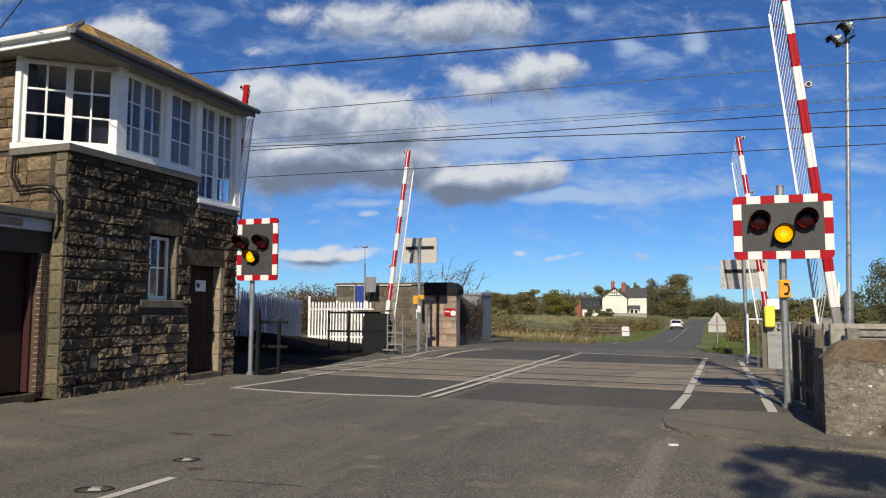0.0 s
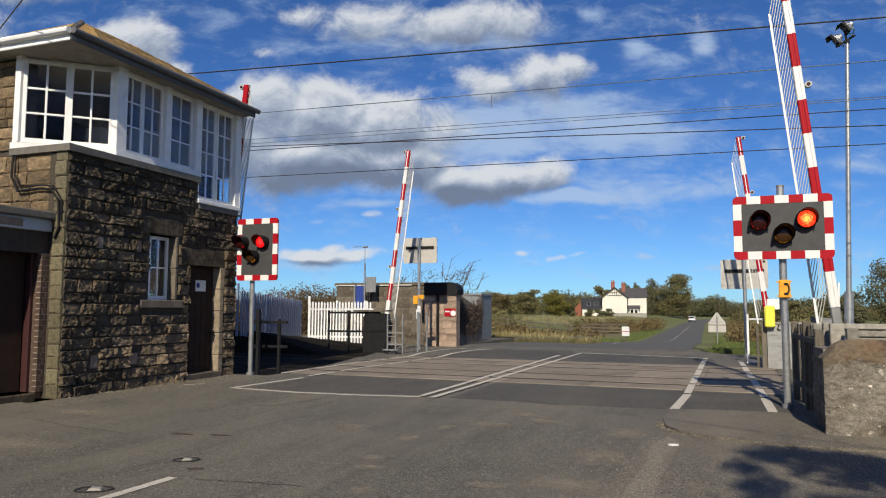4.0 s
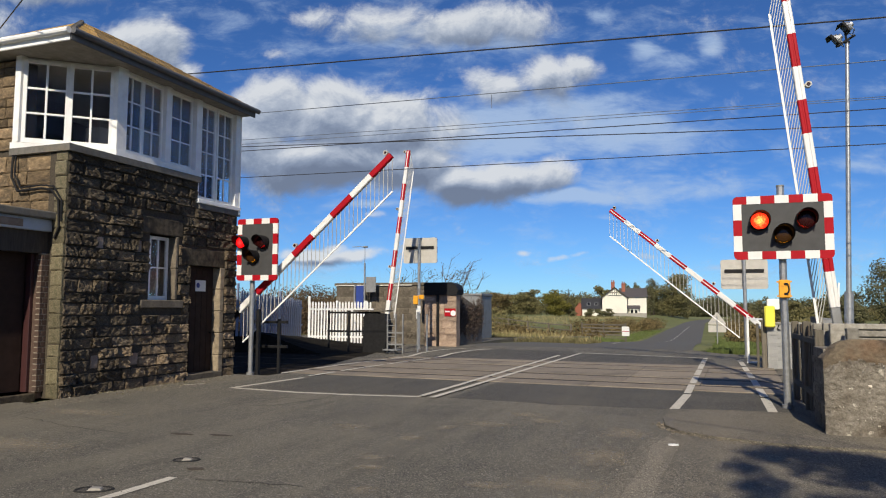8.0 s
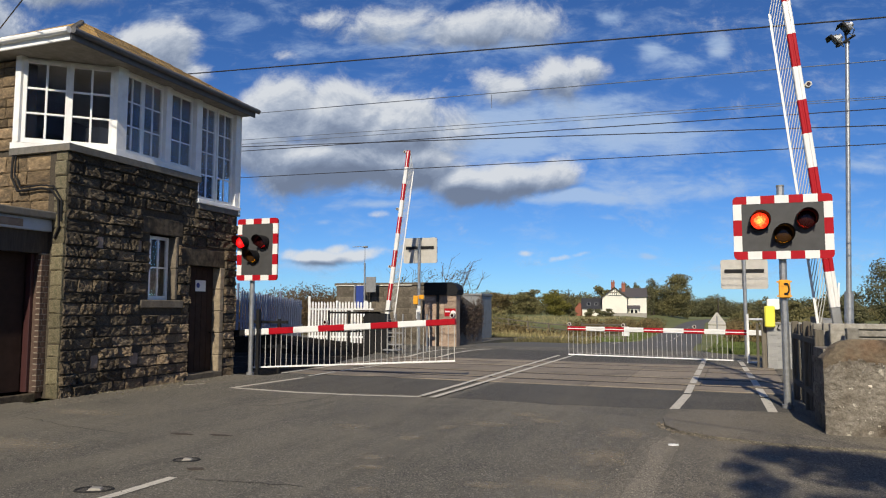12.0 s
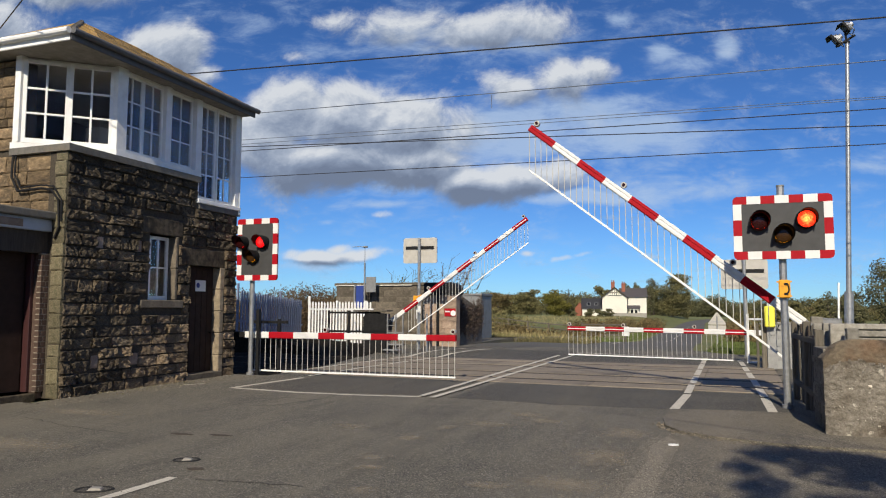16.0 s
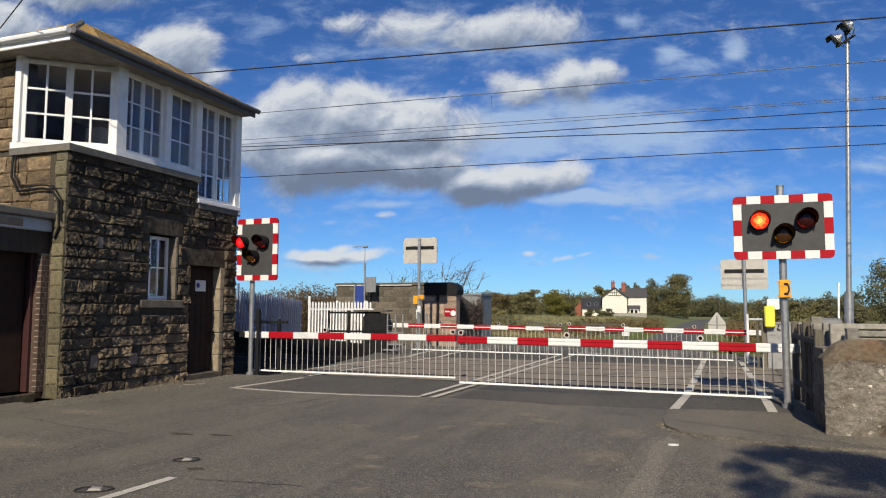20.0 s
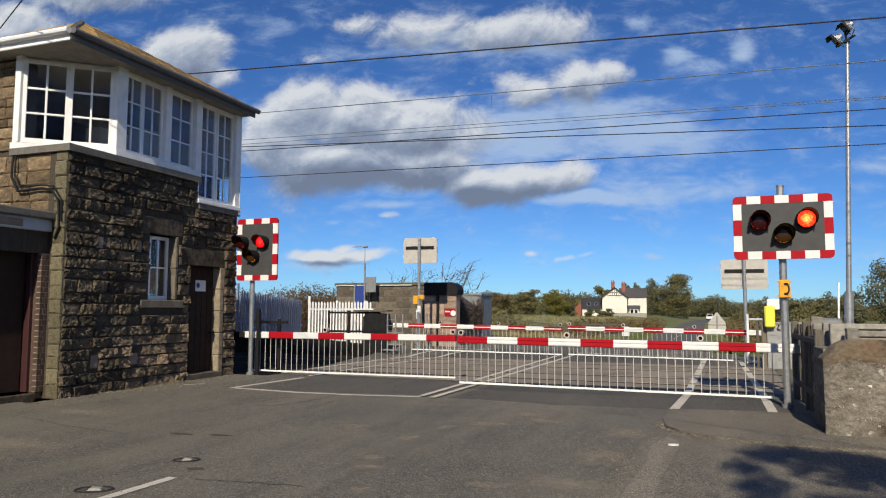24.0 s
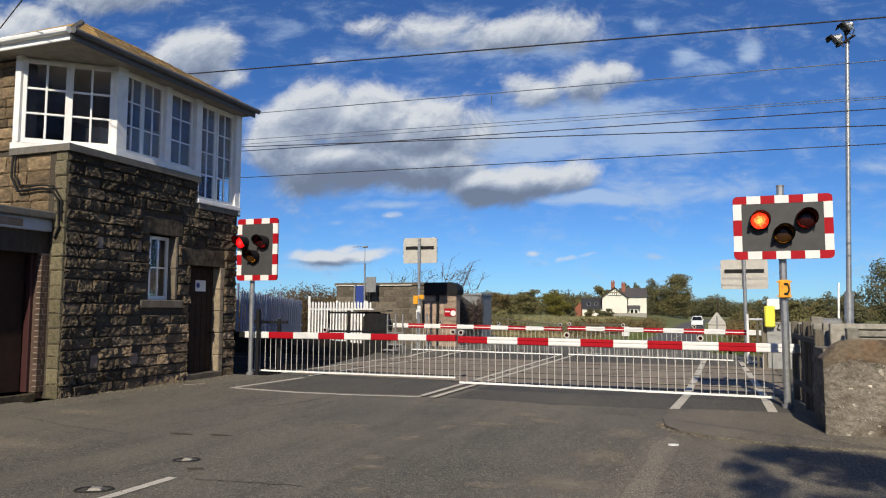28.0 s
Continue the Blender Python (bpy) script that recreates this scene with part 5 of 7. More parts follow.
part("housing", Shape().prism([(-0.25, 0.0), (0.62, 0.0), (0.72, 0.9), (0.62, 1.42), (-0.1, 1.46), (-0.25, 1.3)], -0.35, 0.12), BLACK, lever)
part("handle", Shape().box(0.66, 0.8, -0.2, 0.0, 0.95, 1.1, 0.01), BLACK, lever)
part("tray", Shape().box(-0.6, 0.75, -0.45, 0.1, 1.50, 1.56, 0.01), TIMBER, lever)
stile = thing("grey_stile", pose(-10.4, 23.6, 0), "grey metal stand and mesh panel beside the far barrier", "stand")
for x in (-0.32, 0.0, 0.28):
    part("upright", Shape().box(x - 0.025, x + 0.025, -0.025, 0.025, 0, 1.42, 0.006), STEEL_DULL, stile)
part("cross_bar", Shape().box(-0.32, 0.28, -0.02, 0.02, 0.30, 0.36, 0.004), STEEL_DULL, stile)
part("cross_bar", Shape().box(-0.32, 0.28, -0.02, 0.02, 0.72, 0.77, 0.004), STEEL_DULL, stile)
for k in range(5):
    part("slat", Shape().box(-0.30, -0.02, -0.012, 0.012, 0.4 + k * 0.2, 0.42 + k * 0.2), STEEL_DULL, stile)
part("foot_plate", Shape().box(-0.38, 0.2, -0.3, 0.1, 0.12, 0.16, 0.006), STEEL_DULL, stile)
for x, y, h in ((-9.95, 24.6, 1.5), (-9.7, 24.9, 1.4)):
    solid("grey_post", Shape().tube((0, 0, 0), (0, 0, h), 0.035, n=10), STEEL, "slim grey steel post", "post", at=pose(x, y, 0), group="grey posts")
notice_b = thing("notice_stand", pose(-14.7, 29.4, 0), "blue and grey notice boards on slim posts", "notice board")
part("post", Shape().box(-0.36, -0.28, -0.04, 0.04, 0, 2.7), STEEL, notice_b)
part("blue_panel", Shape().box(-0.26, 0.12, -0.02, 0.02, 1.65, 2.66, 0.01), BLUE, notice_b, "dark blue panel")
part("post", Shape().box(0.14, 0.2, -0.03, 0.03, 0, 3.7), STEEL, notice_b)
part("white_panel", Shape().box(0.24, 0.74, -0.02, 0.02, 2.35, 3.05, 0.01), STEEL_DULL, notice_b, "pale grey notice")
part("lamp_arm", Shape().path([(0.17, 0, 3.7), (0.17, 0, 4.42), (-0.05, 0, 4.46), (-0.5, 0, 4.45)], 0.016, 6), STEEL, notice_b)
part("lamp_head", Shape().box(0.08, 0.30, -0.06, 0.06, 4.40, 4.48, 0.02), STEEL_DULL, notice_b)
part("telephone_box", Shape().box(0.0, 0.20, 0.197, 0.26, 1.78, 2.13, 0.02), YELLOW, far_left_light, "orange-yellow telephone case")
part("telephone_plate", Shape().box(-0.24, -0.02, 0.197, 0.22, 2.0, 2.16, 0.01), YELLOW, far_left_light)
part("notice", Shape().box(-0.11, 0.03, 0.197, 0.215, 1.42, 1.72, 0.006), WHITE_REF, far_left_light, "small white notice")
part("white_plate", Shape().box(0.05, 0.2, -0.1, -0.06, 1.2, 1.62, 0.01), WHITE_REF, far_left_light)
# masts that carry the wires, out at both ends
for x in (-45.0, 35.0):
    mast = thing("overhead_mast", pose(x, 22.2, 0), "steel mast with arms that carry the overhead wires", "mast", "overhead masts")
    part("mast_pole", Shape().box(-0.12, 0.12, -0.12, 0.12, -0.3, 11.5, 0.01), STEEL_DULL, mast)
    for (y, xa, za, xb, zb, r, m) in WIRES:
        zz = za + (zb - za) / (xb - xa) * (x - xa)
        part("arm", Shape().tube((0, 0, zz), (0, y - 22.2, zz), 0.03, n=6), STEEL_DULL, mast)
# dropper wires between the upper and the lower wire of each track
solid("dropper_wire", Shape().tube((-4.71, 16.4, 6.87), (-4.71, 16.4, 6.52), 0.008, n=5), WIRE_PALE, "short wire hanging from an overhead wire", "wire", group="overhead wires")
for x, i, j in ((6.0, 1, 4),):
    ya, yb = WIRES[i][0], WIRES[j][0]
    za = WIRES[i][2] + (WIRES[i][4] - WIRES[i][2]) / (WIRES[i][3] - WIRES[i][1]) * (x - WIRES[i][1])
    zb = WIRES[j][2] + (WIRES[j][4] - WIRES[j][2]) / (WIRES[j][3] - WIRES[j][1]) * (x - WIRES[j][1])
    solid("dropper_wire", Shape().tube((x, ya, za), (x, yb, zb), 0.006, n=5), WIRE_PALE, "short wire linking two overhead wires", "wire", group="overhead wires")

# ---- plants ----
rng = random.Random(7)


def leaves(s, blobs, count, size, flat=0.0):
    """Small leaf quads scattered through soft blobs (centre, radii)."""
    vol = [b[3] * b[4] * b[5] for b in blobs]
    for b, v in zip(blobs, vol):
        for _ in range(max(4, int(count * v / sum(vol)))):
            d = Vector((rng.gauss(0, 1), rng.gauss(0, 1), rng.gauss(0, 1))).normalized() * (rng.random() ** 0.42) * (0.82 + 0.3 * rng.random())
            p = Vector((b[0] + d.x * b[3], b[1] + d.y * b[4], b[2] + d.z * b[5]))
            k = size * (0.55 + 0.9 * rng.random())
            a = Vector((rng.gauss(0, 1), rng.gauss(0, 1), rng.gauss(0, 1) * (1 - flat))).normalized()
            c = a.cross(Vector((rng.gauss(0, 1), rng.gauss(0, 1), rng.gauss(0, 1)))).normalized()
            s.add([p - a * k, p + c * k * 0.45, p + a * k, p - c * k * 0.45], [(0, 1, 2, 3)])
    return s


def limbs(s, base, top, r, depth, spread):
    s.tube(base, top, r, r * 0.62, 7 if depth > 1 else 5)
    if depth <= 0:
        return
    base, top = Vector(base), Vector(top)
    ln = (top - base).length
    for _ in range(3):
        d = ((top - base).normalized() + Vector((rng.gauss(0, spread), rng.gauss(0, spread), rng.gauss(0.1, spread * 0.6)))).normalized()
        start = base.lerp(top, 0.72 + 0.28 * rng.random())
        limbs(s, start, start + d * ln * (0.55 + 0.25 * rng.random()), r * 0.55, depth - 1, spread)


def tree(x, y, z, h, w, mat, label, leaf=0.3, count=1800, low=0.25, name="tree", cat="tree", depth=2, n_blobs=9):
    t = thing(name, pose(x, y, z), label, cat, "trees")
    s = Shape()
    limbs(s, (0, 0, -0.3), (rng.gauss(0, 0.1), rng.gauss(0, 0.1), h * 0.36), max(0.06, h * 0.024), depth, 0.5)
    part("trunk", s, BARK, t)
    blobs = []
    for i in range(n_blobs):
        a = rng.random() * 6.283
        q = rng.random() ** 0.6 * w * 0.30
        zz = h * (low + (0.93 - low) * (i + 0.5) / n_blobs)
        taper = 1.0 - 0.55 * abs((zz / h - 0.55)) ** 1.2
        blobs.append((q * math.cos(a) * taper, q * math.sin(a) * taper, zz, w * (0.20 + 0.12 * rng.random()) * taper, w * (0.20 + 0.12 * rng.random()) * taper, h * (0.10 + 0.06 * rng.random())))
    part("crown", tidy_free(leaves(Shape(), blobs, int(count * 2.4), leaf * 0.64), "crown", mat), mat, t)
    return t


def tidy_free(s, name, mat):
    return s.mesh(name, mat)


tree(-9.7, 260, land_z(-9.7, 260), 15.2, 19.0, LEAF_OLIVE, "tall olive-green roadside tree turning in autumn", 0.42, 5200, 0.14, n_blobs=18)
tree(-16.4, 268, land_z(-16.4, 268), 13.6, 7.0, LEAF_OLIVE, "narrow olive roadside tree", 0.32, 2000, 0.1)
tree(-5.2, 278, land_z(-5.2, 278), 10.6, 6.0, LEAF_DARK, "dark leafy tree at the bend of the road", 0.32, 1300, 0.05)
tree(-36.7, 188, -0.9, 7.4, 8.6, LEAF_YELLOW, "broad yellow-green tree next to the house", 0.34, 2400, 0.12)
tree(-33.5, 190, -0.9, 5.6, 5.0, LEAF_DARK, "dark shrub-like tree next to the house", 0.3, 1200, 0.05)
tree(-30.5, 235, -0.5, 9.6, 8.0, LEAF_OLIVE, "olive tree behind the house", 0.4, 1700, 0.2)
tree(-18.8, 232, -0.5, 10.2, 3.6, LEAF_DARK, "dark conifer behind the house", 0.35, 900, 0.1)
tree(-22.2, 236, -0.5, 10.6, 3.4, LEAF_DARK, "dark conifer behind the house", 0.35, 900, 0.1)
tree(-15.0, 230, -0.5, 9.4, 3.8, LEAF_DARK, "dark conifer behind the house", 0.35, 900, 0.1)
tree(-57.0, 240, -0.8, 9.0, 13.0, LEAF_OLIVE, "wide olive tree in the field", 0.45, 2400, 0.05)
tree(-69.5, 250, -0.8, 8.2, 13.0, LEAF_BROWN, "wide browning tree in the field", 0.45, 2200, 0.05)
tree(-80.0, 246, -0.8, 7.6, 12.0, LEAF_OLIVE, "wide olive tree in the field", 0.45, 2000, 0.05)
tree(-48.0, 236, -0.8, 6.6, 10.0, LEAF_DARK, "dark tree in the field", 0.45, 1700, 0.05)
for x, y, w in ((-27.4, 188, 3.0), (-22.6, 186, 3.0), (-25.0, 189, 2.4)):
    tree(x, y, land_z(x, y) - 0.3, 2.4, w * 1.7, LEAF_DARK, "rounded dark garden shrub", 0.2, 1100, 0.0, "shrub", "shrub", 1, 8)
tree(13.1, 62, -0.6, 5.9, 4.6, LEAF_DARK, "dark green tree beyond the platform", 0.15, 2600, 0.02, n_blobs=14)
tree(11.2, 75, -0.7, 3.9, 1.9, LEAF_DARK, "small thin tree beyond the platform", 0.13, 600, 0.2)
tree(15.4, 88, -0.9, 4.5, 4.6, LEAF_DARK, "dark bushy tree beyond the platform", 0.2, 1800, 0.02)
tree(11.9, 84, -0.9, 3.6, 3.4, LEAF_OLIVE, "olive bush beyond the platform", 0.2, 1300, 0.02)
tree(7.9, 108, -1.2, 4.6, 2.4, LEAF_OLIVE, "slim young tree in the hedge", 0.2, 600, 0.15)
tree(10.9, 120, -1.2, 4.4, 4.2, LEAF_OLIVE, "bushy tree in the hedge", 0.25, 1100, 0.02)
tree(14.4, 130, -1.2, 4.2, 6.5, LEAF_OLIVE, "bushy tree in the hedge", 0.25, 1400, 0.02)
tree(19.5, 128, -1.2, 4.0, 6.5, LEAF_DARK, "bushy tree in the hedge", 0.25, 1400, 0.02)


def thicket(name, pts, label, mat, count, size, kind="stuff", cat="hedge"):
    """A hedge or a wood: leaf pieces in overlapping mounds along points (x, y, z, rx, ry, rz)."""
    ob = new(name, leaves(Shape(), pts, int(count * 1.7), size * 0.75).mesh(name, mat))
    return tagged(ob, label, cat, kind=kind)


def mounds(x0, y0, x1, y1, n, h, r, dz=0.0, jitter=0.5):
    out = []
    for i in range(n):
        k = (i + rng.random()) / n
        x, y = x0 + (x1 - x0) * k + rng.gauss(0, jitter), y0 + (y1 - y0) * k + rng.gauss(0, jitter)
        hh = h * (0.7 + 0.5 * rng.random())
        out.append((x, y, land_z(x, y) + hh * 0.45 + dz, r * (0.8 + 0.5 * rng.random()), r * (0.8 + 0.5 * rng.random()), hh * 0.62))
    return out


# far woods along the skyline
thicket("far_woods", mounds(-180, 330, -12, 360, 60, 9.0, 6.5, 1.0, 6), "distant dark mixed woodland on the skyline", LEAF_DARK, 72000, 0.58, cat="woodland")
thicket("far_woods", mounds(26, 400, 190, 330, 60, 6.2, 6.6, 0.4, 6), "distant dark mixed woodland on the skyline", LEAF_DARK, 58000, 0.58, cat="woodland")
thicket("mid_woods", mounds(-120, 285, -30, 290, 40, 6.8, 5.0, 0.6, 5), "olive and brown woodland beyond the fields", LEAF_OLIVE, 19000, 0.42, cat="woodland")
thicket("mid_woods", mounds(17, 285, 80, 250, 44, 3.3, 4.2, 0.1, 3), "olive and brown woodland beyond the fields", LEAF_BROWN, 24000, 0.33, cat="woodland")
thicket("mid_woods", mounds(11, 205, 46, 190, 34, 2.3, 2.6, 0.1, 2), "browning scrub at the bend of the road", LEAF_OLIVE, 18000, 0.25, cat="woodland")
thicket("far_woods", mounds(-30, 450, 70, 440, 34, 9.6, 7.5, 0.6, 5), "distant wooded hill at the end of the road", LEAF_DARK, 44000, 0.60, cat="woodland")
# unseen woods added behind the viewpoint to block low sky; the sun shines over
thicket("roadside_wood", mounds(-70, -20, 60, -22, 46, 8.4, 3.4, 0.0, 1.5), "unseen leafy woods added behind the viewpoint to block low sky light", LEAF_DARK, 16000, 0.55, cat="woodland")
# hedges and banks round the field
thicket("field_hedge", mounds(-12.0, 72, -6.6, 128, 40, 1.7, 1.3, 0.0, 0.5), "brown autumn hedge along the road", LEAF_BROWN, 5200, 0.17)
thicket("field_hedge", mounds(3.2, 44, 4.8, 130, 44, 1.5, 1.1, 0.0, 0.4), "reddish brown hedge beside the verge", LEAF_BROWN, 6500, 0.14)
thicket("field_hedge", mounds(4.5, 30, 6.5, 60, 20, 1.5, 1.2, 0.0, 0.4), "olive hedge beside the verge", LEAF_OLIVE, 3200, 0.14)
thicket("rough_bank", mounds(-30, 62, -9.5, 52, 44, 0.95, 1.3, 0.0, 0.8), "rough weeds and brambles on the field bank", LEAF_BROWN, 6500, 0.16, cat="scrub")
thicket("rough_bank", mounds(-36, 78, -18, 70, 26, 1.7, 2.2, 0.0, 0.8), "olive scrub on the field edge", LEAF_OLIVE, 4500, 0.2, cat="scrub")
thicket("back_hedge", mounds(-32, 42, -15, 38, 40, 2.45, 2.0, 0.2, 0.4), "brown autumn hedge behind the white fence", TWIG_LEAF, 46000, 0.088)
thicket("back_hedge", mounds(-26, 45, -13, 43, 24, 2.7, 1.7, 0.2, 0.4), "olive hedge behind the white fence", LEAF_OLIVE, 17000, 0.095)


WEED_BLADE = surf("dull_weeds", (0.075, 0.075, 0.032), (0.16, 0.135, 0.065), 3, 0.85, 0.0, vary=0.35)


def blades(name, area, n, h, mat, label):
    s = Shape()
    for _ in range(n):
        x, y = area(rng.random(), rng.random())
        z = max(land_z(x, y), -5) - 0.01
        a = rng.random() * 6.283
        k = h * (0.5 + 0.9 * rng.random())
        w = 0.012 + k * 0.05
        dx, dy = math.cos(a) * w, math.sin(a) * w
        lx, ly = rng.gauss(0, 0.3) * k, rng.gauss(0, 0.3) * k
        s.add([(x - dx, y - dy, z), (x + dx, y + dy, z), (x + lx, y + ly, z + k)], [(0, 1, 2)])
    ob = new(name, s.mesh(name, mat))
    return tagged(ob, label, "grass", kind="stuff")


blades("verge_grass", lambda a, b: (0.1 + b * 0.02 * 40 + a * (2.6 + 0.6 * b) + 0.4 * b, 29 + b * b * 60), 12000, 0.16, GRASS_BLADE, "bright green grass on the road verge")
blades("verge_grass", lambda a, b: (-11.5 + a * 6 - b * 9 * (1 - a), 39.5 + 16 * b + 6 * (1 - a) * 0.2), 9000, 0.28, GRASS_BLADE, "rough green grass on the field bank")
blades("verge_grass", lambda a, b: (road_x(46 + 64 * b) - 3.1 - 2.4 * a, 46 + 64 * b), 5000, 0.2, GRASS_BLADE, "green grass on the road verge")
blades("bank_grass", lambda a, b: (-14.5 + 9.2 * b + 0.4 * a, 41.2 - 6.6 * b ** 1.3 + 2.6 * a), 5200, 0.26, WEED_BLADE, "long rough grass on the foot of the bank")
blades("bank_grass", lambda a, b: (-14.0 + 8.6 * b + 0.4 * a, 41.6 - 6.4 * b ** 1.3 + 3.2 * a), 1300, 0.34, DRY_BLADE, "dry grass stalks on the foot of the bank")
blades("dry_grass", lambda a, b: (-33 + a * 25, 42 + 22 * b), 7000, 0.5, DRY_BLADE, "pale dry grass on the field bank")
blades("dry_grass", lambda a, b: (-40 + a * 32, 90 + 90 * b), 3000, 0.45, DRY_BLADE, "pale dry grass in the field")
blades("wall_foot_grass", lambda a, b: (-10.88 + 0.55 * a * a, 10.3 + 2.9 * b), 700, 0.07, WEED_BLADE, "dry weeds growing at the foot of the wall")
# bare twigs over the stone building and on the side wall
tw = Shape()
for i in range(26):
    x, y = -14.6 + 4.8 * rng.random(), 31.5 + 1.2 * rng.random()
    p = Vector((x, y, 2.5))
    d = Vector((rng.gauss(0.25, 0.4), 0, 1)).normalized()
    ln = 0.5 + 1.0 * rng.random() * (1.2 if x > -12.5 else 0.6)
    q = p + d * ln
    tw.tube(p, q, 0.014, 0.007, 4)
    for _ in range(5):
        e = p.lerp(q, 0.3 + 0.7 * rng.random())
        tw.tube(e, e + Vector((rng.gauss(0.1, 0.25), rng.gauss(0, 0.1), 0.15 + 0.2 * rng.random())), 0.007, 0.004, 3)
tagged(new("bare_shrub", tw.mesh("bare_shrub", TWIG)), "bare twiggy shrub behind the stone building", "shrub", kind="stuff")
thicket("shrub_leaves", [(x, 32, z, 0.3, 0.3, 0.25) for x, z in ((-13.8, 3.0), (-12.2, 3.3), (-11.6, 3.1), (-11.0, 3.35), (-10.7, 3.0))], "few small leaves left on a bare shrub", LEAF_DARK, 70, 0.07, cat="shrub")
thicket("ivy", [(-10.17, 30.2 + 0.36 * i, 0.9 + 0.5 * rng.random(), 0.10, 0.4, 0.9) for i in range(10)], "dry ivy hanging on a wall", TWIG, 4200, 0.05, cat="ivy")

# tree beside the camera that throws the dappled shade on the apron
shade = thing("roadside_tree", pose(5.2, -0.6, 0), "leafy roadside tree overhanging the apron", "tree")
s = Shape()
limbs(s, (0, 0, -0.2), (-0.2, 0.2, 4.6), 0.2, 3, 0.42)
bl = []
for i in range(112):
    gy = 6.5 + 3.6 * rng.random()
    gx = 0.05 + 0.20 * (gy - 7.0) + 2.5 * rng.random() ** 1.15
    if (gx > 1.0 and gy > 9.35) or rng.random() < 0.55 * math.sin(gy * 4.2 + 0.8) ** 2 * max(0.0, 1.5 - gx):
        continue
    bz = 7.4 + 2.0 * rng.random()
    k = bz / math.tan(SUN_EL)
    q = 0.10 + 0.22 * rng.random()
    bl.append((gx + k * math.sin(SUN_AZ) - 5.2, gy - k * math.cos(SUN_AZ) + 0.6, bz, q, q * 1.1, q * 0.8))
for i, b in enumerate(bl):
    if i % 4 == 0:
        s.tube((-0.2, 0.2, 4.6), b[:3], 0.045, 0.010, 6)
part("trunk", s, BARK, shade)
bl += [(-0.6, 0.0, 5.0, 0.7, 0.6, 0.4), (0.5, -0.4, 5.3, 0.9, 0.8, 0.5)]
part("crown", leaves(Shape(), bl, 9800, 0.065).mesh("crown", LEAF_OLIVE), LEAF_OLIVE, shade)

# broken bits along the worn edge of the footway
grit = Shape()
EDGE = [Vector(p) for p in ((-0.56, 10.9, 0), (-0.52, 10.45, 0), (-0.30, 10.02, 0), (0.15, 9.72, 0), (0.8, 9.52, 0), (1.5, 9.46, 0))]
for i in range(150):
    k = rng.random() * 4.99
    p = EDGE[int(k)].lerp(EDGE[int(k) + 1], k - int(k)) + Vector((rng.gauss(0, 0.05), -abs(rng.gauss(0, 0.08)), 0.008))
    q = 0.006 + 0.022 * rng.random() ** 2.5
    top = [p + Vector((q * rng.uniform(0.7, 1.4) * math.cos(t), q * rng.uniform(0.7, 1.4) * math.sin(t), q * rng.uniform(0.3, 0.6))) for t in (0.3, 1.6, 2.9, 4.1, 5.3)]
    low = [Vector((v.x + 0.3 * (v.x - p.x), v.y + 0.3 * (v.y - p.y), 0.0)) for v in top]
    grit.add([tuple(v) for v in top + low], [(0, 1, 2, 3, 4)] + [(j, j + 5, (j + 1) % 5 + 5, (j + 1) % 5) for j in range(5)])
tagged(new("edge_grit", tidy(grit.mesh("edge_grit", STONE_GREY))), "loose broken grit along the worn footway edge", "grit", kind="stuff")

# ---- field fence and gate ----


def rail_fence(x0, y0, x1, y1, n, h, label):
    t = thing("rail_fence", pose(0, 0, 0), label, "fence", "field fences")
    pts = [(x0 + (x1 - x0) * i / n, y0 + (y1 - y0) * i / n) for i in range(n + 1)]
    for x, y in pts:
        z = land_z(x, y)
        part("post", Shape().box(x - 0.07, x + 0.07, y - 0.07, y + 0.07, z - 0.2, z + h + 0.1, 0.01), TIMBER, t)
    for (xa, ya), (xb, yb) in zip(pts, pts[1:]):
        for k in (0.35, 0.68, 1.0):
            part("rail", Shape().tube((xa, ya, land_z(xa, ya) + h * k), (xb, yb, land_z(xb, yb) + h * k), 0.05, n=5), TIMBER, t)


rail_fence(-24.0, 66.0, -9.6, 55.5, 7, 1.2, "weathered post and rail fence along the field")
gate = thing("field_gate", pose(-8.7, 55.2, land_z(-8.0, 54.5), 0, 0, -18), "weathered five-bar wooden gate", "gate")
for k in range(5):
    part("bar", Shape().box(0, 3.6, -0.03, 0.03, 0.25 + k * 0.25, 0.36 + k * 0.25, 0.008), TIMBER, gate)
for x in (0.0, 1.8, 3.55):
    part("stile", Shape().box(x - 0.06, x + 0.06, -0.045, 0.045, 0.05, 1.45, 0.01), TIMBER, gate)
part("white_notice", Shape().box(3.28, 3.86, -0.06, -0.045, 0.50, 1.20, 0.01), WHITE_REF, gate, "white notice with a red corner")
part("notice_mark", Shape().box(3.32, 3.82, -0.066, -0.06, 0.82, 0.87), RED, gate)
pole = thing("utility_pole", pose(-35.2, 200, land_z(-35, 200)), "slim utility pole with a cross arm", "utility pole")
part("shaft", Shape().tube((0, 0, -0.3), (0, 0, 7.6), 0.13, 0.1, 8), TIMBER_DARK, pole)
part("cross_arm", Shape().box(-0.9, 0.9, -0.06, 0.06, 7.0, 7.15), TIMBER_DARK, pole)
pole2 = thing("utility_pole", pose(2.4, 118, land_z(2.4, 118)), "slim utility pole behind the hedge", "utility pole")
part("shaft", Shape().tube((0, 0, -0.3), (0, 0, 5.2), 0.1, 0.08, 8), TIMBER_DARK, pole2)

# ---- things on the road surface ----


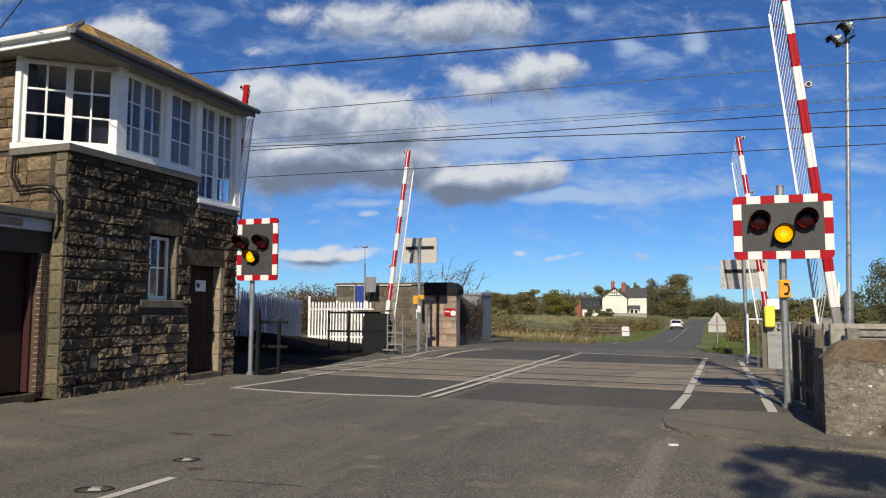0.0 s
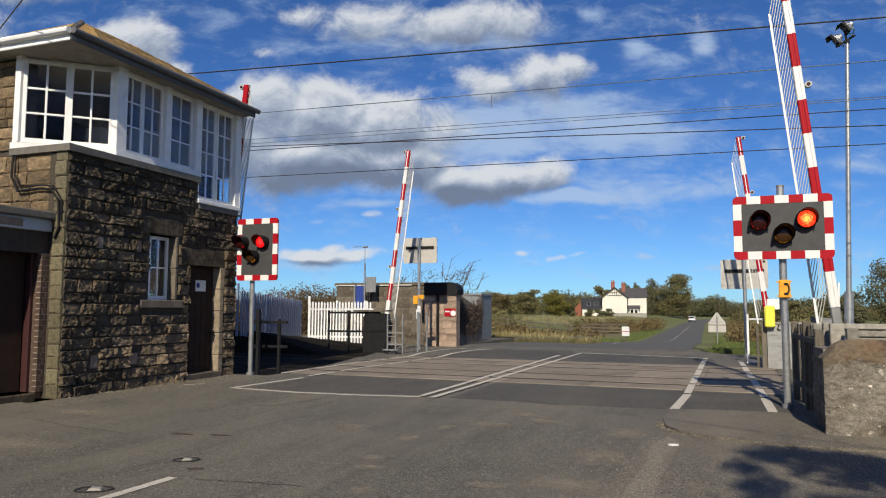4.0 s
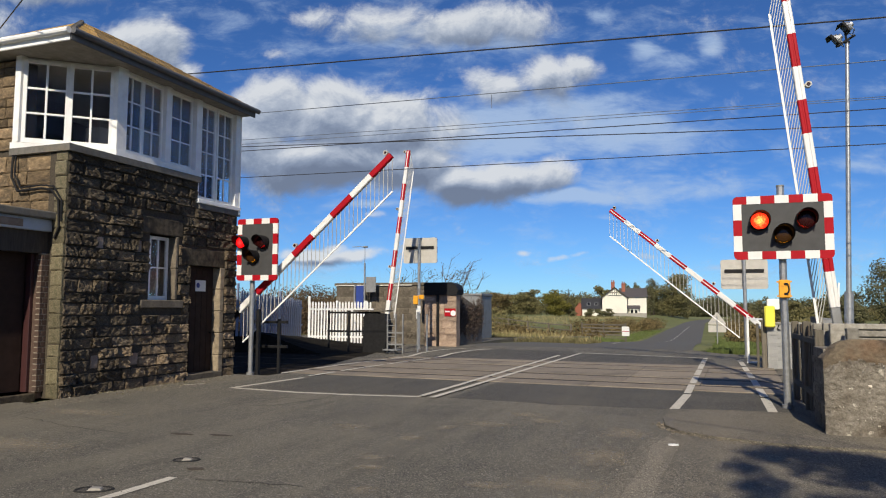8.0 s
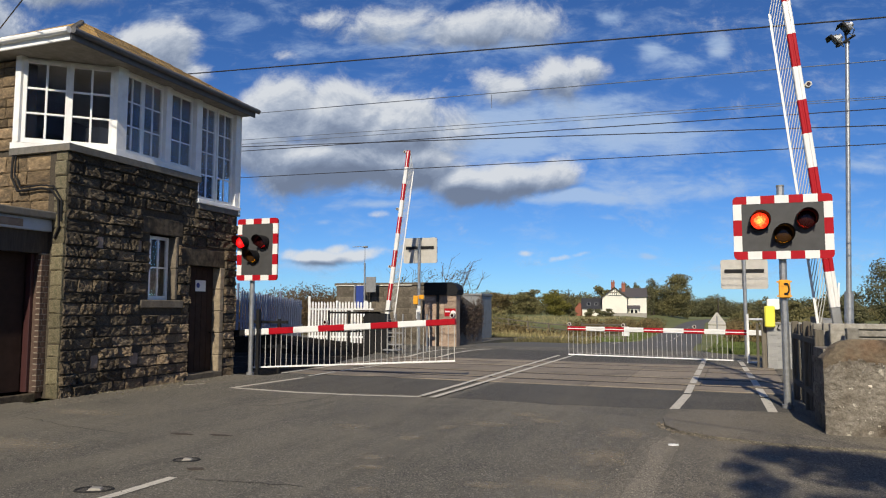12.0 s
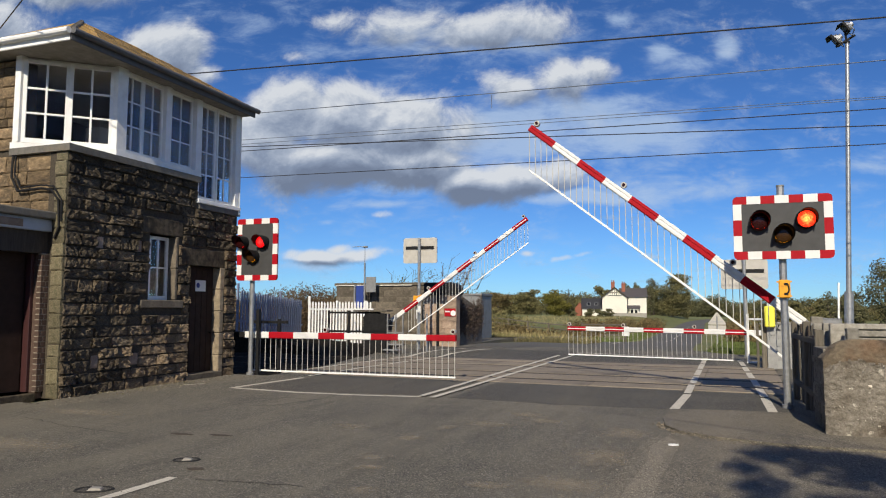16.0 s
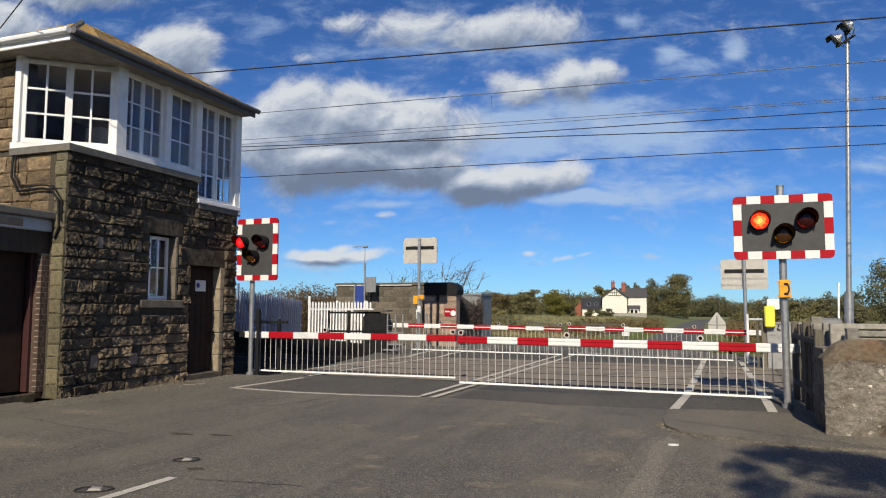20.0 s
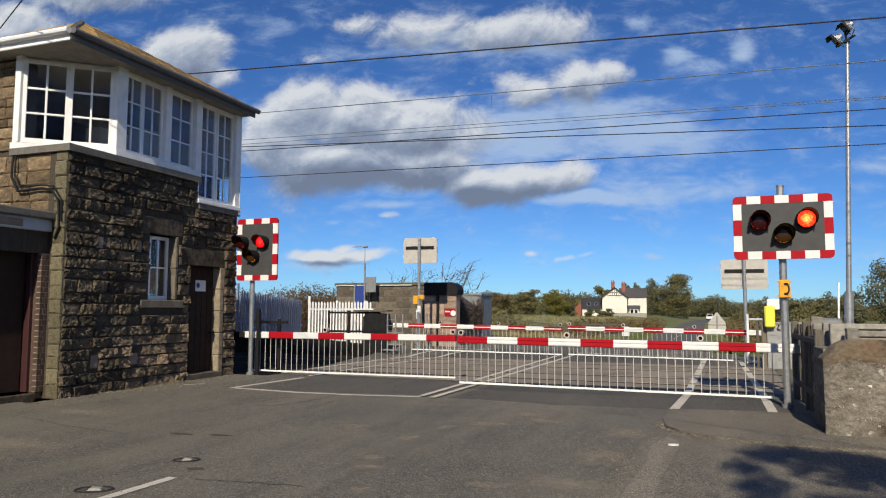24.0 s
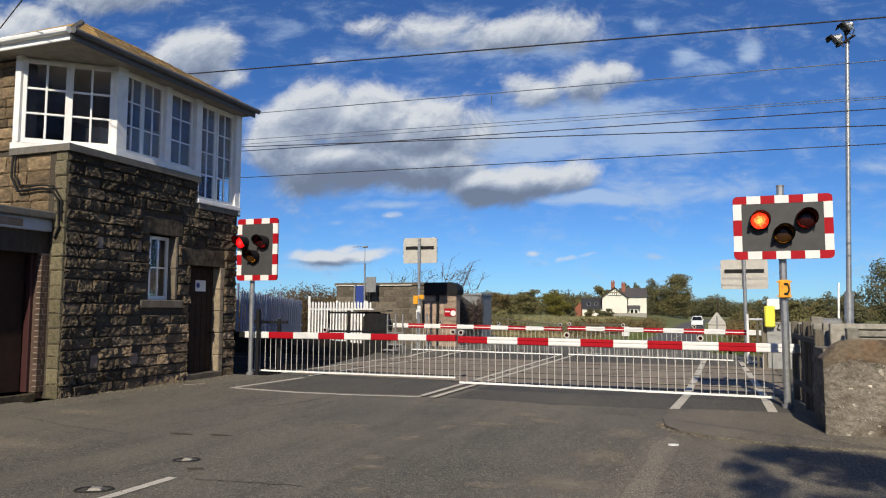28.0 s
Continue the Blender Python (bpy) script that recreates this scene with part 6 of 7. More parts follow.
def cover(x, y, r, label):
    t = thing("road_stud", pose(x, y, 0.003, 0, 0, 30), label, "road stud", "road covers")
    ring = [(math.cos(2 * math.pi * i / 24), 0.62 * math.sin(2 * math.pi * i / 24)) for i in range(24)]
    part("bed", Shape().sheet([(0.93 * r * a, 0.93 * r * b) for a, b in ring], -0.01, 0.003), ASPHALT_DARK, t, "sunken tar bed")
    rim = Shape()
    for i in range(24):
        (a0, b0), (a1, b1) = ring[i], ring[(i + 1) % 24]
        k0, k1 = 0.80 + 0.05 * math.sin(i * 2.1), 0.80 + 0.05 * math.sin((i + 1) % 24 * 2.1)
        rim.add([(r * a0, r * b0, 0), (r * a1, r * b1, 0), (r * k1 * a1, r * k1 * b1, 0.004), (r * k0 * a0, r * k0 * b0, 0.004), (r * 0.93 * a0, r * 0.93 * b0, 0.013), (r * 0.93 * a1, r * 0.93 * b1, 0.013)],
                [(0, 1, 5, 4), (4, 5, 2, 3)])
    part("rim", rim, RUBBER, t, "dark cast iron rim")
    cap = Shape().add([(x * r, y * r, z) for x, y, z in ((-0.34, -0.26, 0), (0.42, -0.26, 0), (0.42, 0.26, 0), (-0.34, 0.26, 0), (-0.16, -0.20, 0.024), (0.34, -0.22, 0.017), (0.34, 0.22, 0.017), (-0.16, 0.20, 0.024))],
                      [(4, 5, 6, 7), (0, 1, 5, 4), (1, 2, 6, 5), (2, 3, 7, 6), (3, 0, 4, 7)])
    part("cap", cap, CONCRETE, t, "worn pale casting")
    part("lens", Shape().box(-0.30 * r, -0.19 * r, -0.14 * r, 0.14 * r, 0.004, 0.017, 0.003), BLACK, t)


cover(-5.20, 5.09, 0.175, "worn iron cover set in the asphalt")
cover(-5.27, 6.40, 0.15, "worn iron cover set in the asphalt")


def dust_material():
    """Thin dust and worn-through spots: dense in the middle, ragged and fading at the rim."""
    m = bpy.data.materials.new("road_dust")
    n, l, b = links_of(m)
    b.inputs["Base Color"].default_value, b.inputs["Roughness"].default_value = (0.36, 0.305, 0.225, 1), 0.95
    tc = n.new("ShaderNodeTexCoord")
    off = n.new("ShaderNodeVectorMath")
    off.operation = "SUBTRACT"
    off.inputs[1].default_value = (0.5, 0.5, 0.5)
    l.new(tc.outputs["Generated"], off.inputs[0])
    flat = n.new("ShaderNodeVectorMath")
    flat.operation = "MULTIPLY"
    flat.inputs[1].default_value = (1, 1, 0)
    l.new(off.outputs[0], flat.inputs[0])
    ln = n.new("ShaderNodeVectorMath")
    ln.operation = "LENGTH"
    l.new(flat.outputs[0], ln.inputs[0])
    nz = n.new("ShaderNodeTexNoise")
    nz.inputs["Scale"].default_value, nz.inputs["Detail"].default_value, nz.inputs["Roughness"].default_value = 9.0, 8.0, 0.75
    l.new(tc.outputs["Object"], nz.inputs["Vector"])
    k = n.new("ShaderNodeMath")
    k.operation = "MULTIPLY_ADD"
    k.inputs[1].default_value = -1.5
    l.new(nz.outputs["Fac"], k.inputs[0])
    l.new(ln.outputs["Value"], k.inputs[2])
    r = n.new("ShaderNodeMapRange")
    r.inputs["From Min"].default_value, r.inputs["From Max"].default_value = -0.36, -0.80
    r.inputs["To Max"].default_value = 0.5
    l.new(k.outputs[0], r.inputs["Value"])
    tr, mix = n.new("ShaderNodeBsdfTransparent"), n.new("ShaderNodeMixShader")
    l.new(r.outputs[0], mix.inputs[0])
    l.new(tr.outputs[0], mix.inputs[1])
    l.new(b.outputs[0], mix.inputs[2])
    l.new(mix.outputs[0], n["Material Output"].inputs[0])
    return m


DUST = dust_material()


def ragged(x, y, a, b, wild=0.4):
    return [(x + a * (1 - wild / 2 + wild * rng.random()) * math.cos(2 * math.pi * i / 14), y + b * (1 - wild / 2 + wild * rng.random()) * math.sin(2 * math.pi * i / 14)) for i in range(14)]


for x, y, a, b in ((-5.88, 7.78, 0.17, 0.05), (-6.41, 7.68, 0.18, 0.05), (-4.9, 6.1, 0.10, 0.06)):
    solid("road_scuff", Shape().sheet(ragged(x, y, a, b), 0.0, 0.005), TIMBER_DARK, "dark scuffed patch in the asphalt", "road patch", kind="structure")
for x, y, a, b in ((-3.36, 9.39, 0.30, 0.28), (-2.9, 9.85, 0.55, 0.35), (-3.46, 7.25, 0.28, 0.22), (-3.28, 6.81, 0.24, 0.22), (-1.24, 6.8, 0.7, 0.45), (-2.6, 10.9, 0.45, 0.4),
                   (-0.97, 9.8, 0.5, 0.7), (-1.05, 8.2, 0.6, 0.9), (-2.94, 5.94, 0.25, 0.2), (-4.64, 9.0, 0.5, 0.3), (-3.5, 8.5, 0.3, 0.3), (-0.3, 9.6, 0.5, 0.35), (-1.93, 6.49, 0.4, 0.2),
                   (-2.2, 10.4, 0.5, 0.3), (-9.2, 8.7, 1.4, 0.4), (-7.9, 6.4, 1.4, 0.5), (0.4, 8.6, 0.9, 0.35), (1.3, 8.9, 0.8, 0.25)):
    solid("road_dust", Shape().add([(x - a, y - b, 0.006), (x + a, y - b, 0.006), (x + a, y + b, 0.006), (x - a, y + b, 0.006), (x, y, 0.0065)], [(0, 1, 4), (1, 2, 4), (2, 3, 4), (3, 0, 4)]), DUST, "dusty worn spot on the asphalt", "road dust", kind="structure")
solid("road_patch", Shape().sheet([(-4.3, 15.35), (1.35, 15.1), (1.35, 12.5), (-0.66, 12.3), (-2.6, 12.25), (-4.4, 12.45)], 0.0, 0.003), ASPHALT_DARK, "darker asphalt patch before the crossing deck", "road patch", kind="structure")
solid("road_patch", Shape().sheet([(-8.8, 12.5), (-7.4, 12.35), (-6.2, 12.4), (-5.05, 12.6), (-4.95, 15.4), (-8.7, 15.55)], 0.0, 0.003), ASPHALT_DARK, "darker asphalt patch inside the hatched corner", "road patch", kind="structure")
solid("road_patch", Shape().sheet([(-9.0, 22.4), (0.4, 22.0), (0.3, 25.0), (-2.0, 25.6), (-4.3, 26.1), (-4.7, 27.5), (-7.6, 27.6), (-8.2, 25.6)], 0.0, 0.003), ASPHALT_DARK, "darker asphalt patch beyond the crossing deck", "road patch", kind="structure")
DUSTY = asphalt("dusty_edge", (0.075, 0.066, 0.052), (0.26, 0.23, 0.18), (0.28, 0.245, 0.185), 0.8)
solid("pavement_edge", Shape().sheet([(-0.74, 6.0), (-0.45, 6.1), (-0.42, 7.4), (-0.34, 8.4), (-0.30, 9.3), (-0.45, 9.75), (-0.62, 9.0), (-0.60, 8.0), (-0.68, 7.0)], 0.0, 0.011), DUSTY, "pale dusty joint between the road and the apron", "road patch", kind="structure")
litter = solid("litter", Shape().sheet([(0.062 * math.cos(i), 0.035 * math.sin(i)) for i in range(6)], 0.0, 0.02), WHITE_REF, "small crumpled white litter on the apron", "litter", at=pose(-0.36, 9.1, 0.008, 0, 0, 20))


def grit(name, area, n, lo, hi, mat, label):
    """Loose chippings lying on the ground."""
    s = Shape()
    for _ in range(n):
        x, y = area(rng.random(), rng.random())
        r = lo + (hi - lo) * rng.random() ** 2
        a = rng.random() * 6.283
        pts = [(x + r * (0.7 + 0.6 * rng.random()) * math.cos(a + k * 1.257), y + r * (0.7 + 0.6 * rng.random()) * math.sin(a + k * 1.257), 0.0) for k in range(5)]
        z = 0.04 if (x > -0.55 and y > 9.6) else 0.004
        top = (x, y, z + r * (0.5 + 0.5 * rng.random()))
        s.add([(px, py, z) for px, py, _ in pts] + [top], [(k, (k + 1) % 5, 5) for k in range(5)])
    ob = new(name, s.mesh(name, mat))
    return tagged(ob, label, "gravel", kind="stuff")


GRIT_MAT = surf("loose_chippings", (0.06, 0.052, 0.04), (0.24, 0.21, 0.165), 3, 0.9, 0.2, vary=0.5)
grit("wall_foot_gravel", lambda a, b: (-10.86 + 0.75 * a * a, 9.0 + 5.6 * b), 1100, 0.006, 0.024, GRIT_MAT, "loose gravel and dirt at the foot of the wall")
grit("kerb_gravel", lambda a, b: (-0.55 + 2.6 * b + 0.2 * a, 9.9 - 0.55 * b + 0.5 * (a - 0.5)), 420, 0.004, 0.015, GRIT_MAT, "loose chippings along the broken kerb")
grit("apron_gravel", lambda a, b: (-0.9 + 3.6 * a, 4.5 + 5.0 * b), 4200, 0.004, 0.013, GRIT_MAT, "loose chippings scattered over the apron")
grit("road_gravel", lambda a, b: (-9.5 + 9.0 * a, 4.0 + 9.5 * b), 7000, 0.004, 0.011, GRIT_MAT, "few loose chippings on the road")

CRACK = surf("tarred_joint", (0.012, 0.011, 0.010), (0.03, 0.028, 0.026), 20, 0.9, 0.3)


def crack(pts, w, wobble):
    out = []
    for (xa, ya), (xb, yb) in zip(pts, pts[1:]):
        for i in range(8):
            out.append((xa + (xb - xa) * i / 8 + rng.gauss(0, wobble), ya + (yb - ya) * i / 8 + rng.gauss(0, wobble)))
    out.append(pts[-1])
    solid("road_crack", line(out, w, None, 0.004), CRACK, "thin dark crack in the asphalt", "road crack", kind="structure")


crack([(-7.52, 10.24), (-7.2, 11.4), (-6.55, 11.35), (-6.85, 10.35), (-7.52, 10.24)], 0.018, 0.012)
crack([(-4.6, 5.72), (-4.1, 5.82), (-3.5, 5.86)], 0.012, 0.02)
crack([(-9.6, 8.0), (-8.3, 7.6), (-7.0, 7.4)], 0.012, 0.02)
crack([(-3.1, 14.0), (-1.2, 13.3), (-0.55, 12.9)], 0.014, 0.02)

# ---- stones of the signal box and of the walls ----
prng = random.Random(11)


def stone_mesh(name, rough, nx=9, nz=6):
    """A unit block (1 x 1 face on x = 0 looking to +x, y across, z up) with a hewn face."""
    v, f = [], []
    lean, tip = prng.gauss(0, 0.3), prng.gauss(0.10, 0.22)
    seed = Vector((prng.random() * 50, prng.random() * 50, 0))
    for k in range(nz + 1):
        for j in range(nx + 1):
            y = (0.0, 0.04, 0.15, 0.30, 0.44, 0.58, 0.72, 0.86, 0.96, 1.0)[j]
            z = (0.0, 0.09, 0.28, 0.50, 0.72, 0.91, 1.0)[k]
            edge = j in (0, nx) or k in (0, nz)
            chip = noise.noise(seed + Vector((y * 5.5, z * 3.0, 0))) * 0.55 + noise.noise(seed + Vector((y * 11, z * 6, 4))) * 0.3
            d = rough * (prng.random() * 0.2 if edge else 0.60 + 0.65 * chip + lean * (y - 0.5) + tip * (z - 0.5) + 0.18 * prng.random())
            v.append((max(0.0, d), y + prng.gauss(0, 0.012 if edge else 0.02), z + prng.gauss(0, 0.018 if edge else 0.025)))
    w = nx + 1
    for k in range(nz):
        for j in range(nx):
            f.append((k * w + j, k * w + j + 1, (k + 1) * w + j + 1, (k + 1) * w + j))
    n = len(v)
    v += [(-1, 0, 0), (-1, 1, 0), (-1, 1, 1), (-1, 0, 1)]
    c = (0, nx, n - 1, n - 1 - nx)
    f += [tuple(list(range(0, nx + 1))[::-1]) + (n, n + 1), tuple(range(n - 1 - nx, n)) + (n + 2, n + 3),
          tuple(range(0, n, w)) + (n + 3, n), tuple(reversed(range(nx, n, w))) + (n + 1, n + 2)]
    me = bpy.data.meshes.new(name)
    me.from_pydata(v, [], f)
    me.update()
    return tidy(me)


def variants(name, rough, mat, count=8):
    out = []
    for _ in range(count):
        me = stone_mesh(name, rough)
        me.materials.append(mat)
        out.append(me)
    return out


HEWN = variants("stone", 1.0, STONE, 14)
HEWN_SOOT = variants("stone", 1.0, STONE_SOOT, 8)
HEWN_TAN = variants("stone", 1.0, STONE_TAN, 8)
SIDE_ST = variants("stone", 0.5, STONE_SUN_SIDE, 6)


def lay(parent, meshes, y0, y1, z0, z1, m, depth, proud, gap=0.012, name="stone"):
    """One stone between y0..y1 and z0..z1 on a face with frame m (face looks to local +x)."""
    ob = new(name, prng.choice(meshes))
    ob.parent = parent
    ob.matrix_basis = m @ pose(prng.gauss(0, 0.006), y0 + gap / 2, z0 + gap / 2) @ Matrix.Diagonal((proud, y1 - y0 - gap, z1 - z0 - gap, 1)) @ Matrix.Translation((0.0, 0, 0))
    return ob


def courses(parent, meshes, m, y0, y1, z0, z1, hole, heights, w_lo, w_hi, proud, name="stone"):
    """Coursed stones that leave the holes (y0, y1, z0, z1) free."""
    z = z0
    i = 0
    while z < z1 - 0.08:
        h = min(prng.choice(heights), z1 - z)
        if z1 - z - h < 0.1:
            h = z1 - z
        runs = [(y0, y1)]
        for a, b, c, d in hole:
            if z + h > c + 0.03 and z < d - 0.03:
                nxt = []
                for p, q in runs:
                    if b <= p or a >= q:
                        nxt.append((p, q))
                    else:
                        if a - p > 0.07:
                            nxt.append((p, a))
                        if q - b > 0.07:
                            nxt.append((b, q))
                runs = nxt
        for p, q in runs:
            y = p
            while y < q - 0.02:
                w = w_lo + (w_hi - w_lo) * prng.random()
                if q - y - w < w_lo * 0.7:
                    w = q - y
                pick = meshes(y, z) if callable(meshes) else meshes
                lay(parent, pick, y, min(q, y + w), z, z + h, m, 0.1, proud * (0.6 + 0.8 * prng.random()), name=name)
                y += w
        z += h
        i += 1


FRONT = pose(-0.035, 0, 0)
HOLES = [(WIN_Y0 - 0.02, WIN_Y1 + 0.02, WIN_Z0 - 0.17, WIN_Z1), (WIN_Y0 - 0.25, WIN_Y1 + 0.20, WIN_Z1, WIN_Z1 + 0.36), (WIN_Y0 - 0.26, WIN_Y1 + 0.24, WIN_Z0 - 0.17, WIN_Z0),
         (DOOR_Y0 - 0.02, DOOR_Y1 + 0.02, -0.1, DOOR_Z1), (DOOR_Y0 - 0.32, DOOR_Y1 + 0.12, DOOR_Z1, DOOR_Z1 + 0.40), (STEP_Y, LEN + 1, LOW_Z - 0.1, 9),
         (WIN_Y1 + 0.02, WIN_Y1 + 0.07, WIN_Z0, WIN_Z1), (DOOR_Y1 + 0.02, DOOR_Y1 + 0.14, 0.0, DOOR_Z1), (-1, 0.012, 0, 4.52)]
PLUGS = ((0.74, 0.92, 2.78, 3.01), (1.74, 1.92, 2.78, 3.02), (0.72, 0.90, 0.48, 0.73), (1.68, 1.92, 0.48, 0.72))
HOLES += PLUGS


def by_soot(y, z):
    """Cleaner stones low down by the window and the door, sooty ones above."""
    clean = 0.05 + 0.95 * (1 - smooth_step(0.7, 1.8, z)) * smooth_step(0.8, 2.0, y) + 0.25 * smooth_step(4.4, 4.8, y)
    if prng.random() < clean:
        return HEWN_TAN
    return HEWN_SOOT if prng.random() < 0.35 + 0.5 * smooth_step(1.2, 3.2, z) else HEWN


courses(box_, by_soot, FRONT, 0.0, LEN, -0.02, LEDGE_Z - 0.1, HOLES, (0.19, 0.21, 0.23, 0.26), 0.24, 0.60, 0.105)
PLUG_ST = variants("stone", 0.15, BRICK_PALE, 3)
for a, b, c, d in PLUGS:
    lay(box_, PLUG_ST, a, b, c, d, pose(0.0, 0, 0), 0.2, 0.05)
# dressed jambs and quoins
for z in [0.0 + 0.52 * i for i in range(5)]:
    part("jamb_stone", Shape().box(-0.20, 0.02 + 0.012 * prng.random(), DOOR_Y1 - 0.02, DOOR_Y1 + 0.12 + 0.03 * prng.random(), z + 0.005, min(DOOR_Z1, z + 0.52) - 0.005, 0.014), STONE_PALE, box_)
    lay(box_, HEWN, DOOR_Y0 - 0.10, DOOR_Y0, z, min(DOOR_Z1, z + 0.52), pose(-0.02, 0, 0), 0.2, 0.05, name="jamb_stone")
for z0, z1 in ((WIN_Z0, 2.5), (2.5, WIN_Z1)):
    part("jamb_stone", Shape().box(-0.19, 0.02 + 0.01 * prng.random(), WIN_Y1 - 0.02, WIN_Y1 + 0.06, z0 + 0.005, z1 - 0.005, 0.014), STONE_GREY, box_)
courses(box_, variants("quoin", 0.45, QUOIN, 6), pose(0, -0.008, 0, 0, 0, -90), -0.27, 0.016, 0.0, 4.52, [], (0.22, 0.25, 0.28), 0.4, 0.5, 0.045, name="quoin")
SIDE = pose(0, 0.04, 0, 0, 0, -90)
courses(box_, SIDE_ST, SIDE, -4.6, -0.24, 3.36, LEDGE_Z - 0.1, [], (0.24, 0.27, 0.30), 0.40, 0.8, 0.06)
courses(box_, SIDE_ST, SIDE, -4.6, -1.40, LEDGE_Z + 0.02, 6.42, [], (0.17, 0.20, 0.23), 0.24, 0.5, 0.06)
# conduits on the side face
cd = Shape().path([(-1.32, -0.03, 6.3), (-1.34, -0.03, 4.7), (-1.32, -0.06, 4.1), (-1.15, -0.06, 3.82), (-0.55, -0.06, 3.84), (-0.30, -0.06, 3.80), (-0.12, -0.05, 3.6), (-0.08, -0.05, 3.1), (-0.18, -0.05, 2.9)], 0.022, 7)
part("conduit", cd, BLACK, box_, "black cable conduit")
cd2 = Shape().path([(-1.26, -0.03, 4.7), (-1.24, -0.06, 4.15), (-1.08, -0.06, 3.88), (-0.55, -0.06, 3.90), (-0.24, -0.06, 3.86), (-0.05, -0.05, 3.6), (-0.03, -0.05, 3.2)], 0.016, 7)
part("conduit", cd2, BLACK, box_, "black cable conduit")
# slates along the visible eaves and the hip
slate_me = tidy(Shape().box(0, 0.30, 0, 0.29, 0, 0.014, 0.003).mesh("slate", ROOF_TILE))
sl_ang = math.degrees(math.atan2(RIDGE - E0, e1 + DEP / 2))
for r in range(9):
    n0 = int((f1 - f0 - 0.8 * r * 0.27) / 0.30)
    for k in range(n0):
        x = e1 - 0.02 - r * 0.26
        y = f0 + 0.4 * r * 0.55 + 0.02 + k * 0.30
        hip_y = f0 + (e1 - x + 0.28) * 2.75 / (e1 + DEP / 2) + 0.03
        if y < hip_y or y + 0.28 > f1 - 0.4 * r * 0.5:
            continue
        ob = new("slate", slate_me)
        ob.parent = box_
        zz = E0 + (e1 - x) * (RIDGE - E0) / (e1 + DEP / 2) + 0.012 + 0.003 * prng.random()
        ob.matrix_basis = pose(x, y, zz, 0, sl_ang, 0) @ pose(-0.28, 0, 0.004, 0, -2, prng.gauss(0, 0.6))
a, b = Vector((e1 - 0.08, f0 + 0.08, E0 + 0.02)), Vector((-DEP / 2, f0 + 2.75, RIDGE - 0.01))
for k in range(11):
    p, q = a.lerp(b, k / 11), a.lerp(b, (k + 0.96) / 11)
    part("hip_tile", Shape().tube(p, q, 0.06, 0.052, 8), LEAD, box_)
# bricks of the garage jamb
PALE_MORTAR = surf("pale_mortar", (0.20, 0.175, 0.14), (0.34, 0.30, 0.25), 25, 0.95, 0.4, dist=0.004)
part("mortar", Shape().box(-0.085, 0.008, -0.157, -0.004, 0.13, 2.62), PALE_MORTAR, gar)
half_me = tidy(Shape().box(0, 0.10, 0, 0.094, 0, 0.084, 0.004).mesh("brick", BRICK))
quarter_me = tidy(Shape().box(0, 0.10, 0, 0.052, 0, 0.084, 0.004).mesh("brick", BRICK))
for i in range(25):
    z = 0.136 + i * 0.099
    for y, me in (((-0.160, half_me), (-0.054, quarter_me)) if i % 2 else ((-0.160, quarter_me), (-0.096, half_me))):
        ob = new("brick", me)
        ob.parent = gar
        ob.matrix_basis = pose(-0.085, y, z)
# stone courses of the low building and bricks of the shelter
courses(stone_b, variants("stone", 0.3, STONE_GREY, 5), pose(0, -0.012, 0, 0, 0, -90), 0.0, 4.6, 0.0, 2.64, [], (0.26, 0.30), 0.4, 0.8, 0.03)
BR = variants("brick", 0.12, BRICK_PALE, 4)
courses(shel, BR, pose(0, -0.012, 0, 0, 0, -90), 0.0, 1.45, 0.0, 2.16, [], (0.24, 0.30), 0.3, 0.6, 0.03, name="brick")
# blockwork of the cabinet
cab = [o for o in scene.objects if o.name.startswith("equipment_cabinet")][0]
courses(cab, variants("block", 0.05, BLOCK, 3), pose(0, -0.008, 0, 0, 0, -90), 0.0, 0.85, 0.02, 1.2, [], (0.10,), 0.2, 0.24, 0.02, name="block")

# rough face of the end wall: uneven render with stones showing through
face = Shape()
NX, NZ = 230, 52
for k in range(NZ + 1):
    for j in range(NX + 1):
        x, z = 6.4 * j / NX, 1.26 * k / NZ
        d = noise.fractal(Vector((x * 2.3, z * 2.3, 3.1)), 1.0, 2.1, 5) * 0.035 + noise.fractal(Vector((x * 11, z * 11, 9.4)), 0.8, 2.1, 3) * 0.016
        roundoff = max(0.0, z - 1.02) ** 2 * 1.6 + max(0.0, 0.16 - x) ** 2 * 2.2
        zz = z - (0.26 * (max(0.0, 0.34 - x) / 0.34) ** 2 * (z / 1.26) ** 3) + noise.noise(Vector((x * 1.7, 8.0, 0))) * 0.03 * (z / 1.26)
        face.v.append((x, -d + roundoff, zz))
W = NX + 1
back = len(face.v)
for j in range(NX + 1):
    x, y, z = face.v[NZ * W + j]
    face.v.append((x, 0.56, z - 0.03))
fl = [(k * W + j, k * W + j + 1, (k + 1) * W + j + 1, (k + 1) * W + j) for k in range(NZ) for j in range(NX)]
fl += [(NZ * W + j, NZ * W + j + 1, back + j + 1, back + j) for j in range(NX)]
top_line = [0.97 + 0.05 * noise.noise(Vector((j * 0.06, 1.0, 0))) + 0.05 * noise.noise(Vector((j * 0.31, 5.0, 0))) + (0.0 if math.sin(j * 0.11) > -0.2 else 0.12) for j in range(NX)]
face.f = fl
face.mi = [1 if f[0] >= NZ * W or 1.26 * (f[0] // W) / NZ > top_line[f[0] % W] else 0 for f in fl]
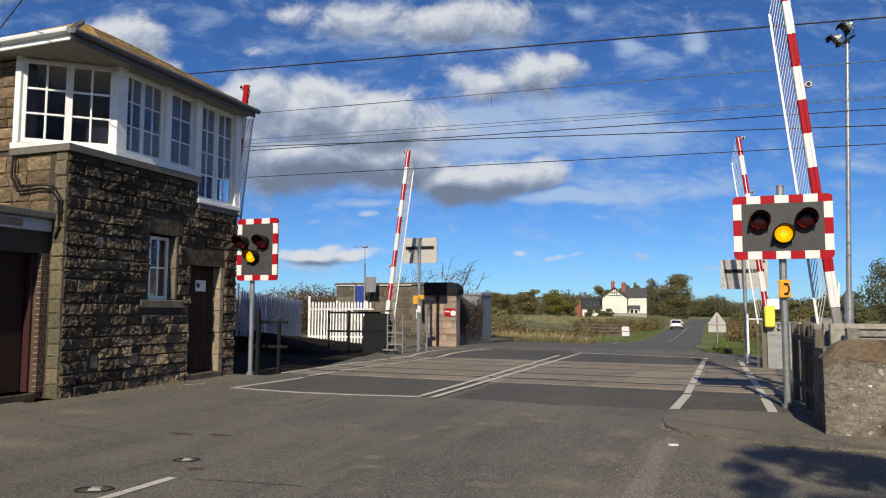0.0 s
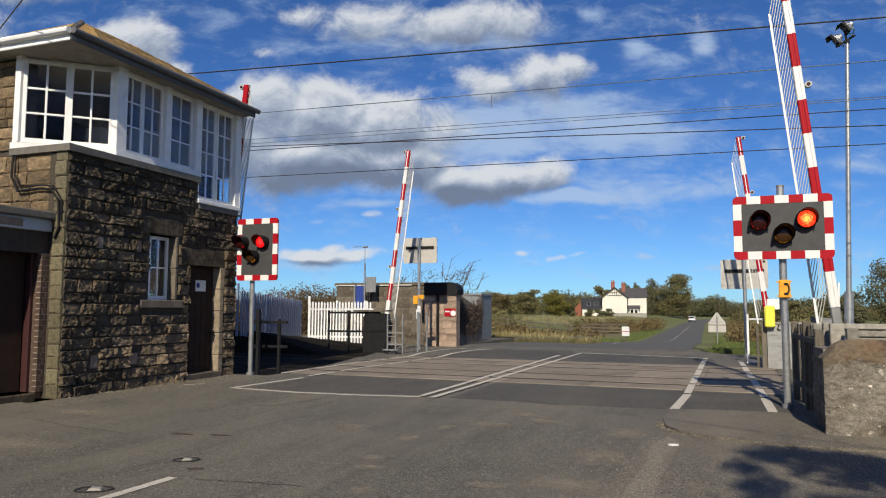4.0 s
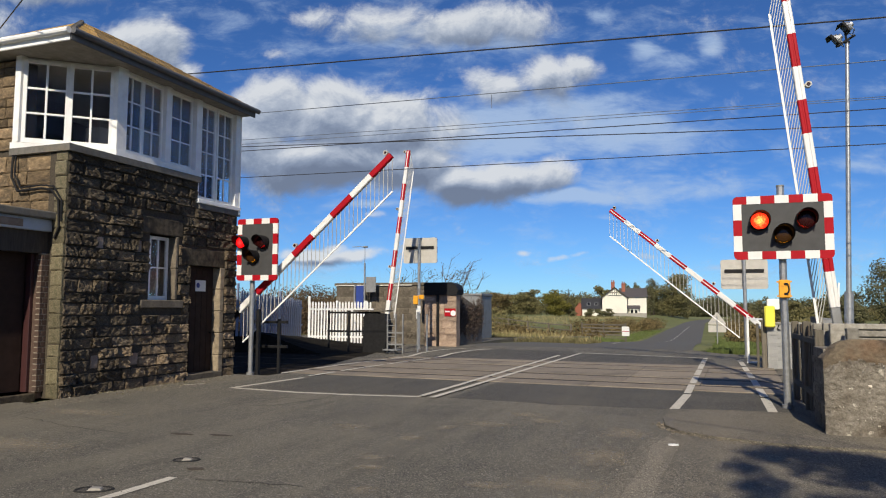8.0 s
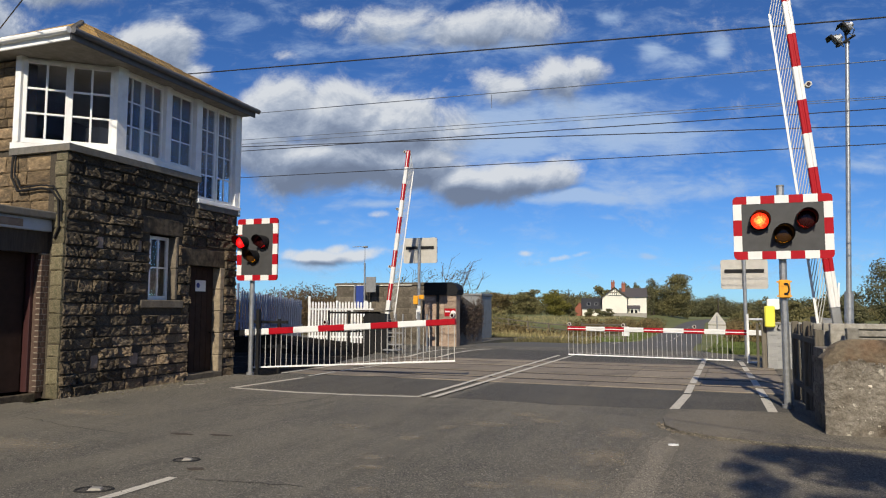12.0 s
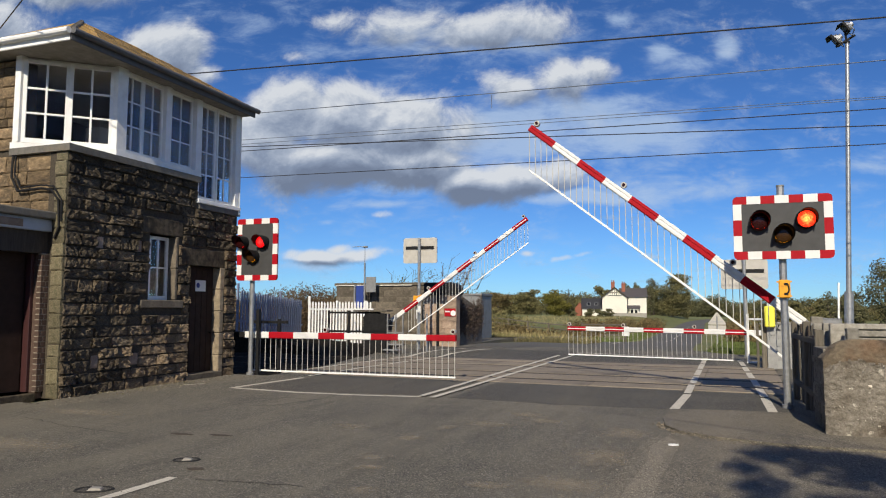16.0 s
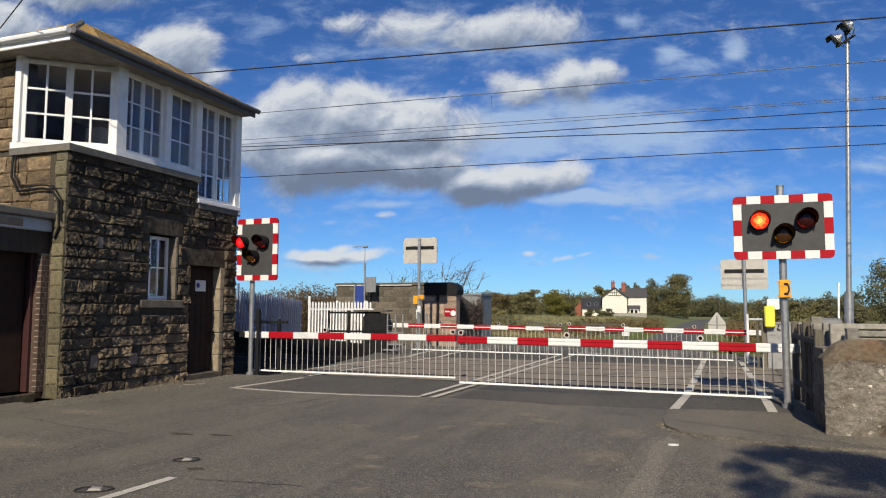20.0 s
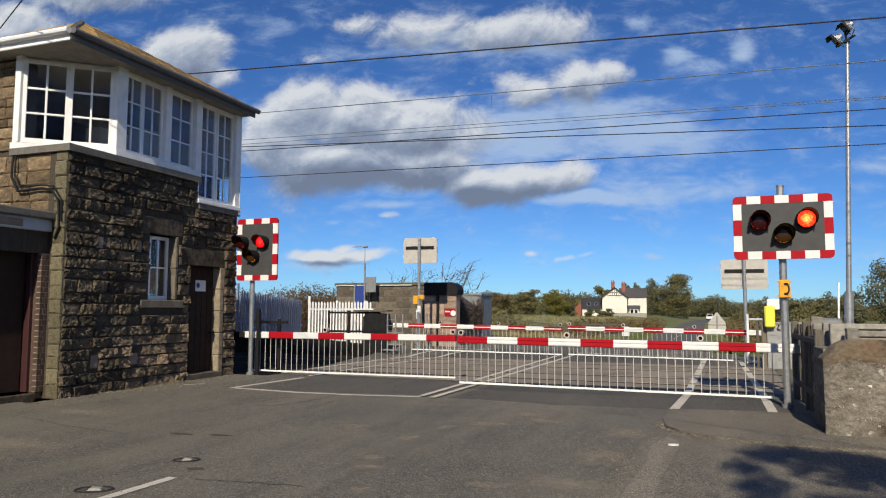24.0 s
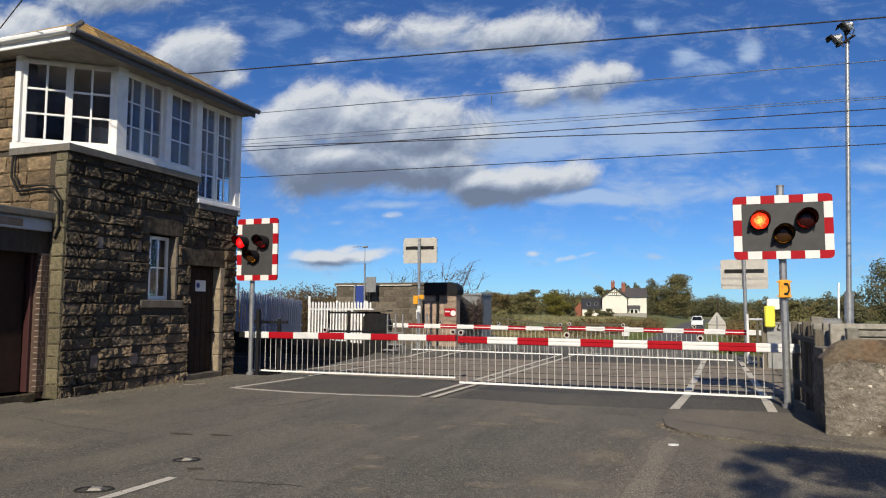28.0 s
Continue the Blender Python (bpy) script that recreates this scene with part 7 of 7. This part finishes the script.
CAP_BROWN = surf("brown_wall_cap", (0.085, 0.066, 0.045), (0.20, 0.160, 0.112), 14, 0.95, 1.0, stain=(0.16, 0.085, 0.045), stain_scale=1.1, stain_amount=0.8, stain_lo=0.50, dist=0.03, detail=10)
part("render_face", face, (RUBBLE, CAP_BROWN), wall_r, "uneven weathered render", smooth=True)
CHALK = surf("white_pebble", (0.38, 0.34, 0.28), (0.60, 0.56, 0.48), 20, 0.9, 0.4, vary=0.3, dist=0.01)
PEBBLE = variants("stone", 1.0, CHALK, 5)
for k in range(110):
    x, z = 0.15 + 3.2 * prng.random(), 0.1 + 1.0 * prng.random()
    w = 0.010 + 0.028 * prng.random() ** 2
    h = w * (0.6 + 0.4 * prng.random())
    ob = new("stone", prng.choice(PEBBLE))
    ob.parent = wall_r
    ob.matrix_basis = pose(x, 0.012, z, 0, prng.gauss(0, 35), -90) @ Matrix.Diagonal((0.03, w, h, 1))
for k in range(15):
    x, z = 0.30 + 0.5 * (k % 3) + prng.gauss(0, 0.10), 0.66 + 0.10 * math.sin(k * 1.9) + prng.gauss(0, 0.05)
    w = 0.03 + 0.05 * prng.random() ** 2
    ob = new("stone", prng.choice(PEBBLE))
    ob.parent = wall_r
    ob.matrix_basis = pose(x, 0.022, z, 0, prng.gauss(0, 25), -90) @ Matrix.Diagonal((0.03, w, w * (0.4 + 0.5 * prng.random()), 1))
for k in range(8):
    x = 0.5 + k * 0.42
    ob = part("coping_stone", Shape().box(x, x + 0.40, 0.06 + 0.02 * prng.random(), 0.5, 1.12, 1.235 + 0.03 * prng.random(), 0.035), RUBBLE, wall_r)
side_face = variants("stone", 0.5, RUBBLE, 4)
courses(wall_r, side_face, pose(0.055, 0, 0, 0, 0, 180), -1.35, -0.10, 0.0, 0.98, [], (0.2, 0.26), 0.25, 0.5, 0.035)

# ---- drifting clouds: a sheet high over the land, with clear gaps ----
CLOUD_H = 150.0
CLOUD_SPOTS = [
    (-0.474, 0.370, 0.094, 0.052, 1.50),
    (-0.404, 0.348, 0.041, 0.025, 1.00),
    (-0.615, 0.486, 0.140, 0.047, 1.40),
    (-0.743, 0.422, 0.107, 0.051, 1.30),
    (-0.272, 0.284, 0.081, 0.067, 1.50),
    (-0.182, 0.275, 0.097, 0.067, 1.60),
    (-0.101, 0.259, 0.097, 0.058, 1.60),
    (-0.287, 0.238, 0.065, 0.066, 1.40),
    (-0.181, 0.209, 0.137, 0.053, 1.60),
    (-0.068, 0.205, 0.097, 0.049, 1.50),
    (-0.229, 0.185, 0.073, 0.033, 1.30),
    (0.005, 0.181, 0.073, 0.043, 1.40),
    (0.069, 0.177, 0.073, 0.041, 1.50),
    (0.122, 0.185, 0.056, 0.034, 1.20),
    (0.021, 0.156, 0.064, 0.023, 1.20),
    (0.054, 0.321, 0.057, 0.038, 1.20),
    (0.127, 0.339, 0.073, 0.037, 1.30),
    (0.181, 0.353, 0.045, 0.027, 1.00),
    (-0.019, 0.251, 0.073, 0.050, 0.90),
    (-0.118, 0.418, 0.123, 0.043, 1.00),
    (-0.003, 0.413, 0.123, 0.047, 1.20),
    (0.071, 0.424, 0.082, 0.041, 1.10),
    (-0.217, 0.430, 0.066, 0.027, 0.80),
    (-0.442, 0.380, 0.061, 0.042, 1.30),
    (-0.278, 0.373, 0.037, 0.013, 0.70),
    (-0.179, 0.074, 0.072, 0.016, 1.10),
    (-0.123, 0.076, 0.060, 0.011, 0.90),
    (-0.155, 0.085, 0.035, 0.010, 0.90),
    (-0.104, 0.127, 0.029, 0.011, 0.80),
    (0.106, 0.084, 0.018, 0.006, 0.70),
    (0.161, 0.074, 0.027, 0.007, 0.80),
    (0.189, 0.076, 0.021, 0.006, 0.70),
]
VEIL_SPOTS = [
    (0.078, 0.255, 0.154, 0.062, 1.10),
    (0.224, 0.263, 0.146, 0.058, 1.05),
    (0.321, 0.238, 0.089, 0.050, 0.70),
    (0.176, 0.288, 0.130, 0.042, 0.90),
    (-0.116, 0.173, 0.121, 0.033, 0.60),
    (0.174, 0.155, 0.097, 0.013, 1.30),
    (0.255, 0.173, 0.121, 0.037, 0.75),
    (0.359, 0.165, 0.089, 0.020, 0.80),
    (-0.108, 0.144, 0.088, 0.011, 0.80),
    (0.578, 0.201, 0.089, 0.015, 0.70),
    (0.577, 0.177, 0.073, 0.013, 0.45),
    (-0.020, 0.397, 0.213, 0.051, 0.70),
    (-0.249, 0.371, 0.049, 0.025, 0.50),
    (0.291, 0.354, 0.057, 0.034, 0.50),
    (-0.179, 0.060, 0.096, 0.010, 0.60),
    (-0.357, 0.430, 0.058, 0.021, 0.60),
    (0.214, 0.127, 0.032, 0.006, 0.60),
    (-0.176, 0.122, 0.019, 0.006, 0.60),
    (0.269, 0.380, 0.033, 0.020, 0.90),
    (0.361, 0.381, 0.029, 0.024, 1.10),
    (0.215, 0.437, 0.036, 0.017, 0.90),
    (0.275, 0.072, 0.019, 0.006, 0.70),
    (0.384, 0.064, 0.021, 0.006, 0.70),
]
BASE_SPOTS = [
    (-0.229, 0.181, 0.113, 0.033, 0.80),
    (-0.124, 0.173, 0.113, 0.031, 0.85),
    (-0.052, 0.189, 0.056, 0.034, 0.60),
    (0.037, 0.155, 0.080, 0.024, 1.00),
    (0.093, 0.165, 0.048, 0.021, 0.60),
    (-0.173, 0.226, 0.113, 0.028, 0.35),
    (-0.118, 0.392, 0.107, 0.024, 0.50),
    (0.062, 0.388, 0.115, 0.020, 0.45),
    (0.119, 0.313, 0.073, 0.018, 0.50),
    (-0.003, 0.430, 0.099, 0.020, 0.30),
    (-0.179, 0.064, 0.088, 0.008, 0.90),
    (0.174, 0.151, 0.032, 0.006, 0.70),
    (-0.104, 0.122, 0.024, 0.005, 0.60),
    (-0.449, 0.354, 0.057, 0.017, 0.40),
]


def cloud_group(name, spots, scale, stretch, amount, level, rough):
    """Cloud over (bearing, height) of the sky: soft spots, and the same broken up by noise."""
    g = bpy.data.node_groups.new(name, "ShaderNodeTree")
    g.interface.new_socket("P", in_out="INPUT", socket_type="NodeSocketVector")
    g.interface.new_socket("Density", in_out="OUTPUT", socket_type="NodeSocketFloat")
    g.interface.new_socket("Soft", in_out="OUTPUT", socket_type="NodeSocketFloat")
    n, l = g.nodes, g.links
    gi, go = n.new("NodeGroupInput"), n.new("NodeGroupOutput")
    wn_ = n.new("ShaderNodeTexNoise")
    wn_.inputs["Scale"].default_value, wn_.inputs["Detail"].default_value = 7.0, 3.0
    l.new(gi.outputs[0], wn_.inputs["Vector"])
    wa = n.new("ShaderNodeVectorMath")
    wa.operation = "MULTIPLY_ADD"
    wa.inputs[1].default_value, wa.inputs[2].default_value = (0.10, 0.05, 0), (-0.05, -0.025, 0)
    l.new(wn_.outputs["Color"], wa.inputs[0])
    wp = n.new("ShaderNodeVectorMath")
    l.new(gi.outputs[0], wp.inputs[0])
    l.new(wa.outputs[0], wp.inputs[1])
    last = None
    for u, v, ru, rv, k in spots:
        mp = n.new("ShaderNodeMapping")
        mp.inputs["Location"].default_value = (-u / ru, -v / rv, 0)
        mp.inputs["Scale"].default_value = (1 / ru, 1 / rv, 1)
        l.new(wp.outputs[0], mp.inputs["Vector"])
        ln = n.new("ShaderNodeVectorMath")
        ln.operation = "LENGTH"
        l.new(mp.outputs[0], ln.inputs[0])
        mr = n.new("ShaderNodeMapRange")
        mr.interpolation_type = "SMOOTHSTEP"
        mr.inputs["From Min"].default_value, mr.inputs["From Max"].default_value = 1.45, 0.0
        mr.inputs["To Min"].default_value, mr.inputs["To Max"].default_value = 0.0, k
        l.new(ln.outputs["Value"], mr.inputs["Value"])
        if last is None:
            last = mr.outputs[0]
        else:
            mx = n.new("ShaderNodeMath")
            mx.operation = "SMOOTH_MAX"
            mx.inputs[2].default_value = 0.3
            l.new(last, mx.inputs[0])
            l.new(mr.outputs[0], mx.inputs[1])
            last = mx.outputs[0]
    st = n.new("ShaderNodeMapping")
    st.inputs["Scale"].default_value = stretch
    l.new(gi.outputs[0], st.inputs["Vector"])
    nz = n.new("ShaderNodeTexNoise")
    nz.inputs["Scale"].default_value, nz.inputs["Detail"].default_value, nz.inputs["Roughness"].default_value = scale, 10.0, rough
    nz.inputs["Distortion"].default_value = 0.3
    l.new(st.outputs[0], nz.inputs["Vector"])
    sub = n.new("ShaderNodeMath")
    sub.operation = "MULTIPLY_ADD"
    sub.inputs[1].default_value, sub.inputs[2].default_value = amount, -amount / 2 - level
    l.new(nz.outputs["Fac"], sub.inputs[0])
    ad = n.new("ShaderNodeMath")
    l.new(sub.outputs[0], ad.inputs[0])
    l.new(last, ad.inputs[1])
    l.new(ad.outputs[0], go.inputs[0])
    l.new(last, go.inputs[1])
    return g


def cloud_material():
    m = bpy.data.materials.new("cloud")
    m.use_nodes = True
    n, l = m.node_tree.nodes, m.node_tree.links
    n.remove(n["Principled BSDF"])

    def math_node(op, a, b, clamp=False):
        k = n.new("ShaderNodeMath")
        k.operation, k.use_clamp = op, clamp
        for i, q in enumerate((a, b)):
            if isinstance(q, (int, float)):
                k.inputs[i].default_value = q
            else:
                l.new(q, k.inputs[i])
        return k.outputs[0]

    def ranged(q, a, b, c, d):
        k = n.new("ShaderNodeMapRange")
        k.interpolation_type = "SMOOTHSTEP"
        for nm, val in (("From Min", a), ("From Max", b), ("To Min", c), ("To Max", d)):
            k.inputs[nm].default_value = val
        l.new(q, k.inputs["Value"])
        return k.outputs[0]

    tc = n.new("ShaderNodeTexCoord")
    sp = n.new("ShaderNodeSeparateXYZ")
    l.new(tc.outputs["Object"], sp.inputs[0])
    cb = n.new("ShaderNodeCombineXYZ")
    l.new(math_node("DIVIDE", sp.outputs[0], sp.outputs[1]), cb.inputs[0])
    l.new(math_node("DIVIDE", CLOUD_H, sp.outputs[1]), cb.inputs[1])
    heap = cloud_group("heaped_cloud", CLOUD_SPOTS, 9.0, (1.0, 1.25, 1), 1.9, 0.40, 0.68)
    base = cloud_group("cloud_base", BASE_SPOTS, 12.0, (1.0, 1.4, 1), 0.9, -0.05, 0.6)
    veil = cloud_group("veil_cloud", VEIL_SPOTS, 15.0, (0.8, 2.0, 1), 1.7, 0.16, 0.66)

    def at(grp, shift):
        k = n.new("ShaderNodeGroup")
        k.node_tree = grp
        o = n.new("ShaderNodeVectorMath")
        o.inputs[1].default_value = shift
        l.new(cb.outputs[0], o.inputs[0])
        l.new(o.outputs[0], k.inputs[0])
        return k.outputs

    here, near, vl, under = at(heap, (0, 0, 0)), at(heap, (-0.008, 0.016, 0)), at(veil, (0, 0, 0)), at(base, (0, 0, 0))
    # sunlit tops and shaded bases of the clouds are put into the emission colour
    small = math_node("SUBTRACT", here[0], near[0])
    shade = math_node("MAXIMUM", under[0], 0.0)
    lit = math_node("ADD", math_node("MULTIPLY", shade, -0.95), math_node("MULTIPLY", small, 0.95))
    lit = math_node("ADD", lit, 0.80)
    thin = ranged(here[0], 0.10, 1.4, 0.12, -0.14)
    lit = math_node("ADD", lit, thin, True)
    ramp = n.new("ShaderNodeValToRGB")
    ramp.color_ramp.elements[0].color = (0.17, 0.21, 0.29, 1)
    ramp.color_ramp.elements[1].color = (0.69, 0.72, 0.745, 1)
    for pos, c in ((0.35, (0.255, 0.31, 0.41, 1)), (0.68, (0.44, 0.495, 0.58, 1))):
        e = ramp.color_ramp.elements.new(pos)
        e.color = c
    l.new(lit, ramp.inputs[0])
    alpha_heap = ranged(here[0], -0.12, 0.55, 0.0, 0.96)
    alpha_veil = ranged(vl[0], -0.03, 0.85, 0.0, 0.74)
    em, em2, tr = n.new("ShaderNodeEmission"), n.new("ShaderNodeEmission"), n.new("ShaderNodeBsdfTransparent")
    em2.inputs["Color"].default_value = (0.45, 0.58, 0.76, 1)
    l.new(ramp.outputs[0], em.inputs["Color"])
    m1, m2 = n.new("ShaderNodeMixShader"), n.new("ShaderNodeMixShader")
    l.new(alpha_veil, m1.inputs[0])
    l.new(tr.outputs[0], m1.inputs[1])
    l.new(em2.outputs[0], m1.inputs[2])
    l.new(alpha_heap, m2.inputs[0])
    l.new(m1.outputs[0], m2.inputs[1])
    l.new(em.outputs[0], m2.inputs[2])
    l.new(m2.outputs[0], n["Material Output"].inputs[0])
    return m


cs = Shape()
cs.add([(-420, 250, CLOUD_H + 1.65), (420, 250, CLOUD_H + 1.65), (4300, 4300, CLOUD_H + 1.65), (-4300, 4300, CLOUD_H + 1.65)], [(0, 1, 2, 3)])
CLOUDS = solid("cloud_backdrop", cs, cloud_material(), "white and grey broken clouds drifting over a blue sky", "clouds", at=pose(0, 0, 0, 0, 0, 20), kind="structure")


def fill_cloud_material():
    """The same broken cloud, without set places, added unseen to both sides to whiten the fill light."""
    m = bpy.data.materials.new("fill_cloud")
    m.use_nodes = True
    n, l = m.node_tree.nodes, m.node_tree.links
    n.remove(n["Principled BSDF"])
    tc = n.new("ShaderNodeTexCoord")
    nz = n.new("ShaderNodeTexNoise")
    nz.inputs["Scale"].default_value, nz.inputs["Detail"].default_value, nz.inputs["Roughness"].default_value = 0.006, 9.0, 0.6
    l.new(tc.outputs["Object"], nz.inputs["Vector"])
    k = n.new("ShaderNodeMapRange")
    k.inputs["From Min"].default_value, k.inputs["From Max"].default_value, k.inputs["To Max"].default_value = 0.44, 0.60, 0.92
    l.new(nz.outputs["Fac"], k.inputs["Value"])
    em, tr, mix = n.new("ShaderNodeEmission"), n.new("ShaderNodeBsdfTransparent"), n.new("ShaderNodeMixShader")
    em.inputs["Color"].default_value = (0.60, 0.59, 0.58, 1)
    l.new(k.outputs[0], mix.inputs[0])
    l.new(tr.outputs[0], mix.inputs[1])
    l.new(em.outputs[0], mix.inputs[2])
    l.new(mix.outputs[0], n["Material Output"].inputs[0])
    return m


FILL_CLOUD = fill_cloud_material()
# glowing sheets out of view, added to make the shadows less blue
for x0, x1 in ((-2600, -130), (200, 2600)):
    solid("cloud_backdrop", Shape().add([(x0, -1600, CLOUD_H), (x1, -1600, CLOUD_H), (x1, 60, CLOUD_H), (x0, 60, CLOUD_H)], [(0, 1, 2, 3)]), FILL_CLOUD, "unseen white clouds added to the side as fill light", "clouds", kind="structure")

# ---- what moves ----
def angle_rows(first, last, keys):
    return [(0.0, first)] + keys + [(28.0, last)]


LEFT_ANGLES = angle_rows(83.5, 0.0, [(5.1, 83.5), (5.3, 82.6), (5.5, 80.2), (6.0, 70.7), (6.5, 63.3), (7.0, 55.7), (7.5, 48.8), (8.0, 41.5), (8.5, 34.4), (9.0, 27.5),
                                     (9.5, 20.2), (10.0, 13.5), (10.3, 9.0), (10.6, 5.6), (11.2, 4.6), (12.0, 3.3), (13.0, 1.2), (14.0, 0.0)])
FAR_RIGHT_ANGLES = angle_rows(83.2, 0.7, [(5.1, 83.2), (5.3, 82.4), (5.5, 80.4), (6.0, 71.8), (6.5, 63.9), (7.0, 55.5), (7.5, 48.0), (8.0, 40.2), (8.5, 33.0), (9.0, 25.1),
                                          (9.5, 17.5), (10.0, 8.0), (10.3, 6.6), (10.6, 4.6), (10.9, 3.4), (11.2, 1.2), (11.6, 0.7)])
NEAR_RIGHT_ANGLES = angle_rows(84.0, 0.5, [(12.75, 84.0), (13.0, 83.0), (13.3, 80.0), (13.8, 73.5), (14.5, 64.1), (15.0, 55.0), (15.5, 47.2), (16.0, 38.7), (16.5, 30.8), (17.0, 22.3),
                                           (17.3, 17.4), (17.6, 11.7), (17.9, 9.1), (18.2, 7.7), (18.5, 5.9), (18.8, 3.9), (19.1, 2.1), (19.4, 0.5)])
FAR_LEFT_ANGLES = angle_rows(82.3, -0.6, [(12.75, 82.3), (13.0, 81.2), (13.3, 77.8), (13.8, 71.0), (14.5, 60.1), (15.0, 50.5), (15.5, 43.0), (16.0, 34.9), (16.5, 26.6), (17.0, 18.0),
                                          (17.3, 13.0), (17.6, 8.2), (17.9, 6.6), (18.2, 5.6), (18.5, 4.6), (18.8, 2.6), (19.1, 1.2), (19.5, -0.6)])
RED_CYCLE, RED_FIRST = 0.7385, 0.21
CAR_ROWS = [(0.0, 121), (3.0, 188), (6.0, 262), (8.0, 310), (10.0, 356), (12.0, 400), (28.0, 400)]
VAN_ROWS = [(0.0, 420), (20.0, 420), (21.5, 345), (23.5, 268), (24.0, 252), (25.0, 222), (26.0, 193), (27.0, 165), (28.0, 139)]


def key_barrier(b, rows):
    t, arm, z, rods, rail, s_last = b
    walk(arm, [(s, pose(0, 0, z, 0, -a, 0)) for s, a in rows])
    hang = [(s, min(a, 73.0)) for s, a in rows]
    for x, ob in rods:
        walk(ob, [(s, pose(x, 0, -0.07, 0, a, 0)) for s, a in hang])
    walk(rail, [(s, pose(s_last - H_SKIRT * math.sin(radians(a)), 0, -0.07 - H_SKIRT * math.cos(radians(a)))) for s, a in hang])


def key_lens(ob, spans):
    """Turn the lit face of a lens outwards during the spans of time."""
    rows = [(0.0, 180 if spans and spans[0][0] <= 0 else 0)]

    def quick(t, start):
        """Four rows of a half turn that takes a tenth of a second and keeps clear of whole seconds."""
        n = round(t)
        s = t - 0.05
        if s < n + 0.02 and s + 0.1 > n - 0.02:
            s = n + 0.03 if t >= n else n - 0.14
        return [(s + 0.0334 * i, start + 60 * i) for i in range(4)]

    for a, b in spans:
        if a > 0:
            rows += quick(a, 0)
        if b < 28:
            rows += quick(b, 180)
    keep = []
    last = -1
    for s, a in rows:
        if frame(s) > last:
            keep.append((s, a))
            last = frame(s)
    if keep[-1][0] < 28:
        keep.append((28.0, keep[-1][1]))
    base = ob.matrix_basis.copy()
    walk(ob, [(s, base @ pose(0, 0, 0, 0, 0, a)) for s, a in keep])


def motions():
    key_barrier(NEAR_LEFT, LEFT_ANGLES)
    key_barrier(FAR_RIGHT, FAR_RIGHT_ANGLES)
    key_barrier(NEAR_RIGHT, NEAR_RIGHT_ANGLES)
    key_barrier(FAR_LEFT, FAR_LEFT_ANGLES)
    right = [(0.37, 1.07)]
    left = [(0.37, 0.97)]
    k = 2
    while RED_FIRST + k * RED_CYCLE < 28:
        a = RED_FIRST + k * RED_CYCLE
        right.append((a, min(28.0, a + RED_CYCLE / 2)))
        k += 1
    k = 1
    while RED_FIRST + (k + 0.5) * RED_CYCLE < 28:
        a = RED_FIRST + (k + 0.5) * RED_CYCLE
        left.append((a, min(28.0, a + RED_CYCLE / 2)))
        k += 1
    spans = {"left": left, "right": right, "amber": [(0.0, 0.4)]}
    for nm, ob in LAMPS:
        if nm in spans:
            key_lens(ob, spans[nm])
    walk(CAR, [(s, pose(road_x(y) - 1.45, y, road_z(y) + 0.02, 0, 0, -math.degrees(math.atan(road_x(y + 1) - road_x(y))))) for s, y in CAR_ROWS])
    walk(VAN, [(s, pose(road_x(y) + 1.45, y, road_z(y) + 0.02, 0, 0, 180 - math.degrees(math.atan(road_x(y + 1) - road_x(y))))) for s, y in VAN_ROWS])
    drift = pose(0, 0, 0, 0, 0, 20)
    walk(CLOUDS, [(0.0, drift), (28.0, drift @ pose(0.25 * CLOUD_H, 0.10 * CLOUD_H, 0))])


motions()
